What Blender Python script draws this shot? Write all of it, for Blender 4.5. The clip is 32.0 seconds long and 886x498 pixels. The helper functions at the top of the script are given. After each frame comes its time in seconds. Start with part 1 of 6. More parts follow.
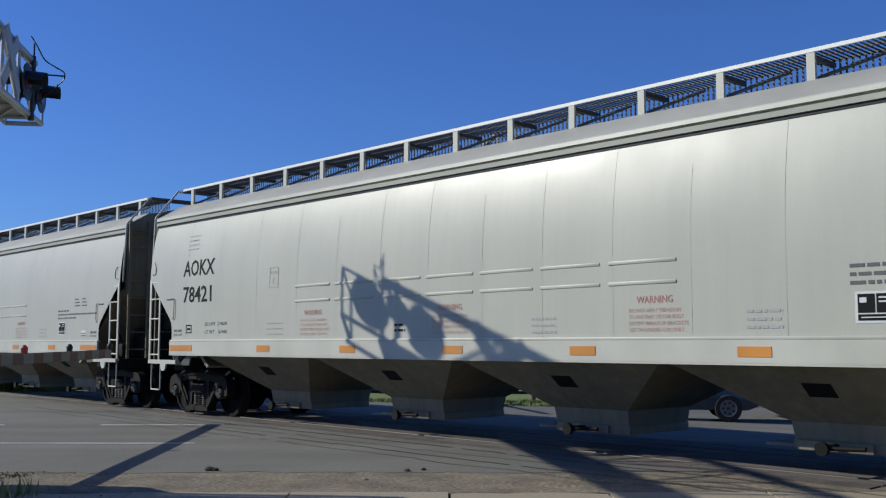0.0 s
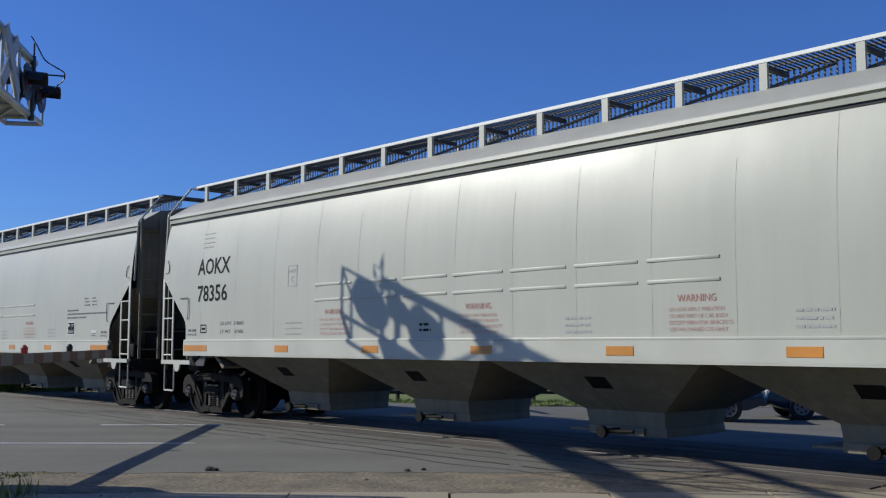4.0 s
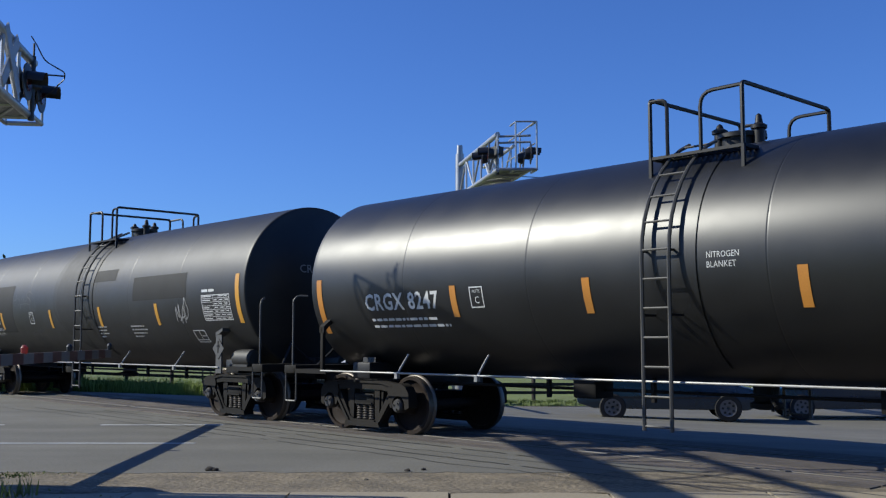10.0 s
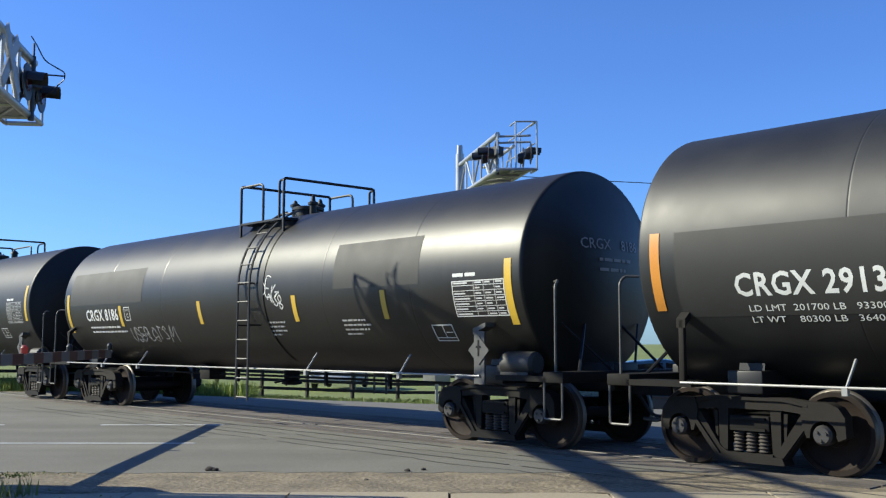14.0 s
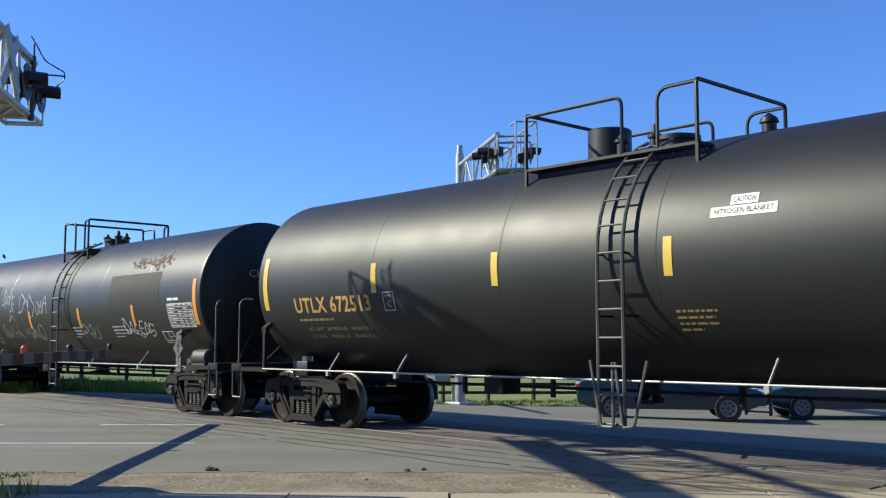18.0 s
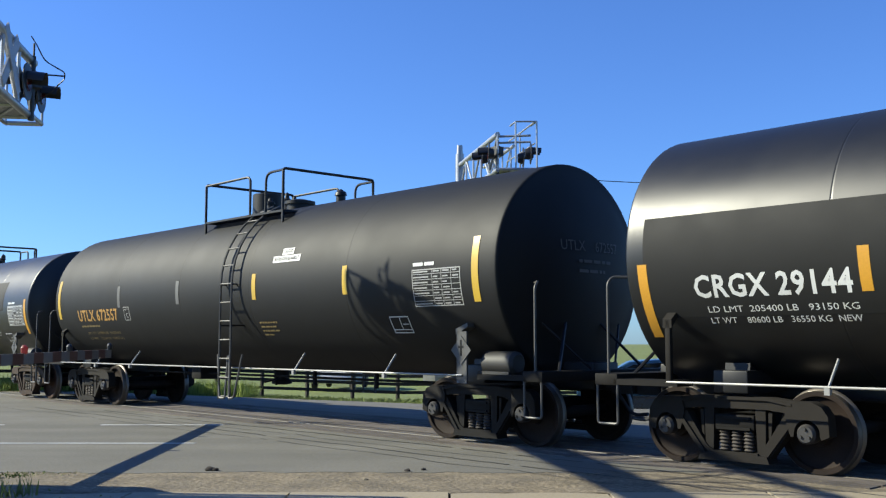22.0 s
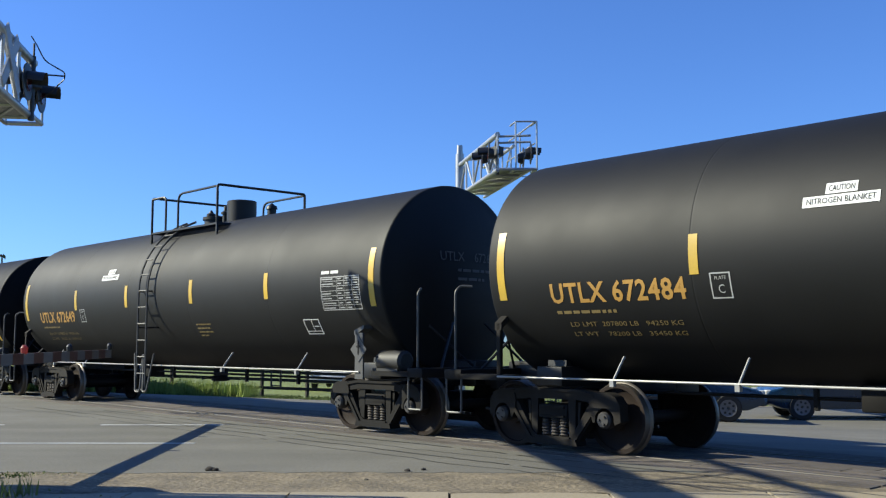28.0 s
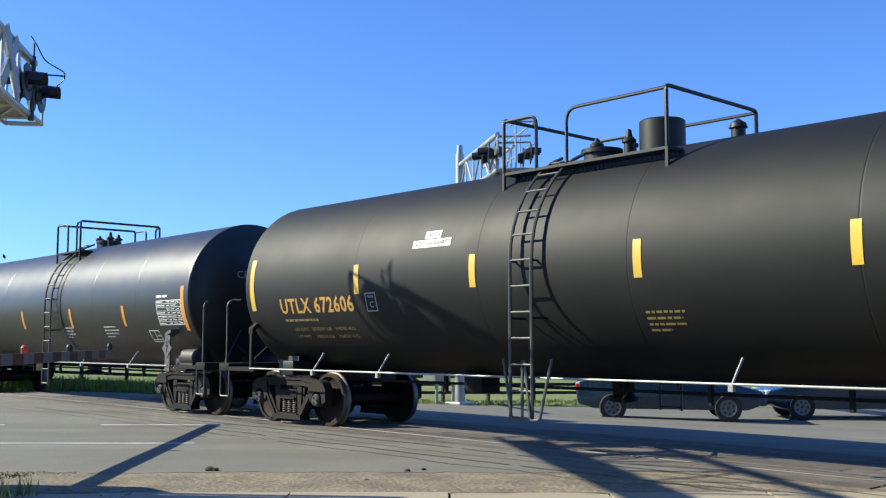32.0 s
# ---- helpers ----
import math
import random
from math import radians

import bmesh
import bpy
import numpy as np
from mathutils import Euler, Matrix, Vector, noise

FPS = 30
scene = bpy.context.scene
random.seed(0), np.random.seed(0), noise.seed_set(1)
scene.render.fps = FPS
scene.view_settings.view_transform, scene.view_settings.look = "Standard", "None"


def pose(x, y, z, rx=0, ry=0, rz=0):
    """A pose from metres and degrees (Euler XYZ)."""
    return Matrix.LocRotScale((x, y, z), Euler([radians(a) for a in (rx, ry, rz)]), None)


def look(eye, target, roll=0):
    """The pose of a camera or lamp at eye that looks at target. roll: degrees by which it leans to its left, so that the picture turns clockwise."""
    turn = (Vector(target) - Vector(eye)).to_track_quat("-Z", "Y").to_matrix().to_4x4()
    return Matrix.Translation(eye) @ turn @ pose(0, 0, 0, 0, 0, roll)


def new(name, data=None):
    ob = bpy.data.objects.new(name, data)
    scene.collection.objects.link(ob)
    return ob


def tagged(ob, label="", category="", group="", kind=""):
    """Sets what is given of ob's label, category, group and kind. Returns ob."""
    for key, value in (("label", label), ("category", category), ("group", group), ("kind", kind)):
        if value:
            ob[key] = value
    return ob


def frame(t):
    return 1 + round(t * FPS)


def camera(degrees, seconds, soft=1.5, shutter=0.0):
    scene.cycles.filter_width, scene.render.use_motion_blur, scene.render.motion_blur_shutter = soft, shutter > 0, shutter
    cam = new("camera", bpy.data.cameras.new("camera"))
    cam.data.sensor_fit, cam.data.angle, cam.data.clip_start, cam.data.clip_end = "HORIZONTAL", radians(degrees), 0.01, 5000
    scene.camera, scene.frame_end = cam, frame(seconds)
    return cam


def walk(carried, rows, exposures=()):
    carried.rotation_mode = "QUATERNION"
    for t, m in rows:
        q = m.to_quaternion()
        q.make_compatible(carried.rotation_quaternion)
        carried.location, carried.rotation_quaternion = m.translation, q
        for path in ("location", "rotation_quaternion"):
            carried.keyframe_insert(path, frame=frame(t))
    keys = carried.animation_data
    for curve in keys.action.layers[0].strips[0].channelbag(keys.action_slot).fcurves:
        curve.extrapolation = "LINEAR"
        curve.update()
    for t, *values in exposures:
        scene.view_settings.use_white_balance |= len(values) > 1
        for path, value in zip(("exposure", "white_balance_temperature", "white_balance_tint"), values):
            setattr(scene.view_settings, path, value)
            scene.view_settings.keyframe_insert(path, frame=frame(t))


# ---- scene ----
# The train runs along +X, +Y lies beyond the track, the camera stands near the origin.
EYE = Vector((0.0, 0.0, 1.42))
PITCH, TURN = 5.316, 42.714            # tilt up; turn to the right of the track's far end
R2 = Vector((math.sin(radians(TURN)), math.cos(radians(TURN))))      # along the street
F2 = Vector((-math.cos(radians(TURN)), math.sin(radians(TURN))))     # across the street
YC = 11.38                             # centre line of the track
SUN_SHIFT = Vector((1.23, 1.04))       # how far a shadow moves per metre of height


def rf(r, f, z=0.0):
    """A place from metres to the right of and ahead of the camera."""
    p = R2 * r + F2 * f
    return Vector((p.x, p.y, z))


def gz(x, y):
    """The ground falls away a little beyond the track."""
    return -0.049 * min(9.0, max(0.0, y - 13.0))


def on_ground(r, f, up=0.0):
    p = rf(r, f)
    p.z = gz(p.x, p.y) + up
    return p


STREET_TURN = math.degrees(math.atan2(R2.y, R2.x))

cam = camera(47.07, 32.0, soft=1.25)
aim = EYE + Vector((F2.x, F2.y, math.tan(radians(PITCH))))
walk(cam, [(0.0, look(EYE, aim)), (32.0, look(EYE, aim))],
     exposures=[(0.0, 0.19, 6500, 10), (9.0, 0.17, 6500, 10), (10.0, 0.51, 6600, 9), (11.0, 0.79, 6800, 8), (12.0, 1.02, 6950, 6), (13.0, 1.06, 7050, 5), (19.0, 1.10, 7200, 4), (25.0, 1.07, 7200, 4), (28.0, 1.04, 7200, 4), (30.0, 1.03, 7100, 4), (31.0, 1.23, 7200, 4), (32.0, 1.33, 7200, 4)])

# ---- light ----
SUN_DIR = Vector((-SUN_SHIFT.x, -SUN_SHIFT.y, 1.0)).normalized()
world = bpy.data.worlds.new("sky")
scene.world = world
world.use_nodes = True
wn = world.node_tree
sky = wn.nodes.new("ShaderNodeTexSky")
sky.sky_type = "NISHITA"
sky.sun_disc = False
sky.sun_elevation = math.asin(SUN_DIR.z)
sky.sun_rotation = math.atan2(SUN_DIR.x, SUN_DIR.y) % (2 * math.pi)
sky.air_density, sky.dust_density, sky.ozone_density = 1.0, 0.35, 4.0
wn.nodes["Background"].inputs["Strength"].default_value = 0.056
deep = wn.nodes.new("ShaderNodeVectorMath")
deep.operation = "MULTIPLY"
deep.inputs[1].default_value = (0.62, 1.0, 1.80)
wn.links.new(sky.outputs[0], deep.inputs[0])
wn.links.new(deep.outputs[0], wn.nodes["Background"].inputs["Color"])
sun_data = bpy.data.lights.new("sun", "SUN")
sun_data.energy, sun_data.angle, sun_data.color = 4.3, radians(0.53), (0.94, 0.93, 0.84)
sun = new("sun", sun_data)
sun.matrix_world = look(SUN_DIR * 60, (0, 0, 0))


# ---- materials ----
def material(name, color, rough=0.6, metal=0.0, grain=0.08, grain_size=0.02, patch=0.15, patch_size=0.8,
             bump=0.0, bump_size=0.02, streak=0.0, dirt=None, dirt_amount=0.0, spec=0.5, piece=0.0, coat=0.0, lanes=0.0):
    m = bpy.data.materials.new(name)
    m.use_nodes = True
    nt = m.node_tree
    b = nt.nodes["Principled BSDF"]
    tc = nt.nodes.new("ShaderNodeTexCoord")

    def noise_at(size, detail=4.0, stretch=(1, 1, 1)):
        mp = nt.nodes.new("ShaderNodeMapping")
        mp.inputs["Scale"].default_value = tuple(s / size for s in stretch)
        nt.links.new(tc.outputs["Object"], mp.inputs["Vector"])
        n = nt.nodes.new("ShaderNodeTexNoise")
        n.inputs["Detail"].default_value = detail
        n.inputs["Scale"].default_value = 1.0
        nt.links.new(mp.outputs[0], n.inputs["Vector"])
        return n.outputs["Fac"]

    def scaled(fac, amount):
        r = nt.nodes.new("ShaderNodeMapRange")
        r.inputs["From Min"].default_value, r.inputs["From Max"].default_value = 0.25, 0.75
        r.inputs["To Min"].default_value, r.inputs["To Max"].default_value = 1 - amount, 1 + amount
        nt.links.new(fac, r.inputs["Value"])
        return r.outputs[0]

    def times(a, c):
        x = nt.nodes.new("ShaderNodeMath")
        x.operation = "MULTIPLY"
        nt.links.new(a, x.inputs[0])
        nt.links.new(c, x.inputs[1])
        return x.outputs[0]

    value = times(scaled(noise_at(grain_size), grain), scaled(noise_at(patch_size), patch))
    if streak:
        value = times(value, scaled(noise_at(1.0, 5.0, (9, 9, 0.5)), streak))
    if lanes:
        turn = nt.nodes.new("ShaderNodeMapping")
        turn.inputs["Rotation"].default_value = (0, 0, -radians(STREET_TURN))
        nt.links.new(tc.outputs["Object"], turn.inputs["Vector"])
        st = nt.nodes.new("ShaderNodeMapping")
        st.inputs["Scale"].default_value = (0.06, 1.1, 1)
        nt.links.new(turn.outputs[0], st.inputs["Vector"])
        n = nt.nodes.new("ShaderNodeTexNoise")
        n.inputs["Scale"].default_value, n.inputs["Detail"].default_value = 1.0, 5.0
        nt.links.new(st.outputs[0], n.inputs["Vector"])
        value = times(value, scaled(n.outputs["Fac"], lanes))
    if piece:
        info = nt.nodes.new("ShaderNodeObjectInfo")
        value = times(value, scaled(info.outputs["Random"], piece))
    mix = nt.nodes.new("ShaderNodeVectorMath")
    mix.operation = "SCALE"
    mix.inputs[0].default_value = color
    nt.links.new(value, mix.inputs["Scale"])
    out = mix.outputs[0]
    if dirt:
        d = noise_at(0.9, 7.0)
        r = nt.nodes.new("ShaderNodeMapRange")
        r.inputs["From Min"].default_value, r.inputs["From Max"].default_value = 0.42, 0.72
        r.inputs["To Max"].default_value = dirt_amount
        nt.links.new(d, r.inputs["Value"])
        mx = nt.nodes.new("ShaderNodeMix")
        mx.data_type = "RGBA"
        nt.links.new(r.outputs[0], mx.inputs[0])
        nt.links.new(out, mx.inputs[6])
        mx.inputs[7].default_value = (*dirt, 1)
        out = mx.outputs[2]
    nt.links.new(out, b.inputs["Base Color"])
    b.inputs["Metallic"].default_value = metal
    b.inputs["Specular IOR Level"].default_value = spec
    b.inputs["Coat Weight"].default_value = coat
    b.inputs["Coat Roughness"].default_value = 0.2
    rr = nt.nodes.new("ShaderNodeMapRange")
    rr.inputs["From Min"].default_value, rr.inputs["From Max"].default_value = 0.3, 0.7
    rr.inputs["To Min"].default_value, rr.inputs["To Max"].default_value = max(0.02, rough - 0.03), min(1, rough + 0.03)
    nt.links.new(noise_at(patch_size * 0.6), rr.inputs["Value"])
    nt.links.new(rr.outputs[0], b.inputs["Roughness"])
    if bump:
        bp = nt.nodes.new("ShaderNodeBump")
        bp.inputs["Strength"].default_value = 1.0
        bp.inputs["Distance"].default_value = bump
        nt.links.new(noise_at(bump_size, 6.0), bp.inputs["Height"])
        nt.links.new(bp.outputs[0], b.inputs["Normal"])
    return m


def glowing(name, color, strength):
    m = bpy.data.materials.new(name)
    m.use_nodes = True
    b = m.node_tree.nodes["Principled BSDF"]
    b.inputs["Base Color"].default_value = (*color, 1)
    b.inputs["Emission Color"].default_value = (*color, 1)
    b.inputs["Emission Strength"].default_value = strength
    return m


M = {}
M["hopper"] = material("hopper_paint", (0.385, 0.378, 0.322), 0.44, spec=0.46, grain=0.025, patch=0.04, patch_size=1.6, streak=0.03,
                       dirt=(0.42, 0.40, 0.33), dirt_amount=0.16, bump=0.0015, bump_size=0.9)
M["hopper_trim"] = material("hopper_trim_paint", (0.45, 0.44, 0.375), 0.42, grain=0.02, patch=0.06, dirt=(0.259, 0.237, 0.192), dirt_amount=0.25)
# dirty brown paint, darkened further for shade on bays and end sheets
M["hopper_low"] = material("hopper_dirty_shaded_paint", (0.185, 0.163, 0.115), 0.65, patch=0.18, patch_size=0.5, streak=0.2, dirt=(0.111, 0.0962, 0.0703), dirt_amount=0.5)
M["hopper_roof"] = material("hopper_roof_paint", (0.33, 0.32, 0.28), 0.6, patch=0.1, dirt=(0.22, 0.21, 0.18), dirt_amount=0.35)
M["spill"] = material("black_oily_spill", (0.006, 0.006, 0.0062), 0.6, spec=0.4, grain=0.1, patch=0.3, patch_size=0.4, streak=0.3)
M["chalk"] = material("pale_yellow_chalk", (0.23, 0.25, 0.10), 0.85, grain=0.3, patch=0.4, patch_size=0.1)
M["seam_dark"] = material("dirty_weld_seam", (0.05, 0.05, 0.05), 0.7)
# white trim paler than the rest, with the sun's gleam put into the colour
M["edge_sunlit"] = material("sunlit_walkway_edge_paint", (0.72, 0.71, 0.66), 0.4, patch=0.06)
M["grating"] = material("galvanised_grating", (0.09, 0.09, 0.088), 0.55, 0.2)
M["black_gloss"] = material("black_tank_paint", (0.0052, 0.0056, 0.0064), 0.41, spec=0.54, grain=0.05, patch=0.12, patch_size=1.2, streak=0.12,
                            dirt=(0.025, 0.025, 0.025), dirt_amount=0.15, bump=0.0008, bump_size=0.9)
M["black_dusty"] = material("dusty_black_tank_paint", (0.0082, 0.0086, 0.0093), 0.5, spec=0.45, grain=0.08, patch=0.15, patch_size=0.9, streak=0.15,
                            dirt=(0.0407, 0.0407, 0.0392), dirt_amount=0.18, bump=0.0008, bump_size=0.9)
M["black_brown"] = material("weathered_tank_paint", (0.0095, 0.0088, 0.0076), 0.43, spec=0.4, grain=0.08, patch=0.08, patch_size=1.4, streak=0.22,
                            dirt=(0.03, 0.026, 0.021), dirt_amount=0.16, bump=0.0006, bump_size=0.9)
M["black_dull"] = material("dull_black_tank_paint", (0.0034, 0.0037, 0.0042), 0.6, spec=0.27, grain=0.06, patch=0.06, patch_size=1.6, streak=0.06,
                           dirt=(0.0105, 0.0107, 0.0107), dirt_amount=0.25, bump=0.001, bump_size=1.2)
M["black_new"] = material("fresh_black_tank_paint", (0.0024, 0.0027, 0.0033), 0.6, spec=0.13, grain=0.05, patch=0.1, patch_size=1.0,
                          dirt=(0.007, 0.0072, 0.0073), dirt_amount=0.25, bump=0.001, bump_size=1.2)
M["grey_tank"] = material("grey_tank_paint", (0.148, 0.152, 0.152), 0.48, grain=0.05, patch=0.12, patch_size=0.9, streak=0.12,
                          dirt=(0.118, 0.115, 0.111), dirt_amount=0.5, bump=0.006, bump_size=1.0)
M["black_worn"] = material("sun_bleached_black_tank_paint", (0.0085, 0.0089, 0.0098), 0.5, spec=0.34, grain=0.06, patch=0.06, patch_size=1.6, streak=0.1,
                           dirt=(0.015, 0.0154, 0.0158), dirt_amount=0.2, bump=0.0006, bump_size=1.0)
M["spill_edge"] = material("thin_oily_spill", (0.0078, 0.008, 0.0083), 0.56, spec=0.42, grain=0.1, patch=0.2, patch_size=0.4, streak=0.3)
M["repaint"] = material("patch_of_newer_black_paint", (0.0095, 0.0095, 0.0093), 0.68, spec=0.27, patch=0.1)
M["repaint_grey"] = material("patch_of_dull_paint", (0.0192, 0.0189, 0.0178), 0.64, spec=0.4, patch=0.12)
M["steel"] = material("dark_cast_steel", (0.005, 0.0046, 0.0041), 0.75, 0.0, spec=0.2, grain=0.2, patch=0.25, patch_size=0.3, dirt=(0.0145, 0.0115, 0.009), dirt_amount=0.5)
M["frame_rust"] = material("rusty_cast_steel", (0.03, 0.0185, 0.0125), 0.8, spec=0.25, grain=0.2, patch=0.25, patch_size=0.3, dirt=(0.065, 0.046, 0.032), dirt_amount=0.6)
M["frame_grey"] = material("dusty_cast_steel", (0.0115, 0.0098, 0.008), 0.8, spec=0.22, grain=0.15, patch=0.25, patch_size=0.3, dirt=(0.018, 0.0145, 0.0112), dirt_amount=0.75)
M["wheel"] = material("wheel_steel", (0.016, 0.0098, 0.007), 0.75, 0.0, spec=0.2, grain=0.15, patch=0.25, patch_size=0.25)
# near-black copy for the hoppers, whose wheels sit in deep shadow
M["wheel_shaded"] = material("shaded_wheel_steel", (0.004, 0.0037, 0.0034), 0.8, spec=0.15, patch=0.2, patch_size=0.25)
M["wheel_rust"] = material("rusty_wheel_steel", (0.05, 0.028, 0.018), 0.8, spec=0.2, grain=0.15, patch=0.3, patch_size=0.25)
M["tread"] = material("polished_wheel_tread", (0.13, 0.115, 0.1), 0.45, 0.7)
M["bearing"] = material("bearing_cap_steel", (0.04, 0.037, 0.035), 0.5, 0.3, grain=0.15, patch=0.3, patch_size=0.12)
M["spring"] = material("spring_steel", (0.065, 0.056, 0.049), 0.55, 0.2)
M["rail_black"] = material("black_handrail_paint", (0.006, 0.0062, 0.0075), 0.5, spec=0.35)
M["rail_grey"] = material("dusty_rail_paint", (0.06, 0.058, 0.054), 0.5, patch=0.12, dirt=(0.0444, 0.0407, 0.037), dirt_amount=0.3)
M["rail_white"] = material("pale_side_rail_paint", (0.26, 0.255, 0.243), 0.4, patch=0.15, patch_size=0.5, dirt=(0.148, 0.141, 0.126), dirt_amount=0.4)
M["reservoir"] = material("dusty_reservoir_paint", (0.02, 0.0187, 0.017), 0.6, patch=0.15, dirt=(0.03, 0.026, 0.022), dirt_amount=0.4)
M["ladder"] = material("dusty_dark_ladder_paint", (0.045, 0.043, 0.04), 0.55, patch=0.2, dirt=(0.118, 0.107, 0.0888), dirt_amount=0.4)
M["white"] = material("white_lettering", (0.533, 0.533, 0.518), 0.55, patch=0.12)
M["white_dim"] = material("faded_white_lettering", (0.311, 0.311, 0.303), 0.6, patch=0.2)
M["white_faint"] = material("nearly_gone_white_lettering", (0.0888, 0.0888, 0.0888), 0.7, patch=0.2)
M["yellow_letter"] = material("orange_yellow_lettering", (0.385, 0.207, 0.0444), 0.55, patch=0.12)
M["yellow_faint"] = material("faint_yellow_lettering", (0.178, 0.126, 0.0444), 0.6, patch=0.2)
M["yellow"] = material("yellow_reflective_tape", (0.533, 0.34, 0.037), 0.4, patch=0.15, dirt=(0.296, 0.207, 0.074), dirt_amount=0.4)
M["amber"] = material("amber_reflective_tape", (0.54, 0.26, 0.028), 0.4, patch=0.12, dirt=(0.4, 0.22, 0.05), dirt_amount=0.3)
M["orange"] = material("orange_reflective_tape", (0.503, 0.2, 0.0296), 0.4, patch=0.15, dirt=(0.296, 0.148, 0.0444), dirt_amount=0.4)
M["black_letter"] = material("black_lettering", (0.006, 0.0065, 0.0075), 0.7, spec=0.15)
M["grey_letter"] = material("small_grey_lettering", (0.311, 0.311, 0.303), 0.6)
M["ink_grey"] = material("dark_grey_stencil_ink", (0.0814, 0.0814, 0.0814), 0.6)
M["red_letter"] = material("red_lettering", (0.36, 0.14, 0.11), 0.55)
M["red_small"] = material("faded_red_lettering", (0.444, 0.252, 0.215), 0.6)
M["galvanised"] = material("galvanised_steel", (0.326, 0.333, 0.34), 0.42, 0.75, patch=0.12, patch_size=0.4)
M["aluminium"] = material("aluminium_truss", (0.385, 0.392, 0.4), 0.4, 0.6, patch=0.1, patch_size=0.4)
M["signal_black"] = material("black_signal_paint", (0.0133, 0.0133, 0.0148), 0.45)
M["sign_white"] = material("white_sign_sheeting", (0.333, 0.34, 0.355), 0.5, patch=0.08)
M["gate_red"] = material("red_gate_stripe", (0.0888, 0.0296, 0.0222), 0.5)
M["gate_white"] = material("white_gate_stripe", (0.155, 0.152, 0.141), 0.5, patch=0.12)
M["red_lens"] = glowing("lit_red_gate_lamp", (0.10, 0.012, 0.01), 0.5)
M["lens_dark"] = material("dark_red_lens", (0.074, 0.0074, 0.0074), 0.2)
M["asphalt"] = material("worn_grey_asphalt", (0.123, 0.116, 0.095), 0.88, grain=0.25, grain_size=0.03, patch=0.10, patch_size=2.2,
                        bump=0.006, bump_size=0.03, dirt=(0.0888, 0.0829, 0.0651), dirt_amount=0.45, lanes=0.22)
M["asphalt_dark"] = material("dark_patch_asphalt", (0.0629, 0.0577, 0.0459), 0.9, grain=0.25, grain_size=0.03, patch=0.15, patch_size=1.2, bump=0.008, bump_size=0.03)
M["dirt"] = material("gravelly_dirt", (0.155, 0.124, 0.08), 0.95, grain=0.5, grain_size=0.05, patch=0.45, patch_size=0.4,
                     bump=0.02, bump_size=0.06, dirt=(0.111, 0.0962, 0.074), dirt_amount=0.6)
M["ballast"] = material("grey_brown_ballast", (0.118, 0.104, 0.0888), 0.95, grain=0.4, grain_size=0.06, patch=0.2, bump=0.04, bump_size=0.07)
M["crack"] = material("dark_asphalt_crack", (0.0222, 0.0207, 0.0178), 0.95, patch=0.3, patch_size=0.3)
M["concrete"] = material("worn_concrete", (0.281, 0.237, 0.163), 0.85, grain=0.15, grain_size=0.03, patch=0.15, patch_size=0.9,
                         bump=0.004, bump_size=0.03, dirt=(0.163, 0.133, 0.0962), dirt_amount=0.45)
M["grass"] = material("mown_grass", (0.125, 0.155, 0.035), 0.9, grain=0.35, grain_size=0.06, patch=0.28, patch_size=3.0, bump=0.05, bump_size=0.09,
                      dirt=(0.111, 0.118, 0.037), dirt_amount=0.5)
M["blade"] = material("grass_blades", (0.11, 0.15, 0.03), 0.7, grain=0.2, patch=0.35, patch_size=0.5)
M["weed"] = material("bright_weeds", (0.21, 0.27, 0.05), 0.7, grain=0.2, patch=0.35, patch_size=0.5)
M["stone"] = material("loose_stones", (0.185, 0.152, 0.0962), 0.9, grain=0.2, patch=0.45, patch_size=0.15)
M["clod"] = material("dark_earth_clod", (0.0259, 0.0207, 0.0163), 0.95, patch=0.3, patch_size=0.05)
M["rail_top"] = material("dusty_rail_head", (0.0629, 0.0518, 0.0407), 0.6, 0.1, patch=0.3, patch_size=0.6)
M["line_white"] = material("worn_white_road_paint", (0.459, 0.459, 0.444), 0.7, grain=0.2, patch=0.2, patch_size=0.5)
M["timber"] = material("crossing_panel_timber", (0.0888, 0.074, 0.0629), 0.9, grain=0.2, patch=0.3, patch_size=0.3, piece=0.2, bump=0.01, bump_size=0.04)
M["fence"] = material("dark_stained_fence_wood", (0.0222, 0.0192, 0.017), 0.85, patch=0.25)
M["bark"] = material("tree_bark", (0.0814, 0.0629, 0.0444), 0.95, patch=0.25, bump=0.02, bump_size=0.05)
M["leaf"] = material("tree_leaves", (0.0333, 0.0629, 0.0163), 0.65, patch=0.35, patch_size=1.2)
M["leaf_far"] = material("distant_tree_leaves", (0.037, 0.0555, 0.0259), 0.75, patch=0.35, patch_size=2.5)
M["car_blue"] = material("blue_car_paint", (0.00444, 0.0296, 0.0629), 0.28, 0.3, patch=0.03, coat=0.8)
M["rust"] = material("rust_spots", (0.0555, 0.0281, 0.0148), 0.85, patch=0.3, patch_size=0.1)
M["seam"] = material("weld_seam_paint", (0.36, 0.35, 0.3), 0.4)
M["placard"] = material("dusty_placard", (0.052, 0.051, 0.049), 0.6, patch=0.15, patch_size=0.1)
M["car_red"] = material("dark_red_car_paint", (0.148, 0.0222, 0.0185), 0.3, 0.2, patch=0.03, coat=0.8)
M["car_white"] = material("white_van_paint", (0.555, 0.555, 0.548), 0.35, patch=0.04)
M["tail_red"] = material("red_tail_light_plastic", (0.42, 0.02, 0.015), 0.2, patch=0.05)
M["tyre"] = material("tyre_rubber", (0.0148, 0.0148, 0.0148), 0.85)
M["alloy"] = material("silver_hubcap", (0.163, 0.163, 0.167), 0.45, 0.5)
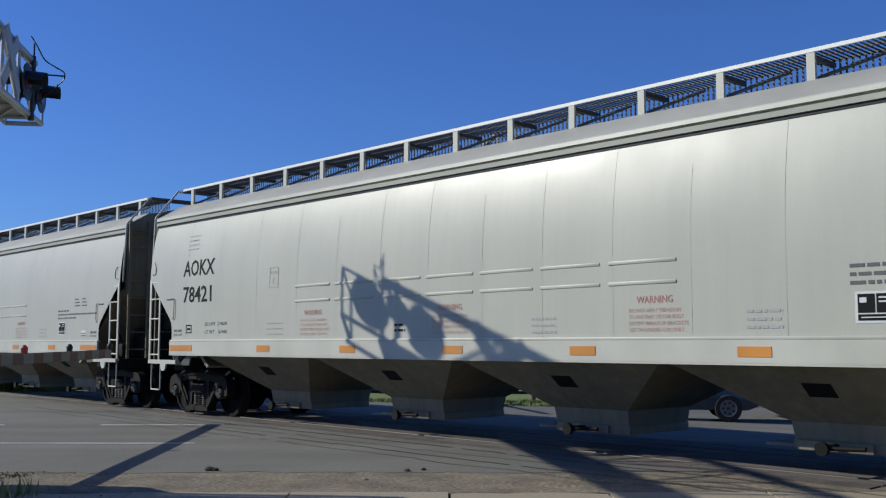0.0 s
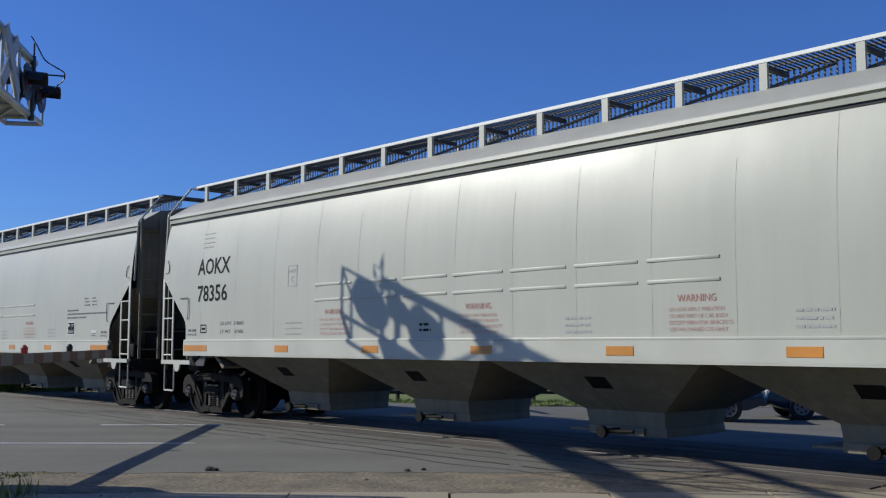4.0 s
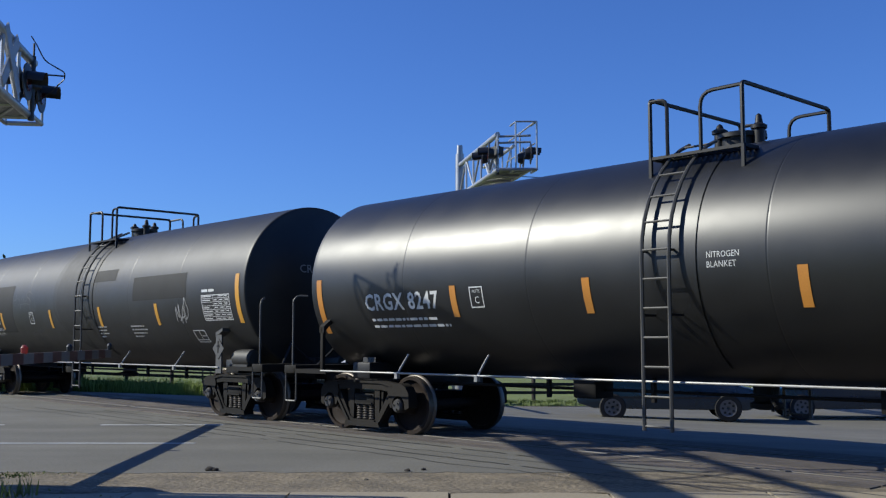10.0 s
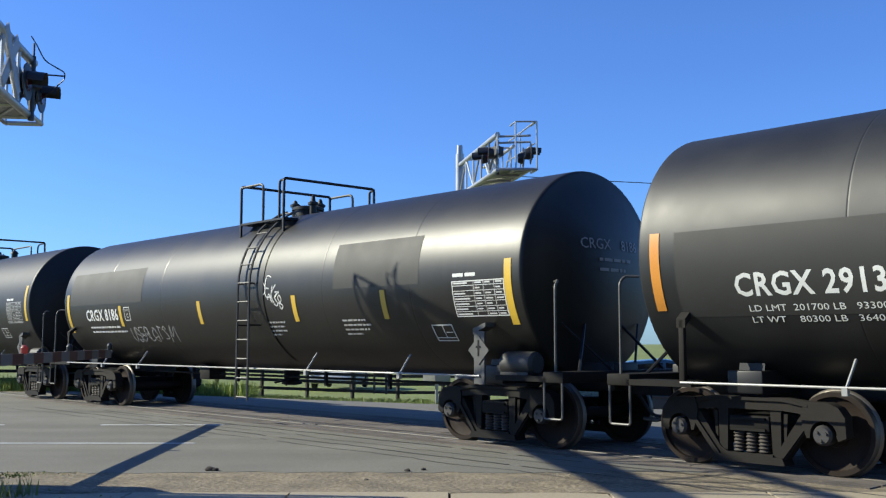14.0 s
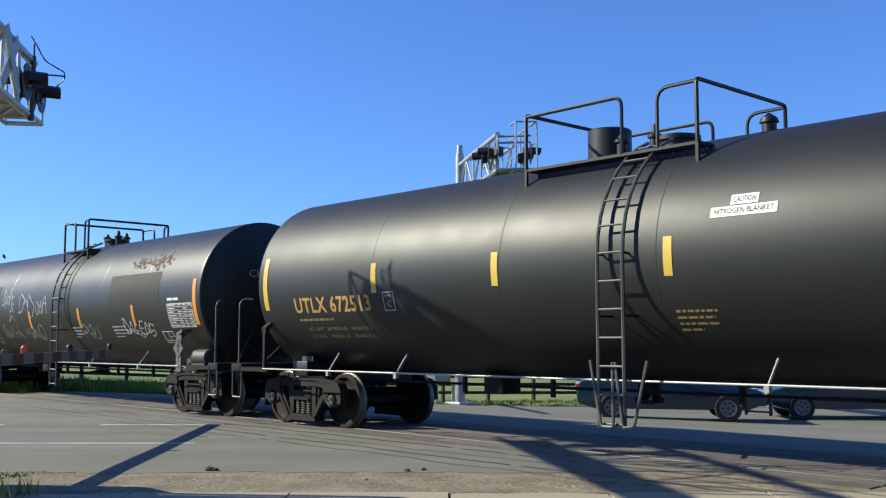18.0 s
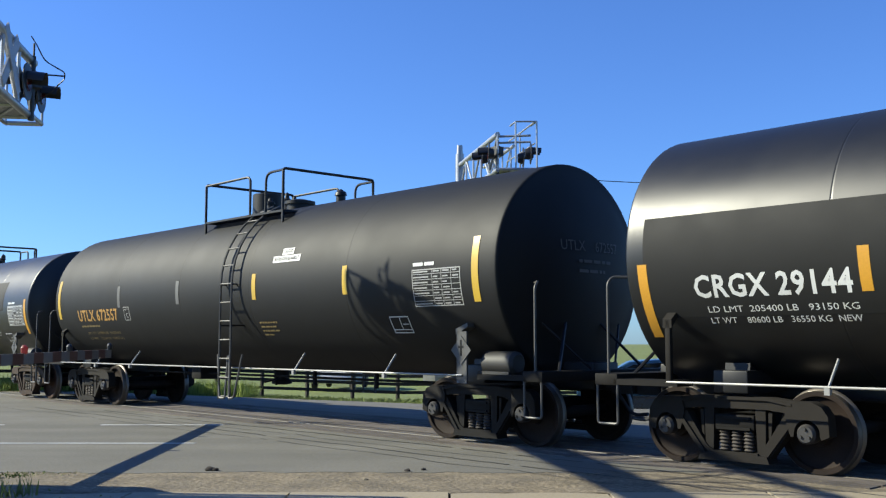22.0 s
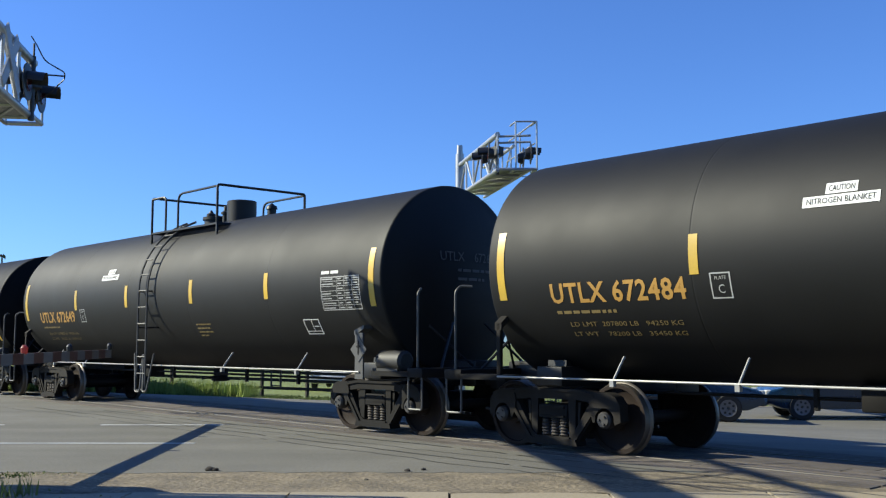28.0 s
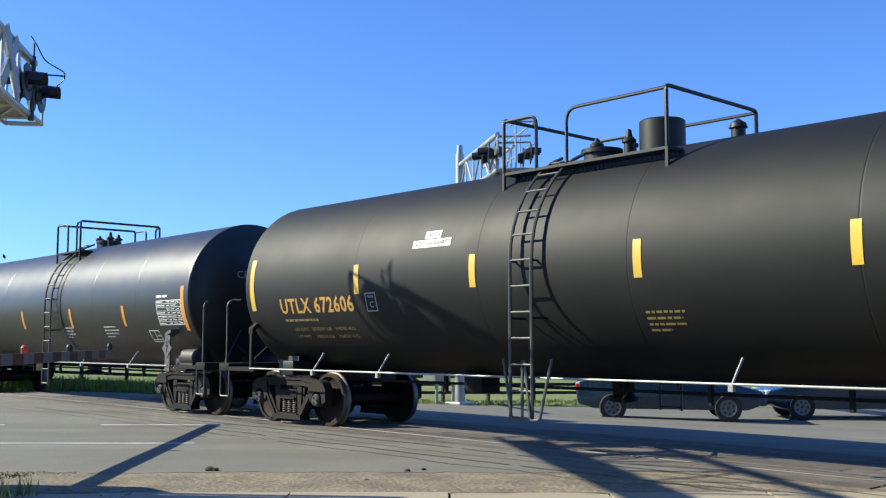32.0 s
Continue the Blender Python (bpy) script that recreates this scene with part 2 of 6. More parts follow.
M["car_glass"] = material("dark_car_glass", (0.0148, 0.0185, 0.0222), 0.06, spec=0.8)
M["plastic"] = material("black_plastic", (0.0185, 0.0185, 0.0192), 0.6)
M["box_grey"] = material("pale_utility_box_paint", (0.459, 0.459, 0.429), 0.5)


# ---- mesh helpers ----
def empty_bm():
    return bmesh.new()


def box(bm, x0, x1, y0, y1, z0, z1, bevel=0.0):
    v = [bm.verts.new((x, y, z)) for x in (x0, x1) for y in (y0, y1) for z in (z0, z1)]
    fs = [bm.faces.new([v[i] for i in q]) for q in ((0, 1, 3, 2), (4, 6, 7, 5), (0, 4, 5, 1), (2, 3, 7, 6), (0, 2, 6, 4), (1, 5, 7, 3))]
    if bevel:
        es = list({e for f in fs for e in f.edges})
        bmesh.ops.bevel(bm, geom=es, offset=bevel, segments=2, affect="EDGES", profile=0.5)


def frame_of(d):
    d = d.normalized()
    a = Vector((0, 0, 1)) if abs(d.z) < 0.9 else Vector((1, 0, 0))
    u = d.cross(a).normalized()
    return u, d.cross(u).normalized()


def rod(bm, p, q, r0, r1=None, n=8, caps=True):
    p, q = Vector(p), Vector(q)
    r1 = r0 if r1 is None else r1
    u, v = frame_of(q - p)
    rings = []
    for c, r in ((p, r0), (q, r1)):
        rings.append([bm.verts.new(c + (u * math.cos(t) + v * math.sin(t)) * r) for t in [2 * math.pi * i / n for i in range(n)]])
    for i in range(n):
        bm.faces.new((rings[0][i], rings[0][(i + 1) % n], rings[1][(i + 1) % n], rings[1][i])).smooth = n > 6
    if caps:
        bm.faces.new(rings[0][::-1])
        bm.faces.new(rings[1])


def tube(bm, pts, r, n=7):
    """A bent tube through the points."""
    pts = [Vector(p) for p in pts]
    rings = []
    for i, p in enumerate(pts):
        a = pts[max(0, i - 1)]
        b = pts[min(len(pts) - 1, i + 1)]
        d = (b - a).normalized()
        u, v = frame_of(d)
        if rings:
            u = (pu - d * pu.dot(d)).normalized()
            v = d.cross(u)
        pu = u
        rings.append([bm.verts.new(p + (u * math.cos(t) + v * math.sin(t)) * r) for t in [2 * math.pi * k / n for k in range(n)]])
    for a, b in zip(rings, rings[1:]):
        for k in range(n):
            bm.faces.new((a[k], a[(k + 1) % n], b[(k + 1) % n], b[k])).smooth = True
    bm.faces.new(rings[0][::-1])
    bm.faces.new(rings[-1])


def rounded(pts, rad, steps=4):
    """The corners of a line of points rounded off."""
    pts = [Vector(p) for p in pts]
    out = [pts[0]]
    for a, b, c in zip(pts, pts[1:], pts[2:]):
        d0, d1 = (a - b), (c - b)
        k = min(rad, d0.length * 0.45, d1.length * 0.45)
        s, e = b + d0.normalized() * k, b + d1.normalized() * k
        for i in range(steps + 1):
            t = i / steps
            out.append(s * (1 - t) ** 2 + b * 2 * t * (1 - t) + e * t ** 2)
    out.append(pts[-1])
    return out


def lathe(bm, prof, axis="X", n=48, centre=(0, 0, 0), closed=False):
    """Turns a profile of (along, radius) about an axis."""
    c = Vector(centre)
    rings = []
    for a, r in prof:
        ring = []
        for k in range(n):
            t = 2 * math.pi * k / n
            s, q = r * math.sin(t), r * math.cos(t)
            p = {"X": (a, s, q), "Y": (s, a, q), "Z": (s, q, a)}[axis]
            ring.append(bm.verts.new(c + Vector(p)))
        rings.append(ring)
    pairs = list(zip(rings, rings[1:]))
    if closed:
        pairs.append((rings[-1], rings[0]))
    for a, b in pairs:
        for k in range(n):
            bm.faces.new((a[k], a[(k + 1) % n], b[(k + 1) % n], b[k])).smooth = True
    if not closed:
        for ring in (rings[0], rings[-1]):
            bm.faces.new(ring)


def prism(bm, outline, d0, d1, axis="Y"):
    """An outline of two coordinates pushed along the third axis."""
    def at(a, b, d):
        return {"Y": (a, d, b), "X": (d, a, b), "Z": (a, b, d)}[axis]
    s = [bm.verts.new(at(a, b, d0)) for a, b in outline]
    e = [bm.verts.new(at(a, b, d1)) for a, b in outline]
    n = len(outline)
    bm.faces.new(s[::-1])
    bm.faces.new(e)
    for i in range(n):
        bm.faces.new((s[i], s[(i + 1) % n], e[(i + 1) % n], e[i]))


def mesh_of(bm, mats, sharp=radians(35)):
    bmesh.ops.recalc_face_normals(bm, faces=bm.faces)
    me = bpy.data.meshes.new("mesh")
    bm.to_mesh(me)
    bm.free()
    for m in mats if isinstance(mats, (list, tuple)) else [mats]:
        me.materials.append(m)
    me.set_sharp_from_angle(angle=sharp)
    return me


def thing(name, m, label, category, group="", kind=""):
    ob = new(name)
    ob.matrix_basis = m
    ob.empty_display_size = 0.2
    return tagged(ob, label, category, group, kind)


def part(name, bm, mat, parent, label=""):
    me = bm if isinstance(bm, bpy.types.Mesh) else mesh_of(bm, mat)
    ob = new(name, me)
    ob.parent = parent
    if label:
        tagged(ob, label)
    return ob


CACHE = {}


def cached(key, maker):
    """A mesh that alike parts share."""
    if key not in CACHE:
        CACHE[key] = maker()
    return CACHE[key]


def single(name, bm, mat, label, category, m=None, kind="", group=""):
    ob = new(name, mesh_of(bm, mat))
    if m is not None:
        ob.matrix_basis = m
    return tagged(ob, label, category, group, kind)


# ---- lettering ----
def text_bm(body, height, width=None, spacing=1.0, bold=0.0):
    """Flat letters, capital height given, as a bmesh in the xy plane from the origin."""
    cu = bpy.data.curves.new("letters", "FONT")
    cu.body = body
    cu.size = height / 0.70
    cu.space_character = spacing
    cu.offset = bold
    cu.resolution_u = 2
    ob = bpy.data.objects.new("letters", cu)
    scene.collection.objects.link(ob)
    dg = bpy.context.evaluated_depsgraph_get()
    me = bpy.data.meshes.new_from_object(ob.evaluated_get(dg))
    bm = bmesh.new()
    bm.from_mesh(me)
    bpy.data.objects.remove(ob)
    bpy.data.curves.remove(cu)
    bpy.data.meshes.remove(me)
    if width and bm.verts:
        x1 = max(v.co.x for v in bm.verts)
        for v in bm.verts:
            v.co.x *= width / x1
    return bm


def bars_bm(rows, height, gap, widths, seed=0):
    """Small writing as rows of short bars."""
    rnd = random.Random(seed)
    bm = bmesh.new()
    for i in range(rows):
        y = -i * (height + gap)
        x, end = 0.0, widths[i % len(widths)]
        while x < end:
            w = min(end - x, rnd.uniform(1.2, 4.5) * height)
            vs = [bm.verts.new(c) for c in ((x, y, 0), (x + w, y, 0), (x + w, y + height, 0), (x, y + height, 0))]
            bm.faces.new(vs)
            x += w + height * 0.7
    return bm


def rect_bm(*rects):
    bm = bmesh.new()
    for x0, y0, x1, y1 in rects:
        bm.faces.new([bm.verts.new(c) for c in ((x0, y0, 0), (x1, y0, 0), (x1, y1, 0), (x0, y1, 0))])
    return bm


def ribbon_bm(lines, w):
    """Hand-drawn strokes as flat ribbons."""
    bm = bmesh.new()
    for pts in lines:
        pts = [Vector((x, y, 0)) for x, y in pts]
        row = []
        for i, p in enumerate(pts):
            d = pts[min(i + 1, len(pts) - 1)] - pts[max(i - 1, 0)]
            d = d.normalized() if d.length > 1e-6 else Vector((1, 0, 0))
            nrm = Vector((-d.y, d.x, 0)) * w / 2
            row.append((bm.verts.new(p + nrm), bm.verts.new(p - nrm)))
        for a, b in zip(row, row[1:]):
            bm.faces.new((a[0], a[1], b[1], b[0]))
    return bm


GLYPHS = {
    "S": [[(0.9, 0.85), (0.5, 1.0), (0.1, 0.8), (0.3, 0.55), (0.8, 0.4), (0.8, 0.1), (0.4, 0.0), (0.0, 0.15)]],
    "T": [[(0.0, 0.95), (1.0, 1.0)], [(0.5, 1.0), (0.45, 0.0)]],
    "U": [[(0.05, 1.0), (0.05, 0.3), (0.4, 0.0), (0.8, 0.3), (0.9, 1.0)]],
    "D": [[(0.1, 0.0), (0.15, 1.0), (0.7, 0.85), (0.95, 0.45), (0.6, 0.05), (0.0, 0.0)]],
    "H": [[(0.1, 1.0), (0.1, 0.0)], [(0.1, 0.5), (0.9, 0.5)], [(0.9, 1.0), (0.85, 0.0)]],
    "O": [[(0.5, 1.0), (0.1, 0.7), (0.1, 0.2), (0.5, 0.0), (0.9, 0.3), (0.85, 0.8), (0.5, 1.0)]],
    "R": [[(0.1, 0.0), (0.1, 1.0), (0.8, 0.85), (0.7, 0.55), (0.15, 0.5), (0.9, 0.0)]],
    "E": [[(0.9, 1.0), (0.1, 0.95), (0.1, 0.05), (0.9, 0.0)], [(0.1, 0.5), (0.7, 0.5)]],
    "M": [[(0.0, 0.0), (0.15, 1.0), (0.5, 0.3), (0.85, 1.0), (1.0, 0.0)]],
    "A": [[(0.0, 0.0), (0.5, 1.0), (0.9, 0.0)], [(0.2, 0.4), (0.8, 0.45)]],
    "P": [[(0.1, 0.0), (0.1, 1.0), (0.8, 0.85), (0.7, 0.5), (0.1, 0.45)]],
    "K": [[(0.1, 1.0), (0.1, 0.0)], [(0.9, 1.0), (0.1, 0.45), (0.9, -0.15)]],
    "N": [[(0.1, 0.0), (0.1, 1.0), (0.8, 0.0), (0.85, 1.0)]],
    "I": [[(0.5, 1.0), (0.45, 0.0)]],
    "L": [[(0.2, 1.0), (0.1, 0.0), (0.9, 0.05)]],
    "h": [[(0.1, 1.2), (0.05, 0.0)], [(0.05, 0.4), (0.5, 0.7), (0.8, 0.4), (0.8, 0.0)]],
    "a": [[(0.8, 0.6), (0.3, 0.7), (0.1, 0.2), (0.5, 0.0), (0.8, 0.5), (0.9, 0.0)]],
    "s": [[(0.8, 0.6), (0.3, 0.65), (0.3, 0.4), (0.8, 0.25), (0.6, 0.0), (0.1, 0.1)]],
    "m": [[(0.0, 0.0), (0.05, 0.6), (0.3, 0.7), (0.45, 0.0), (0.5, 0.6), (0.8, 0.7), (0.95, 0.0)]],
    "3": [[(0.1, 0.95), (0.8, 0.9), (0.4, 0.55), (0.9, 0.3), (0.5, 0.0), (0.0, 0.1)]],
    "8": [[(0.5, 0.5), (0.1, 0.75), (0.5, 1.0), (0.9, 0.75), (0.5, 0.5), (0.1, 0.25), (0.5, 0.0), (0.9, 0.25), (0.5, 0.5)]],
}


def smoothed(p, steps=5):
    """A curve through the points."""
    out = []
    for i in range(len(p) - 1):
        p0, p1, p2, p3 = p[max(i - 1, 0)], p[i], p[i + 1], p[min(i + 2, len(p) - 1)]
        for j in range(steps):
            v = j / steps
            out.append(tuple(0.5 * (2 * p1[c] + (p2[c] - p0[c]) * v + (2 * p0[c] - 5 * p1[c] + 4 * p2[c] - p3[c]) * v * v + (3 * p1[c] - p0[c] - 3 * p2[c] + p3[c]) * v ** 3) for c in (0, 1)))
    return out + [p[-1]]


def scrawl_bm(body, w, h, thick, seed):
    """A word written by hand, each stroke a ribbon."""
    rnd = random.Random(seed)
    step = w / len(body)
    lines = []
    for k, ch in enumerate(body):
        lean, up, grow = rnd.uniform(-0.2, 0.45), rnd.uniform(-0.16, 0.16) * h, rnd.uniform(0.75, 1.25)
        for stroke in GLYPHS.get(ch, ()):
            pts = [(k * step + (1.05 * x + lean * y) * step + rnd.gauss(0, 0.09) * step, up + y * h * grow + rnd.gauss(0, 0.07) * h) for x, y in stroke]
            lines.append(smoothed(pts))
        if rnd.random() < 0.5:
            x0, y0 = (k + rnd.random()) * step, rnd.uniform(-0.1, 0.5) * h
            lines.append(smoothed([(x0, y0), (x0 + step * rnd.uniform(0.2, 0.8), y0 + h * rnd.uniform(-0.3, 0.4)), (x0 + step * rnd.uniform(0.3, 1.1), y0 + h * rnd.uniform(-0.2, 0.3))]))
    return ribbon_bm(lines, thick * 0.85)


def cut_rows(bm, step=0.06):
    ys = [v.co.y for v in bm.verts]
    if not ys:
        return
    y = math.floor(min(ys) / step) * step + step
    while y < max(ys):
        bmesh.ops.bisect_plane(bm, geom=bm.verts[:] + bm.edges[:] + bm.faces[:], plane_co=(0, y, 0), plane_no=(0, 1, 0))
        y += step


def on_tank(bm, x, z, radius, zc, proud=0.004):
    """Lays flat letters on the near side of a lying cylinder, at height z of their base line."""
    cut_rows(bm)
    a0 = math.asin((z - zc) / radius)
    for v in bm.verts:
        a = a0 + v.co.y / radius
        r = radius + proud
        v.co = Vector((x + v.co.x, -r * math.cos(a), zc + r * math.sin(a)))
    return bm


def on_side(bm, x, z, side_y, proud=0.004):
    """Lays flat letters on the near side wall, whose depth at a height side_y gives."""
    cut_rows(bm, 0.12)
    for v in bm.verts:
        zz = z + v.co.y
        v.co = Vector((x + v.co.x, side_y(zz, x + v.co.x) - proud, zz))
    return bm


# ---- ground, street and track ----
def street_box(bm, r0, r1, f0, f1, z0, z1):
    v = [bm.verts.new(rf(r, f, z)) for r in (r0, r1) for f in (f0, f1) for z in (z0, z1)]
    for q in ((0, 1, 3, 2), (4, 6, 7, 5), (0, 4, 5, 1), (2, 3, 7, 6), (0, 2, 6, 4), (1, 5, 7, 3)):
        bm.faces.new([v[i] for i in q])


def street_sheet(bm, r0, r1, f0, f1, up, deep=0.25, wave=0.0, seed=0):
    """A slab along the street that follows the lie of the ground, with a ragged near edge if wave is given."""
    rnd = random.Random(seed)
    fs = [f0 + (f1 - f0) * k / max(1, int((f1 - f0) / 0.8)) for k in range(max(1, int((f1 - f0) / 0.8)) + 1)]
    rs = [r0]
    while rs[-1] < r1:
        r = rs[-1]
        rs.append(min(r1, r + (0.18 if wave and abs(r) < 12 else 0.8 if abs(r) < 30 else 10)))
    top = []
    for r in rs:
        row = []
        for k, f in enumerate(fs):
            if k == 0 and wave:
                f += wave * (noise.noise(Vector((r * 0.7, seed, 0))) + 0.6 * noise.noise(Vector((r * 2.7, seed, 3))) + 0.3 * rnd.uniform(-1, 1))
            row.append(bm.verts.new(on_ground(r, f, up)))
        top.append(row)
    for a, b in zip(top, top[1:]):
        for k in range(len(fs) - 1):
            bm.faces.new((a[k], b[k], b[k + 1], a[k + 1]))
    edge = [row[0] for row in top] + top[-1][1:] + [row[-1] for row in top[::-1]][1:] + top[0][::-1][1:-1]
    low = [bm.verts.new(v.co - Vector((0, 0, deep))) for v in edge]
    n = len(edge)
    for i in range(n):
        bm.faces.new((edge[i], edge[(i + 1) % n], low[(i + 1) % n], low[i]))


ROAD_NEAR, ROAD_FAR = 11.45, 30.3


def build_ground():
    bm = empty_bm()
    far = [30, 60, 110, 200, 400, 900, 2000]
    xs = [-q for q in far[::-1]] + [0] + far
    ys = [-q for q in far[::-1]] + [0, 8, 13, 15, 17, 19, 22, 26] + far
    grid = [[bm.verts.new((x, y, gz(x, y) - 0.05)) for y in ys] for x in xs]
    for i in range(len(xs) - 1):
        for j in range(len(ys) - 1):
            bm.faces.new((grid[i][j], grid[i + 1][j], grid[i + 1][j + 1], grid[i][j + 1]))
    single("ground", bm, M["grass"], "wide mown grass field beside the street", "ground", kind="structure")
    bm = empty_bm()
    street_sheet(bm, -160, 160, ROAD_NEAR, ROAD_FAR, 0.0, wave=0.2, seed=2)
    single("road", bm, M["asphalt"], "worn grey asphalt street over the level crossing", "road", kind="structure")
    bm = empty_bm()
    street_sheet(bm, -60, 60, 9.9, ROAD_NEAR + 0.5, -0.004, wave=0.10, seed=4)
    single("verge", bm, M["dirt"], "strip of gravelly brown dirt beside the street", "verge", kind="structure")
    bm = empty_bm()
    street_sheet(bm, -60, 60, ROAD_FAR - 0.1, ROAD_FAR + 0.8, -0.02)
    single("verge_far", bm, M["dirt"], "strip of sandy dirt at the grass edge", "verge", kind="structure")
    bm = empty_bm()
    street_sheet(bm, -60, -4.3, 5.2, 10.3, -0.022)
    single("lawn_near", bm, M["grass"], "patchy grass beside the pavement", "lawn", kind="structure")
    bm = empty_bm()
    box(bm, -400, -28.0, YC - 2.2, YC + 1.6, -0.3, -0.03)
    single("ballast_far", bm, M["ballast"], "grey-brown track ballast beyond the crossing", "ballast", kind="structure")
    bm = empty_bm()
    box(bm, -4.2, 300, YC - 2.2, YC + 2.2, -0.3, -0.03)
    single("ballast_near", bm, M["ballast"], "grey-brown track ballast beside the crossing", "ballast", kind="structure")


def build_lines():
    for f, spans in ((14.75, [(-6.35, -3.55)]), (18.05, [(-40, -7.7), (-6.0, -3.85)]), (25.4, [(7.5, 60)])):
        for a, b in spans:
            bm = empty_bm()
            street_sheet(bm, a, b, f - 0.05, f + 0.05, 0.004, 0.01)
            single("lane_line", bm, M["line_white"], "worn white line painted on the asphalt", "road marking", kind="structure", group="street lines")


def build_track():
    for name, y in (("rail_near", YC - 0.753), ("rail_far", YC + 0.753)):
        bm = empty_bm()
        prism(bm, [(y - 0.036, 0.0), (y - 0.036, -0.035), (y - 0.01, -0.05), (y - 0.01, -0.15), (y - 0.07, -0.17), (y + 0.07, -0.17),
                   (y + 0.01, -0.15), (y + 0.01, -0.05), (y + 0.036, -0.035), (y + 0.036, 0.0), (y + 0.03, 0.012), (y - 0.03, 0.012)], -400, 300, "X")
        single(name, bm, [M["rail_top"]], "worn steel rail set flush in the crossing", "rail", kind="structure")
        for s in (-1, 1):
            bm = empty_bm()
            box(bm, -27.5, -4.6, y + s * 0.075 - 0.033, y + s * 0.075 + 0.033, -0.05, 0.0035)
            single("flangeway", bm, M["asphalt_dark"], "dark groove along the rail", "groove", kind="structure")
    crossing = thing("crossing_surface", pose(0, 0, 0), "weathered timber crossing panels laid along the rails", "crossing panels", kind="structure")
    rnd = random.Random(5)
    for y0, y1 in ((YC - 1.42, YC - 1.14), (YC - 1.13, YC - 0.87), (YC - 0.63, YC - 0.33), (YC - 0.32, YC - 0.01), (YC, YC + 0.31),
                   (YC + 0.32, YC + 0.62), (YC + 0.87, YC + 1.13), (YC + 1.14, YC + 1.42)):
        x = -27.5
        while x < -4.7:
            x1 = min(x + rnd.uniform(2.0, 2.6), -4.6)
            bm = empty_bm()
            box(bm, x, x1 - 0.02, y0 + 0.006, y1 - 0.006, -0.1, 0.004 + rnd.uniform(0, 0.006))
            part("plank", bm, M["timber"], crossing)
            x = x1


build_ground()
build_lines()
build_track()

# pavement slabs with a kerb-like edge
pavement = thing("pavement", pose(0, 0, 0), "worn concrete pavement slabs along the dirt verge", "pavement", kind="structure")
for k in range(30):
    bm = empty_bm()
    r0 = -4.5 + k * 1.52
    street_box(bm, r0 + 0.012, r0 + 1.508, 8.35, 9.93, -0.2, -0.004 + 0.004 * (k % 3))
    part("slab", bm, M["concrete"], pavement)


# ---- railway trucks ----
def wheelset_mesh(mat):
    bm = empty_bm()
    lathe(bm, [(-1.13, 0.03), (-1.13, 0.085), (-1.10, 0.108), (-0.98, 0.108), (-0.97, 0.075), (-0.80, 0.08), (0.80, 0.08),
               (0.97, 0.075), (0.98, 0.108), (1.10, 0.108), (1.13, 0.085), (1.13, 0.03)], "Y", 20)
    for s in (-1, 1):
        for k in range(3):
            a = 2 * math.pi * k / 3
            rod(bm, (0.055 * math.cos(a), s * 1.125, 0.055 * math.sin(a)), (0.055 * math.cos(a), s * 1.15, 0.055 * math.sin(a)), 0.016, n=6)
        prof = [(0.70, 0.475), (0.725, 0.485), (0.745, 0.470), (0.752, 0.457), (0.825, 0.452), (0.835, 0.445), (0.835, 0.395),
                (0.80, 0.385), (0.775, 0.33), (0.765, 0.24), (0.79, 0.15), (0.85, 0.135), (0.85, 0.08), (0.69, 0.08), (0.69, 0.14),
                (0.735, 0.16), (0.735, 0.33), (0.72, 0.39), (0.70, 0.40)]
        lathe(bm, [(s * a, r) for a, r in prof], "Y", 36, closed=True)
    for f in bm.faces:
        rr = [math.hypot(v.co.x, v.co.z) for v in f.verts]
        if min(rr) > 0.442:
            f.material_index = 1
        elif max(rr) < 0.11 and all(abs(v.co.y) > 0.97 for v in f.verts):
            f.material_index = 2
    return mesh_of(bm, [mat, M["tread"] if mat is not M["wheel_shaded"] else M["wheel"], M["bearing"]])


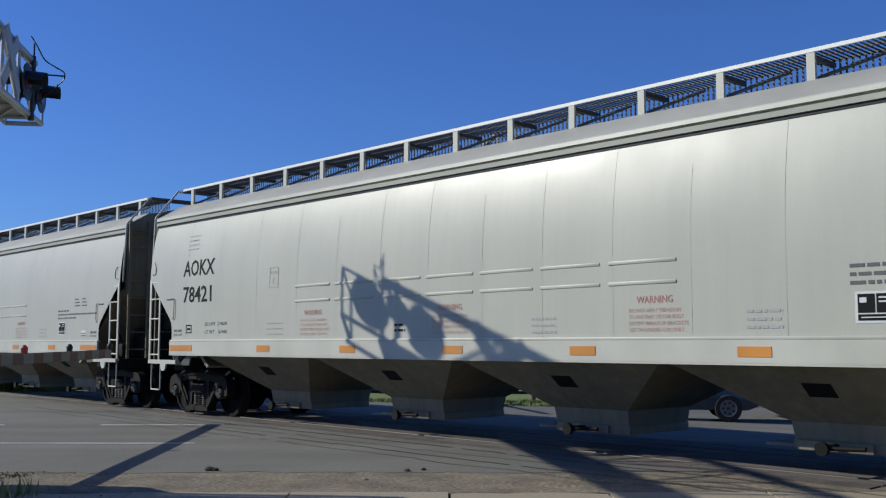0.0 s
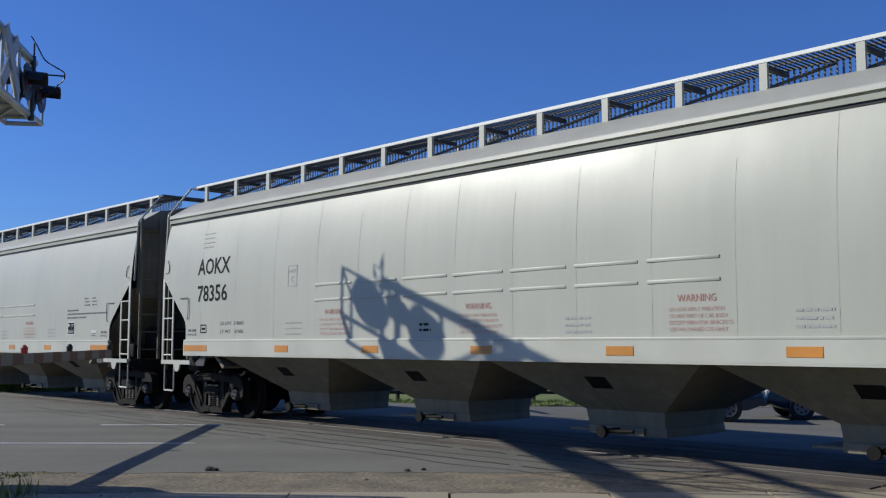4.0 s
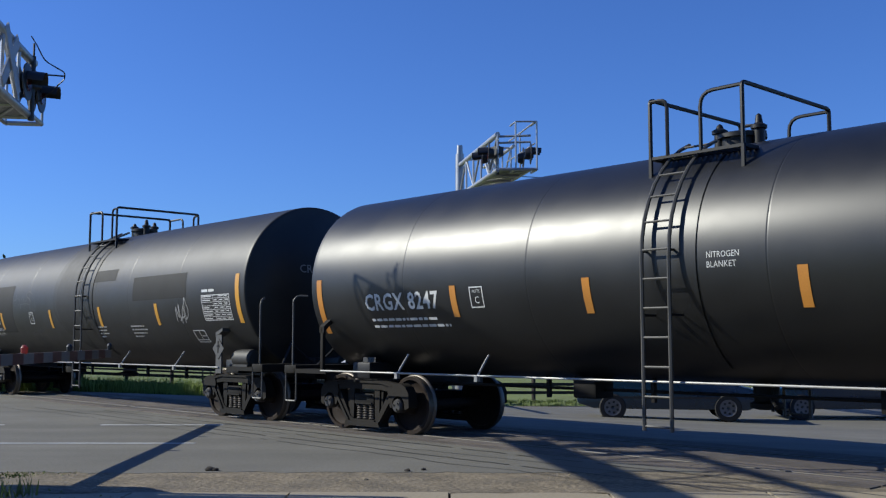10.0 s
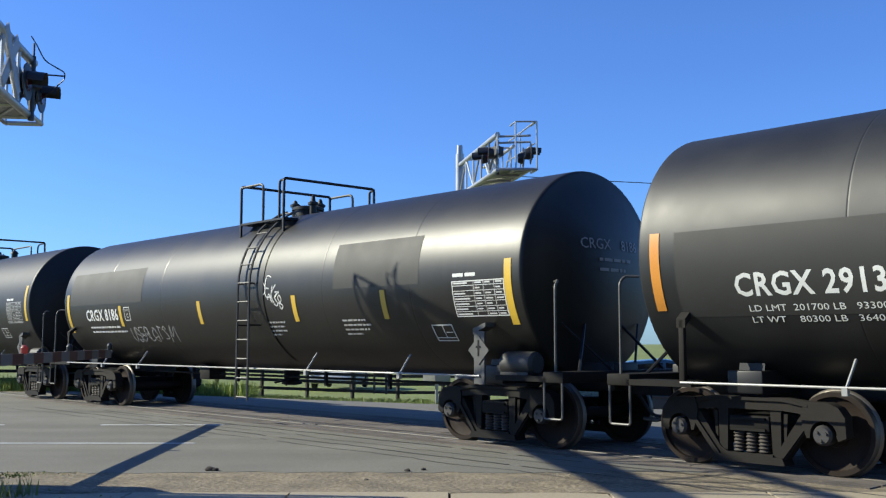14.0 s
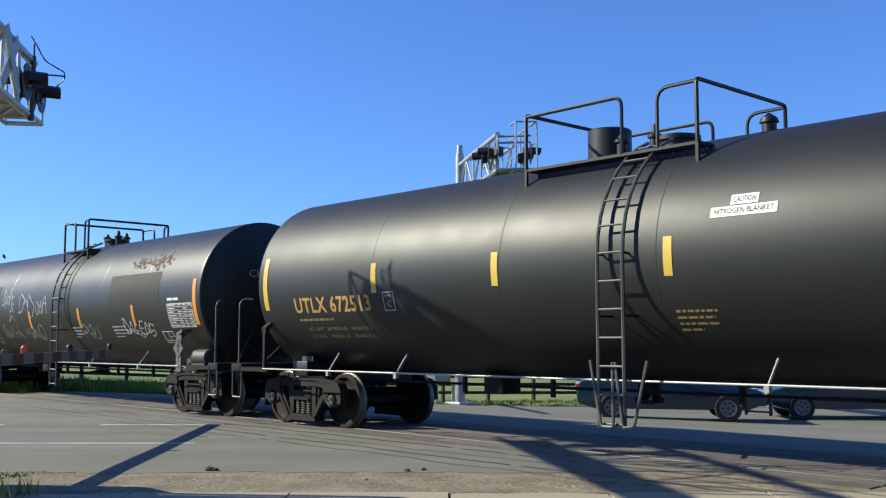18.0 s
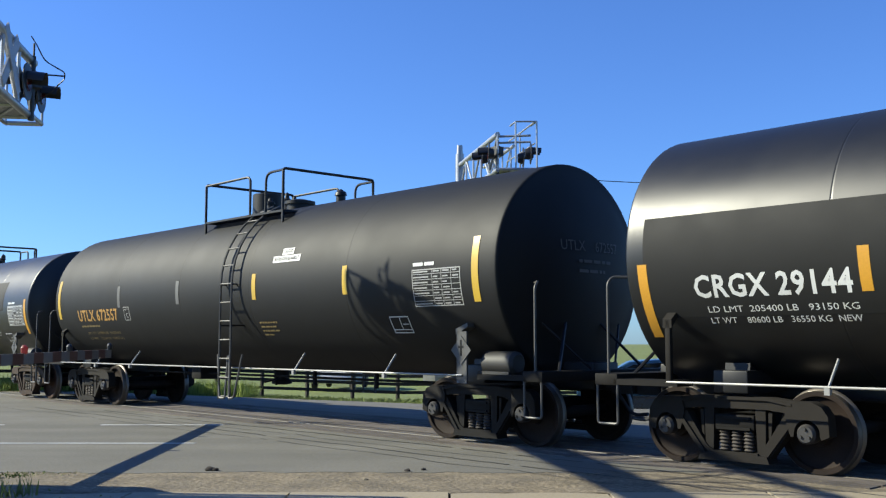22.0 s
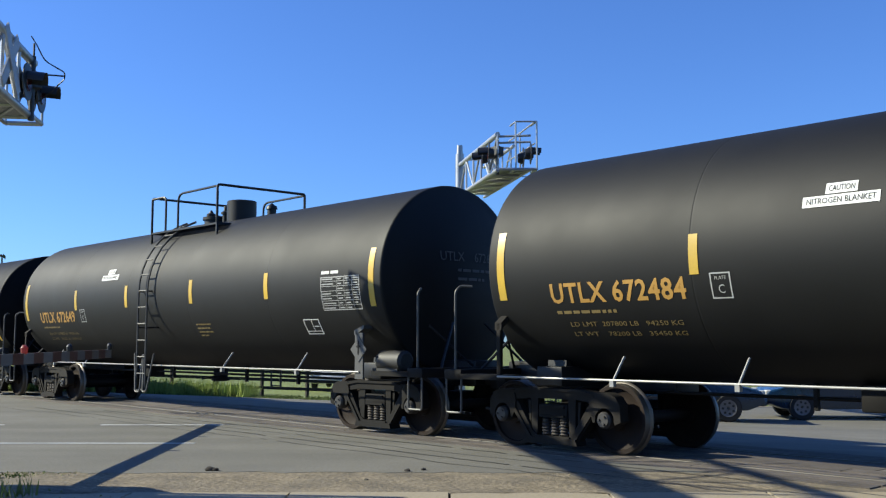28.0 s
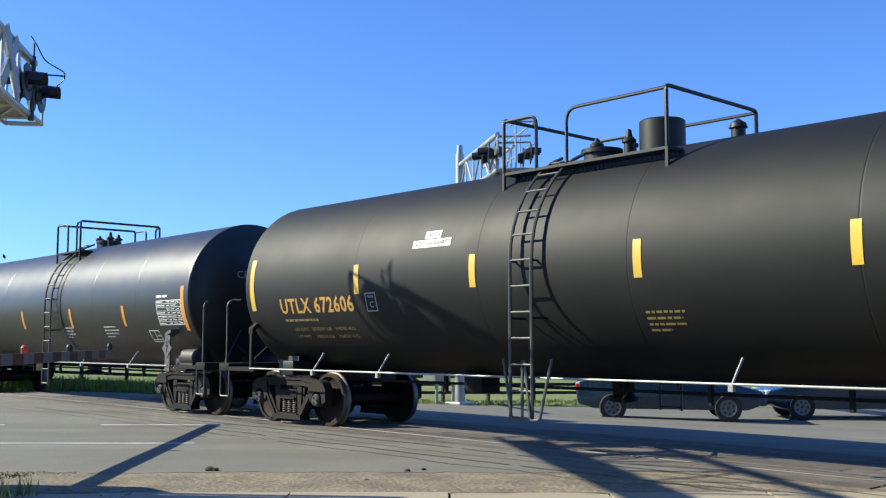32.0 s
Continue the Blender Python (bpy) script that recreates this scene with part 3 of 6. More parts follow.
def side_frame_mesh(s, mat):
    """Cast truss side frame: top chord, hooked pedestals, sloping members, columns and spring seat, with raised rims."""
    bm = empty_bm()
    y0, y1 = s * 0.93, s * 1.05
    for m in (-1, 1):
        def o(pts):
            return [(m * a, b) for a, b in pts]
        hook = [(0.64, 0.66), (0.68, 0.80), (0.94, 0.80), (1.06, 0.75), (1.13, 0.65), (1.14, 0.44), (1.05, 0.40), (1.03, 0.46)]
        hook += [(0.889 + 0.15 * math.cos(radians(q)), 0.457 + 0.15 * math.sin(radians(q))) for q in range(0, 181, 20)]
        hook += [(0.735, 0.42), (0.70, 0.42), (0.66, 0.54)]
        prism(bm, o(hook), y0 - s * 0.01, y1 + s * 0.04)
        prism(bm, o([(0.79, 0.64), (0.70, 0.50), (0.40, 0.12), (0.26, 0.12), (0.26, 0.20), (0.36, 0.26), (0.62, 0.64)]), y0, y1 + s * 0.015)
        prism(bm, o([(0.70, 0.53), (0.40, 0.15), (0.37, 0.19), (0.66, 0.56)]), y1 + s * 0.016, y1 + s * 0.04)
        prism(bm, o([(0.38, 0.26), (0.28, 0.22), (0.26, 0.70), (0.39, 0.70)]), y0, y1)
        prism(bm, o([(0.41, 0.66), (0.41, 0.36), (0.44, 0.40), (0.46, 0.66)]), y0 + s * 0.03, y1 - s * 0.02)
    prism(bm, [(-0.80, 0.65), (-0.80, 0.79), (-0.45, 0.83), (0.45, 0.83), (0.80, 0.79), (0.80, 0.65), (0.42, 0.69), (-0.42, 0.69)], y0, y1 + s * 0.02)
    prism(bm, [(-0.72, 0.77), (-0.45, 0.825), (0.45, 0.825), (0.72, 0.77), (0.72, 0.74), (0.44, 0.79), (-0.44, 0.79), (-0.72, 0.74)], y1 + s * 0.021, y1 + s * 0.045)
    prism(bm, [(-0.45, 0.10), (0.45, 0.10), (0.42, 0.18), (-0.42, 0.18)], y0 - s * 0.03, y1 + s * 0.06)
    box(bm, -0.30, 0.30, min(s * 0.93, s * 1.09), max(s * 0.93, s * 1.09), 0.18, 0.205)
    return mesh_of(bm, mat)


def bolster_mesh():
    bm = empty_bm()
    box(bm, -0.25, 0.25, -1.06, 1.06, 0.44, 0.62, 0.02)
    for s in (-1, 1):
        box(bm, -0.21, 0.21, min(s * 1.06, s * 1.085), max(s * 1.06, s * 1.085), 0.45, 0.48)
        box(bm, -0.21, 0.21, min(s * 1.06, s * 1.085), max(s * 1.06, s * 1.085), 0.57, 0.60)
    box(bm, -0.20, 0.20, -0.5, 0.5, 0.66, 0.80, 0.02)
    lathe(bm, [(0.78, 0.20), (0.90, 0.20)], "Z", 20)
    for s in (-1, 1):
        box(bm, s * 0.40 - 0.05, s * 0.40 + 0.05, -0.85, 0.85, 0.30, 0.40)
        box(bm, s * 0.42 - 0.03, s * 0.42 + 0.03, -0.86, -0.64, 0.28, 0.52)
        box(bm, s * 0.42 - 0.03, s * 0.42 + 0.03, 0.64, 0.86, 0.28, 0.52)
    return mesh_of(bm, M["steel"])


def spring_mesh():
    bm = empty_bm()
    prof = []
    for i in range(13):
        prof.append((0.205 + i * 0.0195, 0.068 if i % 2 else 0.046))
    lathe(bm, prof, "Z", 10)
    return mesh_of(bm, M["spring"], radians(80))


WHEELSETS = []        # (wheelset, middle of the car at the start)


def truck(car, x, start, frame_mat, wheel_mat="wheel"):
    t = part("truck", cached("bolster", bolster_mesh), None, car, "cast steel truck bolster")
    t.location = (x, 0, 0)
    for s in (-1, 1):
        part("side_frame", cached(("side", s, frame_mat.name), lambda: side_frame_mesh(s, frame_mat)), None, t)
        for k in (-1, 0, 1):
            sp = part("spring", cached("spring", spring_mesh), None, t)
            sp.location = (k * 0.155, s * 1.0, 0)
    for ax in (-0.889, 0.889):
        w = part("wheelset", cached(("wheelset", wheel_mat), lambda: wheelset_mesh(M[wheel_mat])), None, t, "steel axle with two wheels")
        w.location = (ax, 0, 0.457)
        WHEELSETS.append((w, start))
    return t


def coupler_mesh():
    bm = empty_bm()
    box(bm, 0.0, 0.55, -0.09, 0.09, 0.78, 0.96, 0.02)
    prism(bm, [(0.5, -0.12), (0.70, -0.17), (0.84, -0.10), (0.80, 0.02), (0.86, 0.12), (0.70, 0.17), (0.5, 0.12)], 0.74, 1.0, "Z")
    return mesh_of(bm, M["steel"])


def hose_mesh():
    bm = empty_bm()
    tube(bm, rounded([(0, 0, 0.85), (0.25, 0, 0.75), (0.5, 0.02, 0.42), (0.75, 0.04, 0.45)], 0.15), 0.025)
    return mesh_of(bm, M["plastic"])


# ---- tank cars ----
TR, TZ, TL, HEAD = 1.54, 2.466, 7.42, 0.30


def tank_shell_mesh(mat, seams):
    end = []
    for i in range(9):
        t = i / 8
        end.append((TL + 0.05 + HEAD * (1 - t * t), max(0.01, (TR - 0.06) * t)))
    for i in range(1, 7):
        a = math.pi / 2 * i / 6
        end.append((TL + 0.05 * math.cos(a), TR - 0.06 + 0.06 * math.sin(a)))
    end.append((TL - 0.08, TR))
    prof = [(-x, r) for x, r in end]
    for s in seams:
        prof += [(s - 0.02, TR), (s - 0.008, TR), (s - 0.003, TR - 0.0022), (s + 0.003, TR - 0.0022), (s + 0.008, TR), (s + 0.02, TR)]
    prof += end[::-1]
    bm = empty_bm()
    lathe(bm, prof, "X", 72, (0, 0, TZ))
    return mesh_of(bm, mat, radians(32))


def shell_point(z, side=-1, off=0.0):
    c = (TR + off)
    return side * math.sqrt(max(0.0, c * c - (z - TZ) ** 2))


def ladder_side_mesh(side, low):
    """One curved side rail of a ladder that follows the shell up to the top."""
    bm = empty_bm()
    pts = [(0, side * (TR + 0.11), low), (0, side * (TR + 0.11), TZ - 0.1)]
    for i in range(9):
        a = radians(i * 70 / 8)
        pts.append((0, side * (TR + 0.11) * math.cos(a), TZ + (TR + 0.11) * math.sin(a)))
    tube(bm, pts, 0.024, 6)
    return mesh_of(bm, M["ladder"])


def rung_mesh(w):
    bm = empty_bm()
    rod(bm, (-w / 2, 0, 0), (w / 2, 0, 0), 0.015, n=6)
    return mesh_of(bm, M["ladder"])


def ladder(car, x, side, low=0.5, w=0.38):
    top = part("ladder", cached(("stile", side, low, TR), lambda: ladder_side_mesh(side, low)), None, car, "steel ladder curving over the tank")
    top.location = (x - w / 2, 0, 0)
    s2 = part("stile", cached(("stile", side, low, TR), lambda: ladder_side_mesh(side, low)), None, top)
    s2.location = (w, 0, 0)
    z, a = low + 0.05, 0.0
    spots = []
    while z < TZ - 0.1:
        spots.append((side * (TR + 0.11), z))
        z += 0.34
    a = (z - TZ) / (TR + 0.11)
    while a < radians(66):
        spots.append((side * (TR + 0.11) * math.cos(a), TZ + (TR + 0.11) * math.sin(a)))
        a += 0.34 / (TR + 0.11)
    for y, zz in spots:
        r = part("rung", cached(("rung", w), lambda: rung_mesh(w)), None, top)
        r.location = (w / 2, y, zz)
    for zz in (1.75, 2.5):
        for k in (0, 1):
            b = part("bracket", cached(("bracket", side, zz, TR), lambda: bracket_mesh(side, zz)), None, top)
            b.location = (k * w, 0, 0)


def bracket_mesh(side, zz):
    bm = empty_bm()
    rod(bm, (0, side * (TR + 0.11), zz), (0, shell_point(zz, side, -0.01), zz), 0.016, n=6)
    return mesh_of(bm, M["rail_black"])


def bent(car, name, pts, r, mat, label="", rad=0.12):
    bm = empty_bm()
    tube(bm, rounded(pts, rad), r)
    return part(name, bm, mat, car, label)


def tank_platform(car, x0, x1, lx, dome, high, dome_x=None):
    """Walkway, handrails and fittings on top of the tank. lx: the ladder's place."""
    zt = TZ + TR
    hw = 1.05
    zf = zt - 0.18
    for y0, y1 in ((-hw, -0.74), (0.74, hw)):
        bm = empty_bm()
        k = x0
        while k < x1 - 0.02:
            box(bm, k, k + 0.02, y0, y1, zf - 0.035, zf)
            k += 0.07
        for y in (y0, y1):
            box(bm, x0, x1, y - 0.012, y + 0.012, zf - 0.035, zf + 0.002)
        for x in (x0, x1):
            box(bm, x - 0.02, x + 0.02, y0, y1, zf - 0.036, zf + 0.006)
        part("walkway", bm, M["rail_black"], car, "dark steel grating walkway")
    h = zt + high - 0.075
    drop = zt - (TZ + math.sqrt(TR * TR - hw * hw)) + 0.02
    for y in (-hw, hw):
        for x in (x0, x1):
            bm = empty_bm()
            box(bm, x - 0.02, x + 0.02, y - 0.02, y + 0.02, zt - drop, zf)
            part("walkway_leg", bm, M["rail_black"], car)
    a, b = max(x0 + 0.25, lx - 0.24), min(lx + 0.30, x1 - 0.12)
    rr = 0.027
    bent(car, "handrail", [(x0, -hw, zf), (x0, -hw, h), (x0, hw, h), (x0, hw, zf)], rr, M["rail_black"], rad=0.06)
    bent(car, "handrail", [(x1, -hw, zf), (x1, -hw, h), (x1, hw, h), (x1, hw, zf)], rr, M["rail_black"], rad=0.06)
    bent(car, "handrail", [(x0, -hw, h - 0.03), (a, -hw, h - 0.03), (a, -hw, zf)], rr * 0.9, M["rail_black"], rad=0.13)
    bent(car, "handrail", [(b, -hw, zf), (b, -hw, h - 0.03), (x1, -hw, h - 0.03)], rr * 0.9, M["rail_black"], rad=0.18)
    bent(car, "handrail", [(x0, hw, h - 0.03), (a, hw, h - 0.03), (a, hw, zf)], rr * 0.9, M["rail_black"], rad=0.13)
    bent(car, "handrail", [(b, hw, zf), (b, hw, h - 0.03), (x1, hw, h - 0.03)], rr * 0.9, M["rail_black"], rad=0.18)
    mid = (x0 + x1) / 2
    bm = empty_bm()
    if dome:
        lathe(bm, [(zt - 0.12, 0.31), (zt + 0.40, 0.31), (zt + 0.42, 0.29), (zt + 0.42, 0.02)], "Z", 24, (x1 - 0.8 if dome_x is None else dome_x, 0, 0))
        part("valve_bonnet", bm, M["rail_black"], car, "black cylindrical valve housing")
        bm = empty_bm()
        lathe(bm, [(zt - 0.1, 0.26), (zt + 0.10, 0.26), (zt + 0.10, 0.30), (zt + 0.16, 0.30), (zt + 0.2, 0.12), (zt + 0.22, 0.02)], "Z", 20, (mid - 0.45 if dome_x is None else mid + 0.4, 0, 0))
    else:
        lathe(bm, [(zt - 0.1, 0.26), (zt + 0.10, 0.26), (zt + 0.10, 0.31), (zt + 0.15, 0.31), (zt + 0.17, 0.26), (zt + 0.19, 0.02)], "Z", 24, (mid, 0, 0))
    part("manway", bm, M["rail_black"], car, "bolted manway cover")
    for k, (dx, dy) in enumerate(((-0.22, -0.15), (0.12, 0.2), (0.3, -0.1))):
        bm = empty_bm()
        xx = mid + dx - (0.2 if dome else 0)
        lathe(bm, [(zt - 0.05, 0.07), (zt + 0.17, 0.07), (zt + 0.18, 0.1), (zt + 0.22, 0.1), (zt + 0.25, 0.05), (zt + 0.29 + 0.03 * k, 0.035), (zt + 0.31 + 0.03 * k, 0.01)], "Z", 12, (xx, dy, 0))
        part("valve", bm, M["rail_black"], car)
    bm = empty_bm()
    xr = x1 + 0.35
    lathe(bm, [(zt - 0.03, 0.09), (zt + 0.13, 0.09), (zt + 0.14, 0.12), (zt + 0.2, 0.1), (zt + 0.24, 0.04), (zt + 0.26, 0.02)], "Z", 12, (xr, 0, 0))
    if dome:
        part("relief_valve", bm, M["rail_black"], car)
    else:
        bm.free()


def tank_underframe(car, start, frame_mats, sill_mat, light_rail):
    for k, s in enumerate((-1, 1)):
        truck(car, s * 6.55, start, frame_mats[k], "wheel_rust" if frame_mats[k] is M["frame_rust"] else "wheel")

        def stub():
            bm = empty_bm()
            box(bm, s * 6.6 - 1.5, s * 6.6 + 1.45, -0.27, 0.27, 0.78, 1.16, 0.02)
            box(bm, s * 6.55 - 0.22, s * 6.55 + 0.22, -1.12, 1.12, 0.86, 1.12, 0.02)
            prism(bm, [(-0.98, 0.95), (-0.95, 1.2), (-0.7, 1.08), (0.7, 1.08), (0.95, 1.2), (0.98, 0.95)], s * 6.55 - 0.16, s * 6.55 + 0.16, "X")
            return mesh_of(bm, M["rail_black"])
        part("stub_sill", cached(("stub", s), stub), None, car, "black stub sill with saddle")

        def end_sill():
            bm = empty_bm()
            box(bm, s * 8.02 - 0.17, s * 8.02 + 0.17, -1.5, 1.5, 0.92, 1.06, 0.012)
            box(bm, s * 7.45 - 0.45, s * 7.45 + 0.45, -1.5, -1.18, 0.93, 1.0)
            box(bm, s * 7.45 - 0.45, s * 7.45 + 0.45, 1.18, 1.5, 0.93, 1.0)
            return mesh_of(bm, sill_mat)
        part("end_platform", cached(("end", s, sill_mat.name), end_sill), None, car)
        cp = part("coupler", cached("coupler", coupler_mesh), None, car)
        cp.matrix_basis = pose(s * 7.72, 0, 0, 0, 0, 0 if s > 0 else 180)
        hs = part("air_hose", cached("hose", hose_mesh), None, car)
        hs.matrix_basis = pose(s * 7.75, s * 0.3, 0, 0, 0, 0 if s > 0 else 180)
        for y in (-1.48, 1.48):
            def step():
                bm = empty_bm()
                tube(bm, rounded([(s * 7.86, y, 0.95), (s * 7.86, y, 0.46), (s * 8.16, y, 0.46), (s * 8.16, y, 0.95)], 0.04), 0.016)
                return mesh_of(bm, M["rail_grey"])
            part("stirrup_step", cached(("step", s, y), step), None, car)

        for q in (-1, 1):
            def end_rail():
                bm = empty_bm()
                tube(bm, rounded([(s * 8.02, q * 1.44, 1.05), (s * 8.02, q * 1.44, 2.16), (s * 8.0, q * 1.36, 2.24), (s * 7.86, q * 1.26, 2.23)], 0.06), 0.018)
                return mesh_of(bm, M["ladder"])
            part("end_handrail", cached(("endrail", s, q, TR, TL), end_rail), None, car)

        def head_brace():
            bm = empty_bm()
            for q in (-1, 1):
                rod(bm, (s * 8.0, q * 0.95, 1.05), (s * 7.62, q * 0.35, 1.75), 0.022, n=6)
                rod(bm, (s * 8.0, q * 0.25, 1.05), (s * 7.62, q * 0.85, 1.70), 0.018, n=6)
            return mesh_of(bm, M["rail_black"])
        part("head_brace", cached(("head_brace", s), head_brace), None, car, "crossed rods between end platform and tank")

        def wheel_brake():
            bm = empty_bm()
            lathe(bm, [(0, 0.24), (0.03, 0.26), (0.05, 0.24), (0.03, 0.22)], "X", 18, (s * 8.05, 0.75, 1.75), closed=True)
            for q in range(4):
                a = q * math.pi / 2
                rod(bm, (s * 8.07, 0.75, 1.75), (s * 8.07, 0.75 + 0.24 * math.cos(a), 1.75 + 0.24 * math.sin(a)), 0.014, n=6)
            box(bm, s * 7.95 - 0.06, s * 7.95 + 0.06, 0.6, 0.9, 1.05, 1.7)
            return mesh_of(bm, M["steel"])
        if s < 0:
            part("hand_brake", cached(("brake", s), wheel_brake), None, car)

        def bracing():
            bm = empty_bm()
            box(bm, s * 7.12 - 0.035, s * 7.12 + 0.035, -1.50, -1.44, 0.98, 1.70, 0.01)
            prism(bm, [(-1.50, 1.70), (-1.50, 1.60), (-1.30, 1.78), (-1.30, 1.86)], s * 7.12 - 0.06, s * 7.12 + 0.06, "X")
            return mesh_of(bm, M["frame_grey"])
        if s < 0:
            part("corner_post", cached(("bracing", s), bracing), None, car, "dusty dark steel corner post")
    rail_mat = M["rail_white"] if light_rail else M["steel"]
    for y in (-1.5, 1.5):
        def long_rail():
            bm = empty_bm()
            rod(bm, (-7.14 if y < 0 else -7.9, y, 0.98), (6.7 if y < 0 else 7.9, y, 0.98), 0.014, n=8)
            return mesh_of(bm, rail_mat)
        part("side_rail", cached(("long", y, rail_mat.name), long_rail), None, car, "long thin running rail")
        for x in (-5.2, -3.5, 2.6, 5.0):
            def strut():
                bm = empty_bm()
                yy = y
                rod(bm, (0, yy, 0.96), (0.02, yy * 0.86, 1.26), 0.016, n=6)
                box(bm, -0.03, 0.03, yy - 0.03, yy + 0.03, 0.90, 0.98)
                return mesh_of(bm, rail_mat)
            st = part("strut", cached(("strut", y, rail_mat.name, TR), strut), None, car)
            st.location = (x, 0, 0)

    def outlet():
        bm = empty_bm()
        lathe(bm, [(1.2, 0.32), (0.98, 0.30), (0.92, 0.16), (0.72, 0.15), (0.70, 0.20), (0.64, 0.20), (0.62, 0.10)], "Z", 18)
        box(bm, -0.45, 0.45, -0.35, 0.35, 0.98, 1.10, 0.02)
        rod(bm, (0.12, -0.1, 0.75), (0.55, -0.75, 0.70), 0.02, n=6)
        rod(bm, (0.25, -0.3, 0.62), (0.25, -0.3, 1.0), 0.018, n=6)
        return mesh_of(bm, M["steel"])
    part("bottom_outlet", cached("outlet", outlet), None, car, "bottom outlet valve")

    def reservoir():
        bm = empty_bm()
        lathe(bm, [(-0.30, 0.02), (-0.30, 0.12), (-0.26, 0.165), (0.26, 0.165), (0.30, 0.12), (0.30, 0.02)], "X", 20, (7.22, -1.22, 1.15))
        box(bm, 6.85, 7.45, -1.35, -1.05, 0.98, 1.04)
        return mesh_of(bm, M["reservoir"])
    part("air_reservoir", cached("reservoir", reservoir), None, car, "dusty dark air reservoir")

    def brake_pipe():
        bm = empty_bm()
        rod(bm, (-5.4, -0.35, 0.80), (5.4, -0.35, 0.80), 0.025, n=6)
        for x in (-3.2, -1.4, 1.6, 3.4):
            box(bm, x - 0.025, x + 0.025, -0.38, -0.32, 0.66, 1.2)
        box(bm, -2.6, -2.2, -0.55, -0.15, 0.68, 0.98, 0.03)
        return mesh_of(bm, M["steel"])
    part("brake_pipe", cached("brake_pipe", brake_pipe), None, car)


def ladder_foot(car, x):
    """Splayed steps below a ladder."""
    def foot():
        bm = empty_bm()
        tube(bm, rounded([(-0.34, -1.62, 1.22), (-0.12, -1.70, 0.44), (0.06, -1.70, 0.44), (-0.02, -1.6, 1.2)], 0.04), 0.02)
        tube(bm, rounded([(0.02, -1.6, 1.2), (0.2, -1.70, 0.44), (0.36, -1.70, 0.46), (0.5, -1.62, 1.22)], 0.04), 0.02)
        return mesh_of(bm, M["rail_grey"])
    f = part("step_brace", cached("foot", foot), None, car, "splayed steel step below the ladder")
    f.location = (x, 0, 0)


def placard(car, x):
    def holder():
        bm = empty_bm()
        box(bm, -0.10, 0.10, -1.49, -1.46, 1.0, 1.72)
        prism(bm, [(-0.12, 1.68), (0.12, 1.78), (0.12, 1.84), (-0.12, 1.76)], -1.49, -1.30)
        return mesh_of(bm, M["placard"])

    def card():
        bm = empty_bm()
        prism(bm, [(-0.2, 1.46), (0, 1.26), (0.2, 1.46), (0, 1.66)], -1.502, -1.493)
        return mesh_of(bm, M["placard"])
    h = part("placard_holder", cached("holder", holder), None, car, "steel placard bracket")
    h.location = (x, 0, -0.13)
    c = part("placard", cached("card", card), None, h, "diamond-shaped hazard placard")
    bm = empty_bm()
    prism(bm, [(-0.05, 1.49), (0.05, 1.49), (0.05, 1.52), (-0.05, 1.52)], -1.506, -1.503)
    prism(bm, [(-0.015, 1.38), (0.015, 1.38), (0.015, 1.6), (-0.015, 1.6)], -1.5065, -1.5035)
    part("symbol", bm, M["black_letter"], h)


SMALL = ("small_writing", "warning_writing", "weight_writing", "stencilled_line", "plate_writing", "sticker_writing", "table_heading", "data_table", "graffiti", "spill_stain", "rust_stain", "stencilled_words", "sticker_words", "warning_line", "weight_line")


def head_writing(car, body, bright):
    """Faint letters on the dished end that faces the way the train goes."""
    for k, (txt, h, w, z) in enumerate(((body.replace(" ", "    "), 0.15, 1.32, 2.74), (None, 0.045, 0.75, 2.57), (None, 0.045, 0.6, 2.43))):
        bm = text_bm(txt, h, w) if txt else bars_bm(1, h, 0.05, [w], k)
        for v in bm.verts:
            y, zz = v.co.x - 0.55 + (0.35 if txt is None else 0.0), z + v.co.y
            t = min(1.0, math.hypot(y, zz - TZ) / (TR - 0.06))
            v.co = Vector((TL + 0.05 + HEAD * (1 - t * t) + 0.012, y, zz))
        tagged(part("end_writing", bm, M["white_dim"] if bright else M["white_faint"], car), kind="" if txt else "stuff")


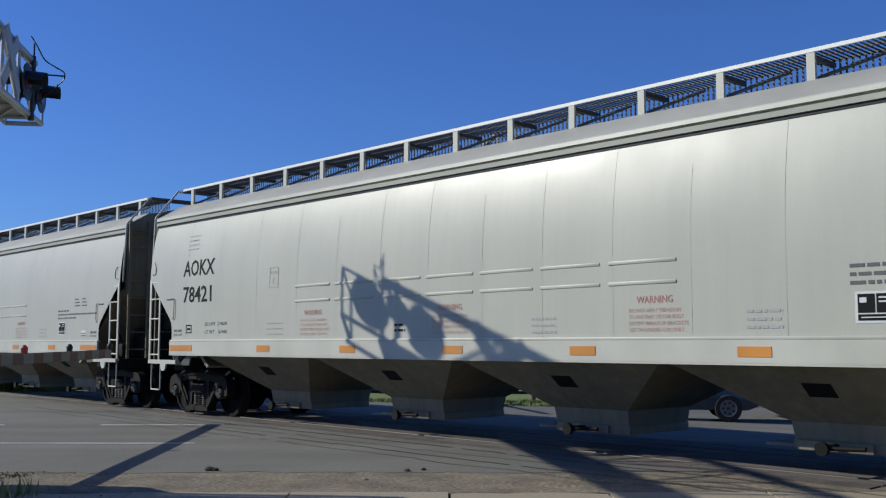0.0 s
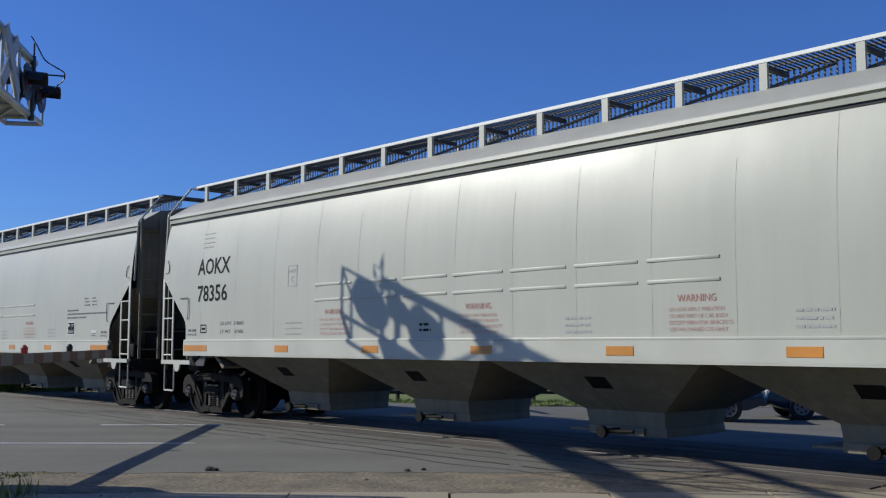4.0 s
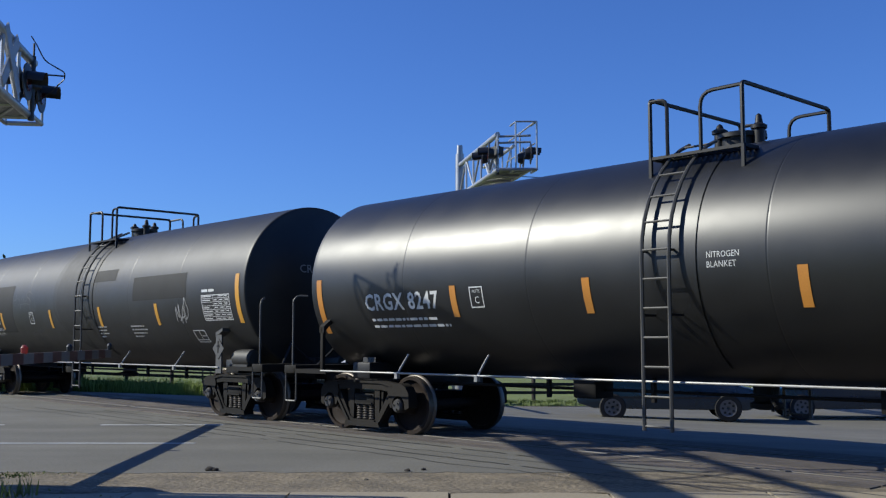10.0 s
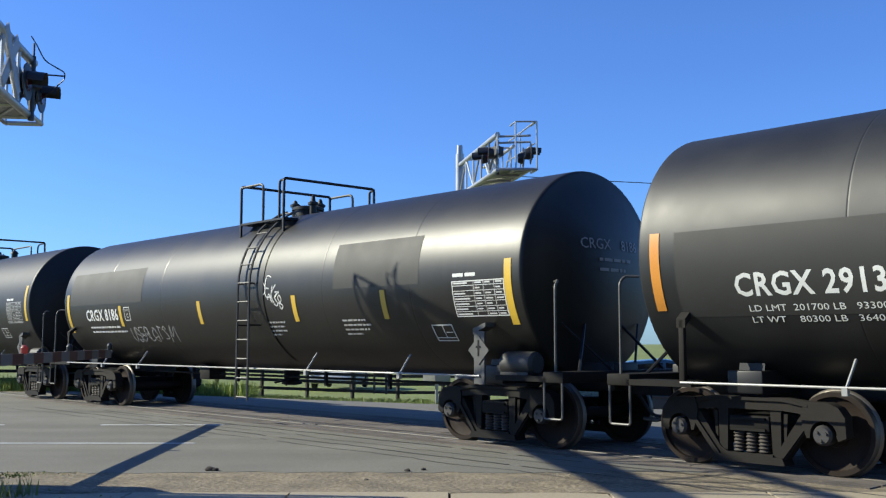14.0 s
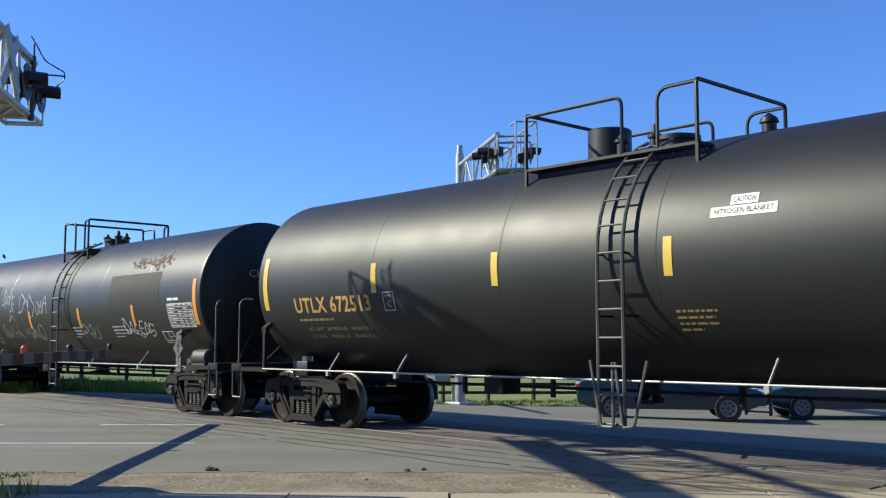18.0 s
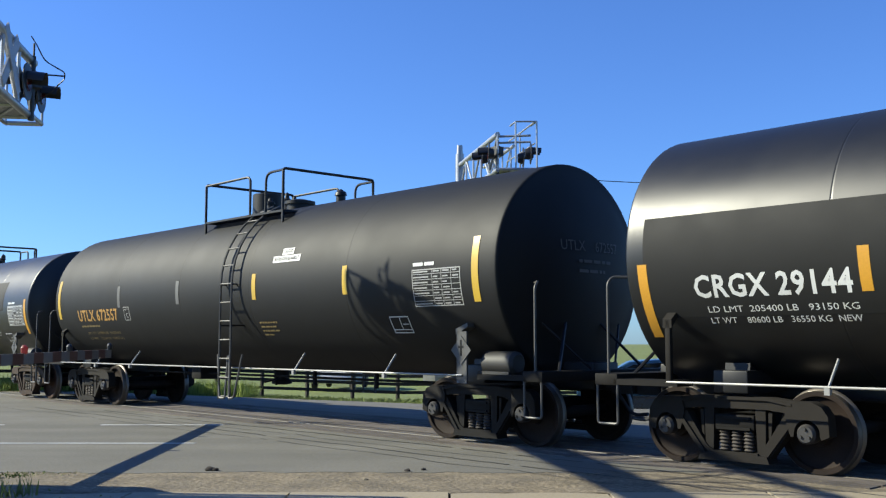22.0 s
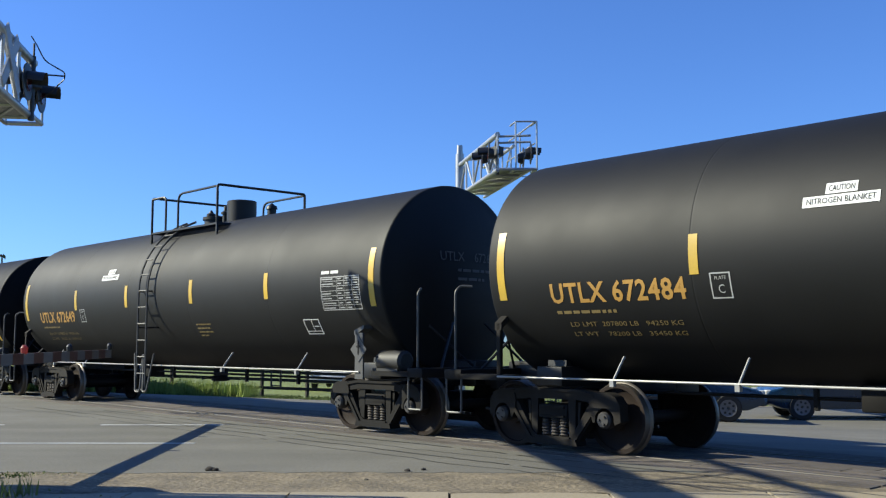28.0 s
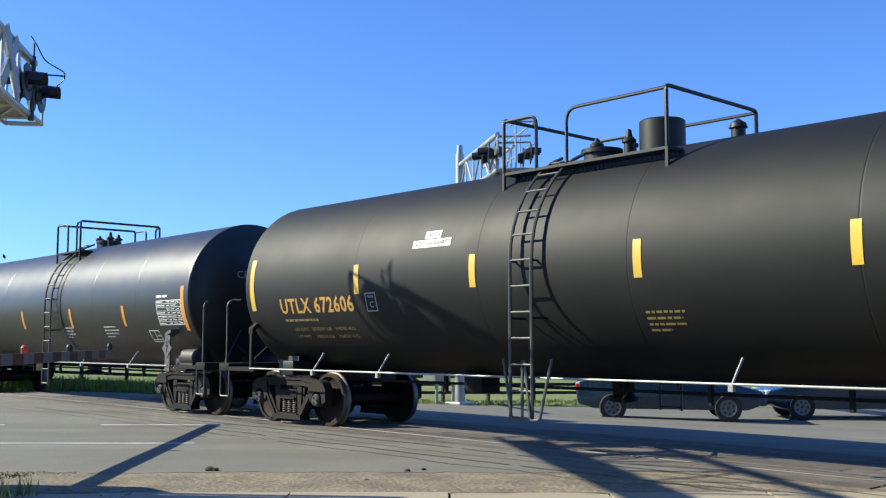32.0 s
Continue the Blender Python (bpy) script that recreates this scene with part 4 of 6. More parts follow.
def tank_writing(car, spec):
    def put(name, bm, x, z, mat, label="", proud=0.004):
        if bm.faces:
            on_tank(bm, x, z, TR, TZ, proud)
            tagged(part(name, bm, mat, car, label), kind="stuff" if name in SMALL else "")
        else:
            bm.free()
    ink = {"yellow": M["yellow_letter"], "grey": M["white_dim"]}.get(spec["line"], M["white"])
    old = spec["line"] == "yellow"
    small = M["yellow_faint"] if old else M["white_dim"]
    tape = M[spec["tape"]]
    put("reporting_mark", text_bm(spec["mark"], 0.25, spec["mark_w"], 1.08, bold=0.008), spec["mark_x"], 1.94, ink, "stencilled car mark " + spec["mark"])
    if old:
        put("small_writing", bars_bm(1, 0.042, 0.07, [0.95], 3), spec["mark_x"] + 0.05, 1.8, small, "line of small stencilled writing")
        for k, line in enumerate(("LD LMT  207800 LB   94250 KG", "LT WT    78200 LB   35450 KG")):
            put("weight_line", text_bm(line, 0.065, 1.7), spec["mark_x"] + 0.2, 1.64 - k * 0.12, small, "stencilled weight line")
    else:
        if spec.get("weights"):
            for k, line in enumerate(spec["weights"]):
                put("weight_line", text_bm(line, 0.075, 1.75), spec["mark_x"] + 0.12, 1.77 - k * 0.12, M["white"], "stencilled weight line")
        else:
            put("small_writing", bars_bm(2, 0.042, 0.07, [1.5, 1.75], 3), spec["mark_x"] + 0.08, 1.77, M["white"], "lines of small stencilled writing")
    bx, pale = spec.get("box_x", spec["mark_x"] + spec["mark_w"] + 0.33), M["white_dim"] if old else M["white"]
    put("inspection_box", rect_bm((0, 0, 0.26, 0.016), (0, 0.284, 0.26, 0.30), (0, 0.016, 0.016, 0.284), (0.244, 0.016, 0.26, 0.284)), bx, 1.92, pale, "small white outlined square")
    put("stencilled_words", text_bm("PLATE", 0.04, 0.15), bx + 0.055, 2.13, pale)
    put("stencilled_words", text_bm("C", 0.1, 0.085), bx + 0.088, 1.98, pale)
    for x in (spec["mark_x"] + spec["mark_w"] + spec.get("stripe_gap", 0.14), *spec["stripes"]):
        put("reflector_stripe", rect_bm((-0.06, 0, 0.06, 0.46)), x, spec["stripe_z"], tape if x > spec.get("bleached", -9) else M["white_faint"], "%s reflective stripe" % spec["tape"], 0.006)
    ex, ez = spec.get("end_stripe", (TL - 0.2, 1.68))
    for x in (-TL + 0.2, ex):
        put("end_stripe", rect_bm((-0.065, 0, 0.065, 0.92)), x, ez, tape, "%s reflective stripe at the tank end" % spec["tape"], 0.006)
    # data table
    tx, tz, tw, th = spec.get("table", (6.12, 1.80, 1.03, 0.52))
    cells = [(0, 0, tw, 0.016), (0, th - 0.016, tw, th), (0, 0.016, 0.016, th - 0.016), (tw - 0.016, 0.016, tw, th - 0.016)]
    rows, cols = 7, (0.0, 0.42, 0.61, 0.81)
    rh = th / rows
    for i in range(1, rows):
        cells.append((0.016, i * rh, tw - 0.016, i * rh + 0.009))
    for c in cols[1:]:
        for i in range(rows):
            cells.append((c * tw, i * rh + 0.016, c * tw + 0.009, (i + 1) * rh - 0.004))
    rnd = random.Random(len(spec["mark"]) + int(spec["mark"][-2:]))
    for i in range(rows):
        for j, c in enumerate(cols):
            wide = ((cols + (1.0,))[j + 1] - c) * tw
            if rnd.random() < 0.85:
                cells.append((c * tw + 0.03, i * rh + 0.03, c * tw + 0.03 + (wide - 0.05) * rnd.uniform(0.6, 0.95), i * rh + 0.05))
    put("data_table", rect_bm(*cells), tx, tz, M["white_dim"] if spec["line"] != "white" else M["white"], "white stencilled table of inspection dates", 0.005)
    put("table_heading", bars_bm(1, 0.05, 0.05, [0.46], 2), tx + 0.02, min(tz + th + 0.04, TZ + TR * 0.5), M["white"])
    ox, oz = spec.get("outline", (5.5, 1.46))
    put("outlined_box", rect_bm((0, 0, 0.44, 0.018), (0, 0.272, 0.44, 0.29), (0, 0.018, 0.018, 0.272), (0.422, 0.018, 0.44, 0.272), (0.22, 0.07, 0.235, 0.272), (0.018, 0.055, 0.422, 0.07), (0.26, 0.15, 0.4, 0.165)), ox, oz, M["white"])
    if spec.get("long_note"):
        put("small_writing", bars_bm(7, 0.032, 0.06, [0.5, 0.8, 0.45, 0.82, 0.86, 0.6, 0.95], 6), 2.65, 2.08, M["white"], "block of small white writing")
    else:
        xa, xb = spec.get("notes", (1.4, 3.2) if old else (1.2, 3.4))
        put("small_writing", bars_bm(4, 0.032, 0.05, [0.55, 0.5, 0.52, 0.3], 4), xa, 1.78, small if old else M["white_dim"], "block of small writing")
        if not old:
            put("small_writing", bars_bm(4, 0.032, 0.05, [0.6, 0.7, 0.62, 0.4], 6), xb, 1.78, M["white_dim"], "block of small writing")
    for x0, z0, x1, h, mk in spec.get("patches", ()):
        put("repainted_patch", rect_bm((0, 0, x1 - x0, h)), x0, z0, M[mk], "rectangle of newer dark paint", 0.0025)
    if spec["line"] != "yellow" and not spec["dome"]:
        lx = spec["ladder"]
        put("ladder_plate", rect_bm((0, 0, 0.95, 3.1)), lx - 0.47, 1.12, M[spec["paint"]], "wide band of plate behind the ladder", 0.012)
    if spec.get("spill"):
        # black product run down beside the ladder, with a ragged edge
        for grow, mk, proud in ((0.22, "spill_edge", 0.0138), (0.0, "spill", 0.0158)):
            xl, xr, zb, zt = spec["spill"]
            xl -= grow
            bm = bmesh.new()
            row = []
            for k in range(61):
                h = (zt - zb) * k / 60
                jag = 0.10 * noise.noise(Vector((h * 1.1, xl, grow))) + 0.03 * noise.noise(Vector((h * 6, xl, 5)))
                ends = math.sin(math.pi * min(1.0, (k + 2) / 26) / 2)
                row.append((bm.verts.new((xr - (xr - xl - jag) * ends, h, 0)), bm.verts.new((xr + 0.04 * noise.noise(Vector((h * 4, 2, xl))), h, 0))))
            for a, b in zip(row, row[1:]):
                bm.faces.new((a[0], a[1], b[1], b[0]))
            put("spill_stain", bm, 0.0, zb, M[mk], "black oily stain beside the ladder", proud)
    if spec.get("rust"):
        rnd = random.Random(3)
        bm = bmesh.new()
        for k in range(150):
            cx, cy, r = rnd.choice((rnd.gauss(0.3, 0.15), rnd.gauss(1.3, 0.25), rnd.uniform(0, 1.7))), rnd.gauss(0.15, 0.08), rnd.uniform(0.012, 0.05)
            a0 = rnd.uniform(0, 6)
            bm.faces.new([bm.verts.new((cx + r * rnd.uniform(0.5, 1.2) * math.cos(a0 + q * 1.05), cy + r * rnd.uniform(0.5, 1.2) * math.sin(a0 + q * 1.05), k * 1e-6)) for q in range(6)])
        put("rust_stain", bm, *spec["rust"], M["rust"], "flaking rust spots", 0.004)
    for body, x, z, hgt, w, mk in spec.get("words", ()):
        put("stencilled_words", text_bm(body, hgt, w), x, z, M[mk], "stencilled words")
    if spec.get("stickers"):
        for x, z in spec["stickers"]:
            put("caution_sticker", rect_bm((0, 0, 0.82, 0.12)), x, z, M["white"], "white sticker", 0.005)
            put("caution_sticker", rect_bm((0, 0, 0.34, 0.12)), x + 0.24, z + 0.13, M["white"], "white caution sticker", 0.005)
            put("sticker_words", text_bm("NITROGEN BLANKET", 0.065, 0.74), x + 0.04, z + 0.03, M["black_letter"], "", 0.008)
            put("sticker_words", text_bm("CAUTION", 0.07, 0.28), x + 0.27, z + 0.155, M["black_letter"], "", 0.008)
    for k, (body, x, z, w, h, mk, thick) in enumerate(spec.get("scrawl", ())):
        put("graffiti", scrawl_bm(body, w, h, thick, k + len(body)), x, z, M[mk], "hand-drawn graffiti word", 0.006)
    for seed, x, z, w, h, mk, n in spec.get("graffiti", ()):
        rnd = random.Random(seed)
        lines = []
        n = n if spec.get("swollen") else n * 2
        for k in range(n):
            cx, cy = w * (k + 0.5) / n, h / 2 + rnd.gauss(0, 0.04)
            if spec.get("swollen"):
                a1, lobes = rnd.uniform(0, 6), rnd.choice((3, 4, 5))
                for grow in (1.0, 0.3):
                    lines.append([(cx + w / n * 0.66 * grow * (1 + 0.34 * math.sin(lobes * q * 0.2618 + a1)) * math.cos(q * 0.2618), cy + h * 0.5 * grow * (1 + 0.3 * math.cos((lobes - 1) * q * 0.2618 + 2 * a1)) * math.sin(q * 0.2618)) for q in range(25)])
                continue
            for q in range(rnd.choice((1, 2, 2, 3))):
                p = [(cx + rnd.uniform(-0.62, 0.62) * w / n, rnd.uniform(0.0, 1.0) * h) for _ in range(rnd.choice((3, 4)))]
                lines.append(smoothed(p))
        put("graffiti", ribbon_bm(lines, 0.03 if spec.get("swollen") else 0.018), x, z, M[mk], "scrawled graffiti line", 0.006)


def tank_car(start, spec):
    global TR, TZ, TL
    TR, TZ = spec["size"]
    TL = spec.get("half", 7.42)
    car = thing("tank_car", pose(start, YC, 0), spec["label"], "tank car", "train")
    part("tank", cached(("shell", spec["paint"], TR, TL), lambda: tank_shell_mesh(M[spec["paint"]], spec["seams"] if "seams" in spec else (-4.05, -1.3, 1.25, 4.1) if spec["line"] == "yellow" else (-5.1, -2.6, 0.9, 3.0, 5.2))), None, car, "long cylindrical tank with dished ends")
    tank_platform(car, *spec["platform"], spec["ladder"], spec["dome"], spec.get("rail_height", 0.62), spec.get("dome_x"))
    ladder(car, spec["ladder"], -1, 0.42)
    ladder(car, spec["ladder"], 1, 0.42)
    fm = {"rust": M["frame_rust"], "grey": M["frame_grey"], "dark": M["steel"]}
    tank_underframe(car, start, [fm[k] for k in spec.get("frames", ("grey", "dark"))], M["steel"], spec.get("light_rail", True))
    if spec["dome"]:
        ladder_foot(car, spec["ladder"])
    placard(car, spec.get("placard", 6.68))
    tank_writing(car, spec)
    for x in spec.get("seams", ()):
        bm = empty_bm()
        lathe(bm, [(x - 0.011, TR + 0.001), (x - 0.006, TR + 0.0035), (x + 0.006, TR + 0.0035), (x + 0.011, TR + 0.001)], "X", 72, (0, 0, TZ), closed=True)
        part("weld_seam", bm, M["seam_dark"], car, "dark weld seam round the tank")
    head_writing(car, spec["mark"], spec["line"] == "white")
    return car


# ---- covered hoppers ----
HL = 9.03


def hopper_w(z):
    """Half width of the curved side at a height."""
    return 1.612 - 0.165 * max(0.0, (z - 2.1) / 1.77) ** 2.8


def hopper_end(z):
    t = min(1.0, max(0.0, (2.74 - z) / 1.02))
    return HL - 0.97 * (1.12 * t if t < 0.8 else 1.0 - 0.104 * (1 - (t - 0.8) / 0.2) ** 2)


HSEAMS = (-9.03, -7.5, -6.27, -5.0, -3.76, -2.65, -1.55, -0.46, 0.65, 1.74, 2.87, 3.97, 5.12, 6.3, 7.5, 9.03)


def hopper_bow(x, z):
    """How far the thin side sheet stands out between its welds."""
    up = math.sin(math.pi * min(1.0, max(0.0, (z - 1.46) / 2.4)))
    for k, (a, b) in enumerate(zip(HSEAMS, HSEAMS[1:])):
        if a <= x <= b:
            u = (x - a) / (b - a)
            return up * (0.005 + 0.002 * (k * 2 % 3)) * math.sin(math.pi * u) + 0.5 * up * up * 0.012 * noise.noise(Vector((x * 1.5, z * 0.5, 4.0)))
    return 0.0


def hopper_body_mesh():
    bm = empty_bm()
    zs = [1.45, 1.6, 1.72, 1.82, 1.92, 2.05, 2.2, 2.35, 2.5, 2.74, 2.9, 3.05, 3.25, 3.5, 3.7, 3.86]
    cols = 182
    for s in (-1, 1):
        g = []
        for z in zs:
            e = hopper_end(z)
            xs = [-e + 2 * e * i / (cols - 1) for i in range(cols)]
            g.append([bm.verts.new((x, s * (hopper_w(z) + hopper_bow(x, z)), z)) for x in xs])
        for a, b in zip(g, g[1:]):
            for i in range(cols - 1):
                bm.faces.new((a[i], a[i + 1], b[i + 1], b[i])).smooth = True
    return mesh_of(bm, M["hopper"], radians(40))


def hopper_roof_mesh():
    """Roof with its rolled eaves."""
    bm = empty_bm()
    prof = [(1.44, 3.835), (1.495, 3.84), (1.505, 3.90), (1.445, 3.905), (1.445, 3.935), (1.505, 3.935), (1.50, 3.985), (1.475, 4.005), (0.98, 4.30), (0.5, 4.38), (-0.5, 4.38), (-0.98, 4.30), (-1.475, 4.005), (-1.50, 3.985), (-1.505, 3.935), (-1.445, 3.935), (-1.445, 3.905), (-1.505, 3.90), (-1.495, 3.84), (-1.44, 3.835)]
    prism(bm, prof, -HL, HL, "X")
    for f in bm.faces:
        if len(f.verts) == 4 and all(v.co.z < 4.0055 for v in f.verts):
            f.material_index = 1
    return mesh_of(bm, [M["hopper_roof"], M["hopper_trim"]], radians(40))


def hopper_end_mesh(s):
    bm = empty_bm()
    box(bm, s * (HL - 0.09) - 0.03, s * (HL - 0.09) + 0.03, -1.43, 1.43, 2.45, 3.95)
    prism(bm, [(s * (HL - 0.06), 2.6), (s * (HL - 0.12), 2.6), (s * 6.8, 1.0), (s * 6.86, 0.96)], -1.5, 1.5)
    prism(bm, [(1.45, 3.84), (1.49, 3.93), (1.46, 4.0), (0.97, 4.29), (0.5, 4.37), (-0.5, 4.37), (-0.97, 4.29), (-1.46, 4.0), (-1.49, 3.93), (-1.45, 3.84)], s * HL, s * (HL + 0.012), "X")
    # same paint as the sides in reality; the end's shade is in this colour
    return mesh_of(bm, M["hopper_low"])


def hopper_end_post_mesh(s):
    bm = empty_bm()
    for y in (-0.55, 0.55):
        box(bm, s * (HL - 0.12) - 0.05, s * (HL - 0.12) + 0.05, y - 0.06, y + 0.06, 1.1, 2.5)
        rod(bm, (s * 8.85, y, 1.15), (s * 7.6, y, 1.95), 0.04)
    box(bm, s * 8.6 - 0.3, s * 8.6 + 0.3, -0.9, 0.2, 1.12, 1.75, 0.04)
    return mesh_of(bm, M["steel"])


def end_ladder_mesh(s):
    """Ladder on the end sheet, over the full height."""
    bm = empty_bm()
    for y in (-1.42, -0.98):
        box(bm, s * (HL + 0.08) - 0.02, s * (HL + 0.08) + 0.02, y - 0.03, y + 0.03, 1.1, 4.1, 0.006)
    for k in range(8):
        rod(bm, (s * (HL + 0.08), -1.42, 1.3 + k * 0.37), (s * (HL + 0.08), -0.98, 1.3 + k * 0.37), 0.014, n=6)
    return mesh_of(bm, M["hopper_low"])


def bay_mesh():
    bm = empty_bm()
    top, mid, low = (1.22, 1.72, 1.52), (0.56, 0.62, 0.70), (0.36, 0.60, 0.66)
    rings = []
    for z, hx, hy in (top, mid, low):
        rings.append([bm.verts.new((a * hx, b * hy, z)) for a, b in ((-1, -1), (1, -1), (1, 1), (-1, 1))])
    for a, b in zip(rings, rings[1:]):
        for k in range(4):
            bm.faces.new((a[k], a[(k + 1) % 4], b[(k + 1) % 4], b[k]))
    bm.faces.new(rings[0])
    bm.faces.new(rings[-1])
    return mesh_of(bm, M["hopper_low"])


def gate_mesh():
    bm = empty_bm()
    box(bm, -0.62, 0.62, -0.66, 0.66, 0.25, 0.36, 0.01)
    box(bm, -1.0, -0.62, -0.60, 0.60, 0.27, 0.30)
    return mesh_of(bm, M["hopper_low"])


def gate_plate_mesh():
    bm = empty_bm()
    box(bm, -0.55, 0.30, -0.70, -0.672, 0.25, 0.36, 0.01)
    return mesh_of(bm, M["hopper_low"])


def gate_drive_mesh():
    bm = empty_bm()
    rod(bm, (-0.1, -1.02, 0.31), (-0.1, 1.02, 0.31), 0.035)
    lathe(bm, [(-1.06, 0.02), (-1.06, 0.075), (-1.0, 0.075), (-1.0, 0.02)], "Y", 12, (-0.1, 0, 0.31))
    rod(bm, (-0.1, -0.98, 0.31), (0.35, -0.98, 0.33), 0.025)
    return mesh_of(bm, M["steel"])


def hopper_sill_mesh(s):
    bm = empty_bm()
    box(bm, -8.08, 8.08, s * 1.63 - 0.02, s * 1.63 + 0.02, 1.21, 1.46)
    box(bm, -8.08, 8.08, s * 1.61 - 0.035, s * 1.61 + 0.035, 1.46, 1.495, 0.008)
    box(bm, -8.08, 8.08, s * 1.60 - 0.05, s * 1.60 + 0.05, 1.19, 1.215)
    return mesh_of(bm, M["hopper_trim"])


def hopper_ladder_mesh(s, e):
    """Two flat uprights, the outer one taller, with round rungs."""
    bm = empty_bm()
    y = s * 1.60
    for x, w, top in ((e * 8.99, 0.038, 2.72), (e * 8.60, 0.028, 2.34)):
        box(bm, x - w, x + w, y - 0.012, y + 0.012, 1.1, top, 0.006)
    for z, x0 in ((1.2, 8.6), (1.50, 8.6), (1.92, 8.6), (2.32, 8.6), (2.66, 8.75)):
        rod(bm, (e * 8.99, y, z), (e * x0, y, z), 0.015, n=6)
    return mesh_of(bm, M["hopper_trim"])


def grab_iron_mesh(s, e, up):
    """A bent round bar on the side sheet beside the cut end."""
    bm = empty_bm()
    if up:
        y = s * 1.605
        pts = [(e * 8.95, y - s * 0.05, 2.82), (e * 8.95, y, 2.82), (e * 8.80, y, 2.83), (e * 8.80, y, 2.98), (e * 8.88, y, 3.08), (e * 8.88, y - s * 0.1, 3.08)]
    else:
        y = s * 1.636
        pts = [(e * 8.27, y - s * 0.05, 2.30), (e * 8.27, y, 2.30), (e * 7.95, y, 2.31), (e * 7.95, y, 1.95), (e * 7.99, y, 1.9), (e * 7.99, y - s * 0.05, 1.9)]
    tube(bm, rounded(pts, 0.04), 0.008, 6)
    return mesh_of(bm, M["rail_grey"])


def jack_pad_mesh(s, e):
    bm = empty_bm()
    prism(bm, [(e * 7.72, 1.06), (e * 7.50, 1.18), (e * 7.34, 1.18), (e * 7.42, 1.0), (e * 7.68, 1.0)], s * 1.56 - 0.02, s * 1.56 + 0.02)
    return mesh_of(bm, M["rail_grey"])


def hopper_corner_mesh(s, e):
    bm = empty_bm()
    y = s * 1.62
    prism(bm, [(e * 8.99, 1.02), (e * 8.99, 1.10), (e * 7.85, 1.10), (e * 7.85, 1.02), (e * 8.24, 1.02), (e * 8.27, 0.93), (e * 8.32, 0.88), (e * 8.40, 0.88), (e * 8.45, 0.93), (e * 8.48, 1.02)], y - 0.015, y + 0.015)
    box(bm, min(e * 8.3, e * 8.99), max(e * 8.3, e * 8.99), y - s * 0.5 - 0.2, y - s * 0.2 + 0.1, 1.02, 1.06)
    return mesh_of(bm, M["hopper_trim"])


def hopper_stirrup_mesh(s, e):
    bm = empty_bm()
    y = s * 1.58
    tube(bm, rounded([(e * 8.94, y, 1.05), (e * 8.94, y, 0.5), (e * 8.56, y, 0.5), (e * 8.56, y, 1.05)], 0.04), 0.016)
    return mesh_of(bm, M["hopper_trim"])


def running_board_mesh(s):
    """Grating walkway over the roof, with bars across."""
    bm = empty_bm()
    x = -HL + 0.1
    while x < HL - 0.1:
        box(bm, x, x + 0.02, s * 0.93 - (0.56 if s > 0 else 0.0), s * 0.93 + (0.0 if s > 0 else 0.56), 4.626, 4.638)
        x += 0.066
    for y in (0.42, 0.70):
        box(bm, -HL + 0.1, HL - 0.1, s * y - 0.008, s * y + 0.008, 4.622, 4.65)
    # upright slats of the inner edge
    x = -HL + 0.12
    while x < HL - 0.1:
        box(bm, x, x + 0.022, s * 0.40 - 0.006, s * 0.40 + 0.006, 4.45, 4.622)
        x += 0.075
    return mesh_of(bm, M["grating"])


def board_edge_mesh(s):
    bm = empty_bm()
    box(bm, -HL + 0.1, HL - 0.1, s * 0.95 - 0.015, s * 0.95 + 0.015, 4.620, 4.664)
    return mesh_of(bm, M["edge_sunlit"])


def board_post_mesh(s):
    bm = empty_bm()
    y = s * 0.94
    box(bm, -0.05, 0.05, y - 0.02, y + 0.02, 4.28, 4.63)
    return mesh_of(bm, M["hopper_trim"])


def board_brace_mesh(s):
    """Sloping brace and cross angle under the grating."""
    bm = empty_bm()
    rod(bm, (0.05, s * 0.9, 4.33), (0.62, s * 0.45, 4.59), 0.022, n=6)
    box(bm, -0.03, 0.03, min(s * 0.92, s * 0.41), max(s * 0.92, s * 0.41), 4.55, 4.60)
    return mesh_of(bm, M["grating"])


def hatch_mesh():
    bm = empty_bm()
    box(bm, -HL + 0.35, HL - 0.35, -0.36, 0.36, 4.36, 4.455, 0.01)
    for k in range(14):
        x = -7.5 + k * 1.15
        box(bm, x - 0.03, x + 0.03, -0.40, 0.40, 4.36, 4.47)
    return mesh_of(bm, M["grating"])


def hopper_side_y(z, x):
    return -hopper_w(z) - hopper_bow(x, z)


def end_rail_mesh(s, e):
    """Bar from the running board down over the eave to the side ladder."""
    bm = empty_bm()
    tube(bm, rounded([(e * (HL + 0.09), s * 0.97, 4.65), (e * (HL + 0.05), s * 1.5, 4.02), (e * (HL + 0.04), s * 1.55, 2.75)], 0.03), 0.02, 6)
    return mesh_of(bm, M["hopper_trim"])


def end_walkway_mesh(e):
    bm = empty_bm()
    box(bm, e * (HL + 0.07) - 0.015, e * (HL + 0.07) + 0.015, -0.95, 0.95, 4.62, 4.66)
    for y in (-0.94, -0.5, 0.0, 0.5, 0.94):
        box(bm, min(e * (HL - 0.2), e * (HL + 0.06)), max(e * (HL - 0.2), e * (HL + 0.06)), y - 0.012, y + 0.012, 4.61, 4.655)
    x = HL - 0.18
    while x < HL + 0.05:
        box(bm, e * x - 0.012, e * x + 0.012, -0.95, 0.95, 4.605, 4.64)
        x += 0.055
    return mesh_of(bm, M["grating"])


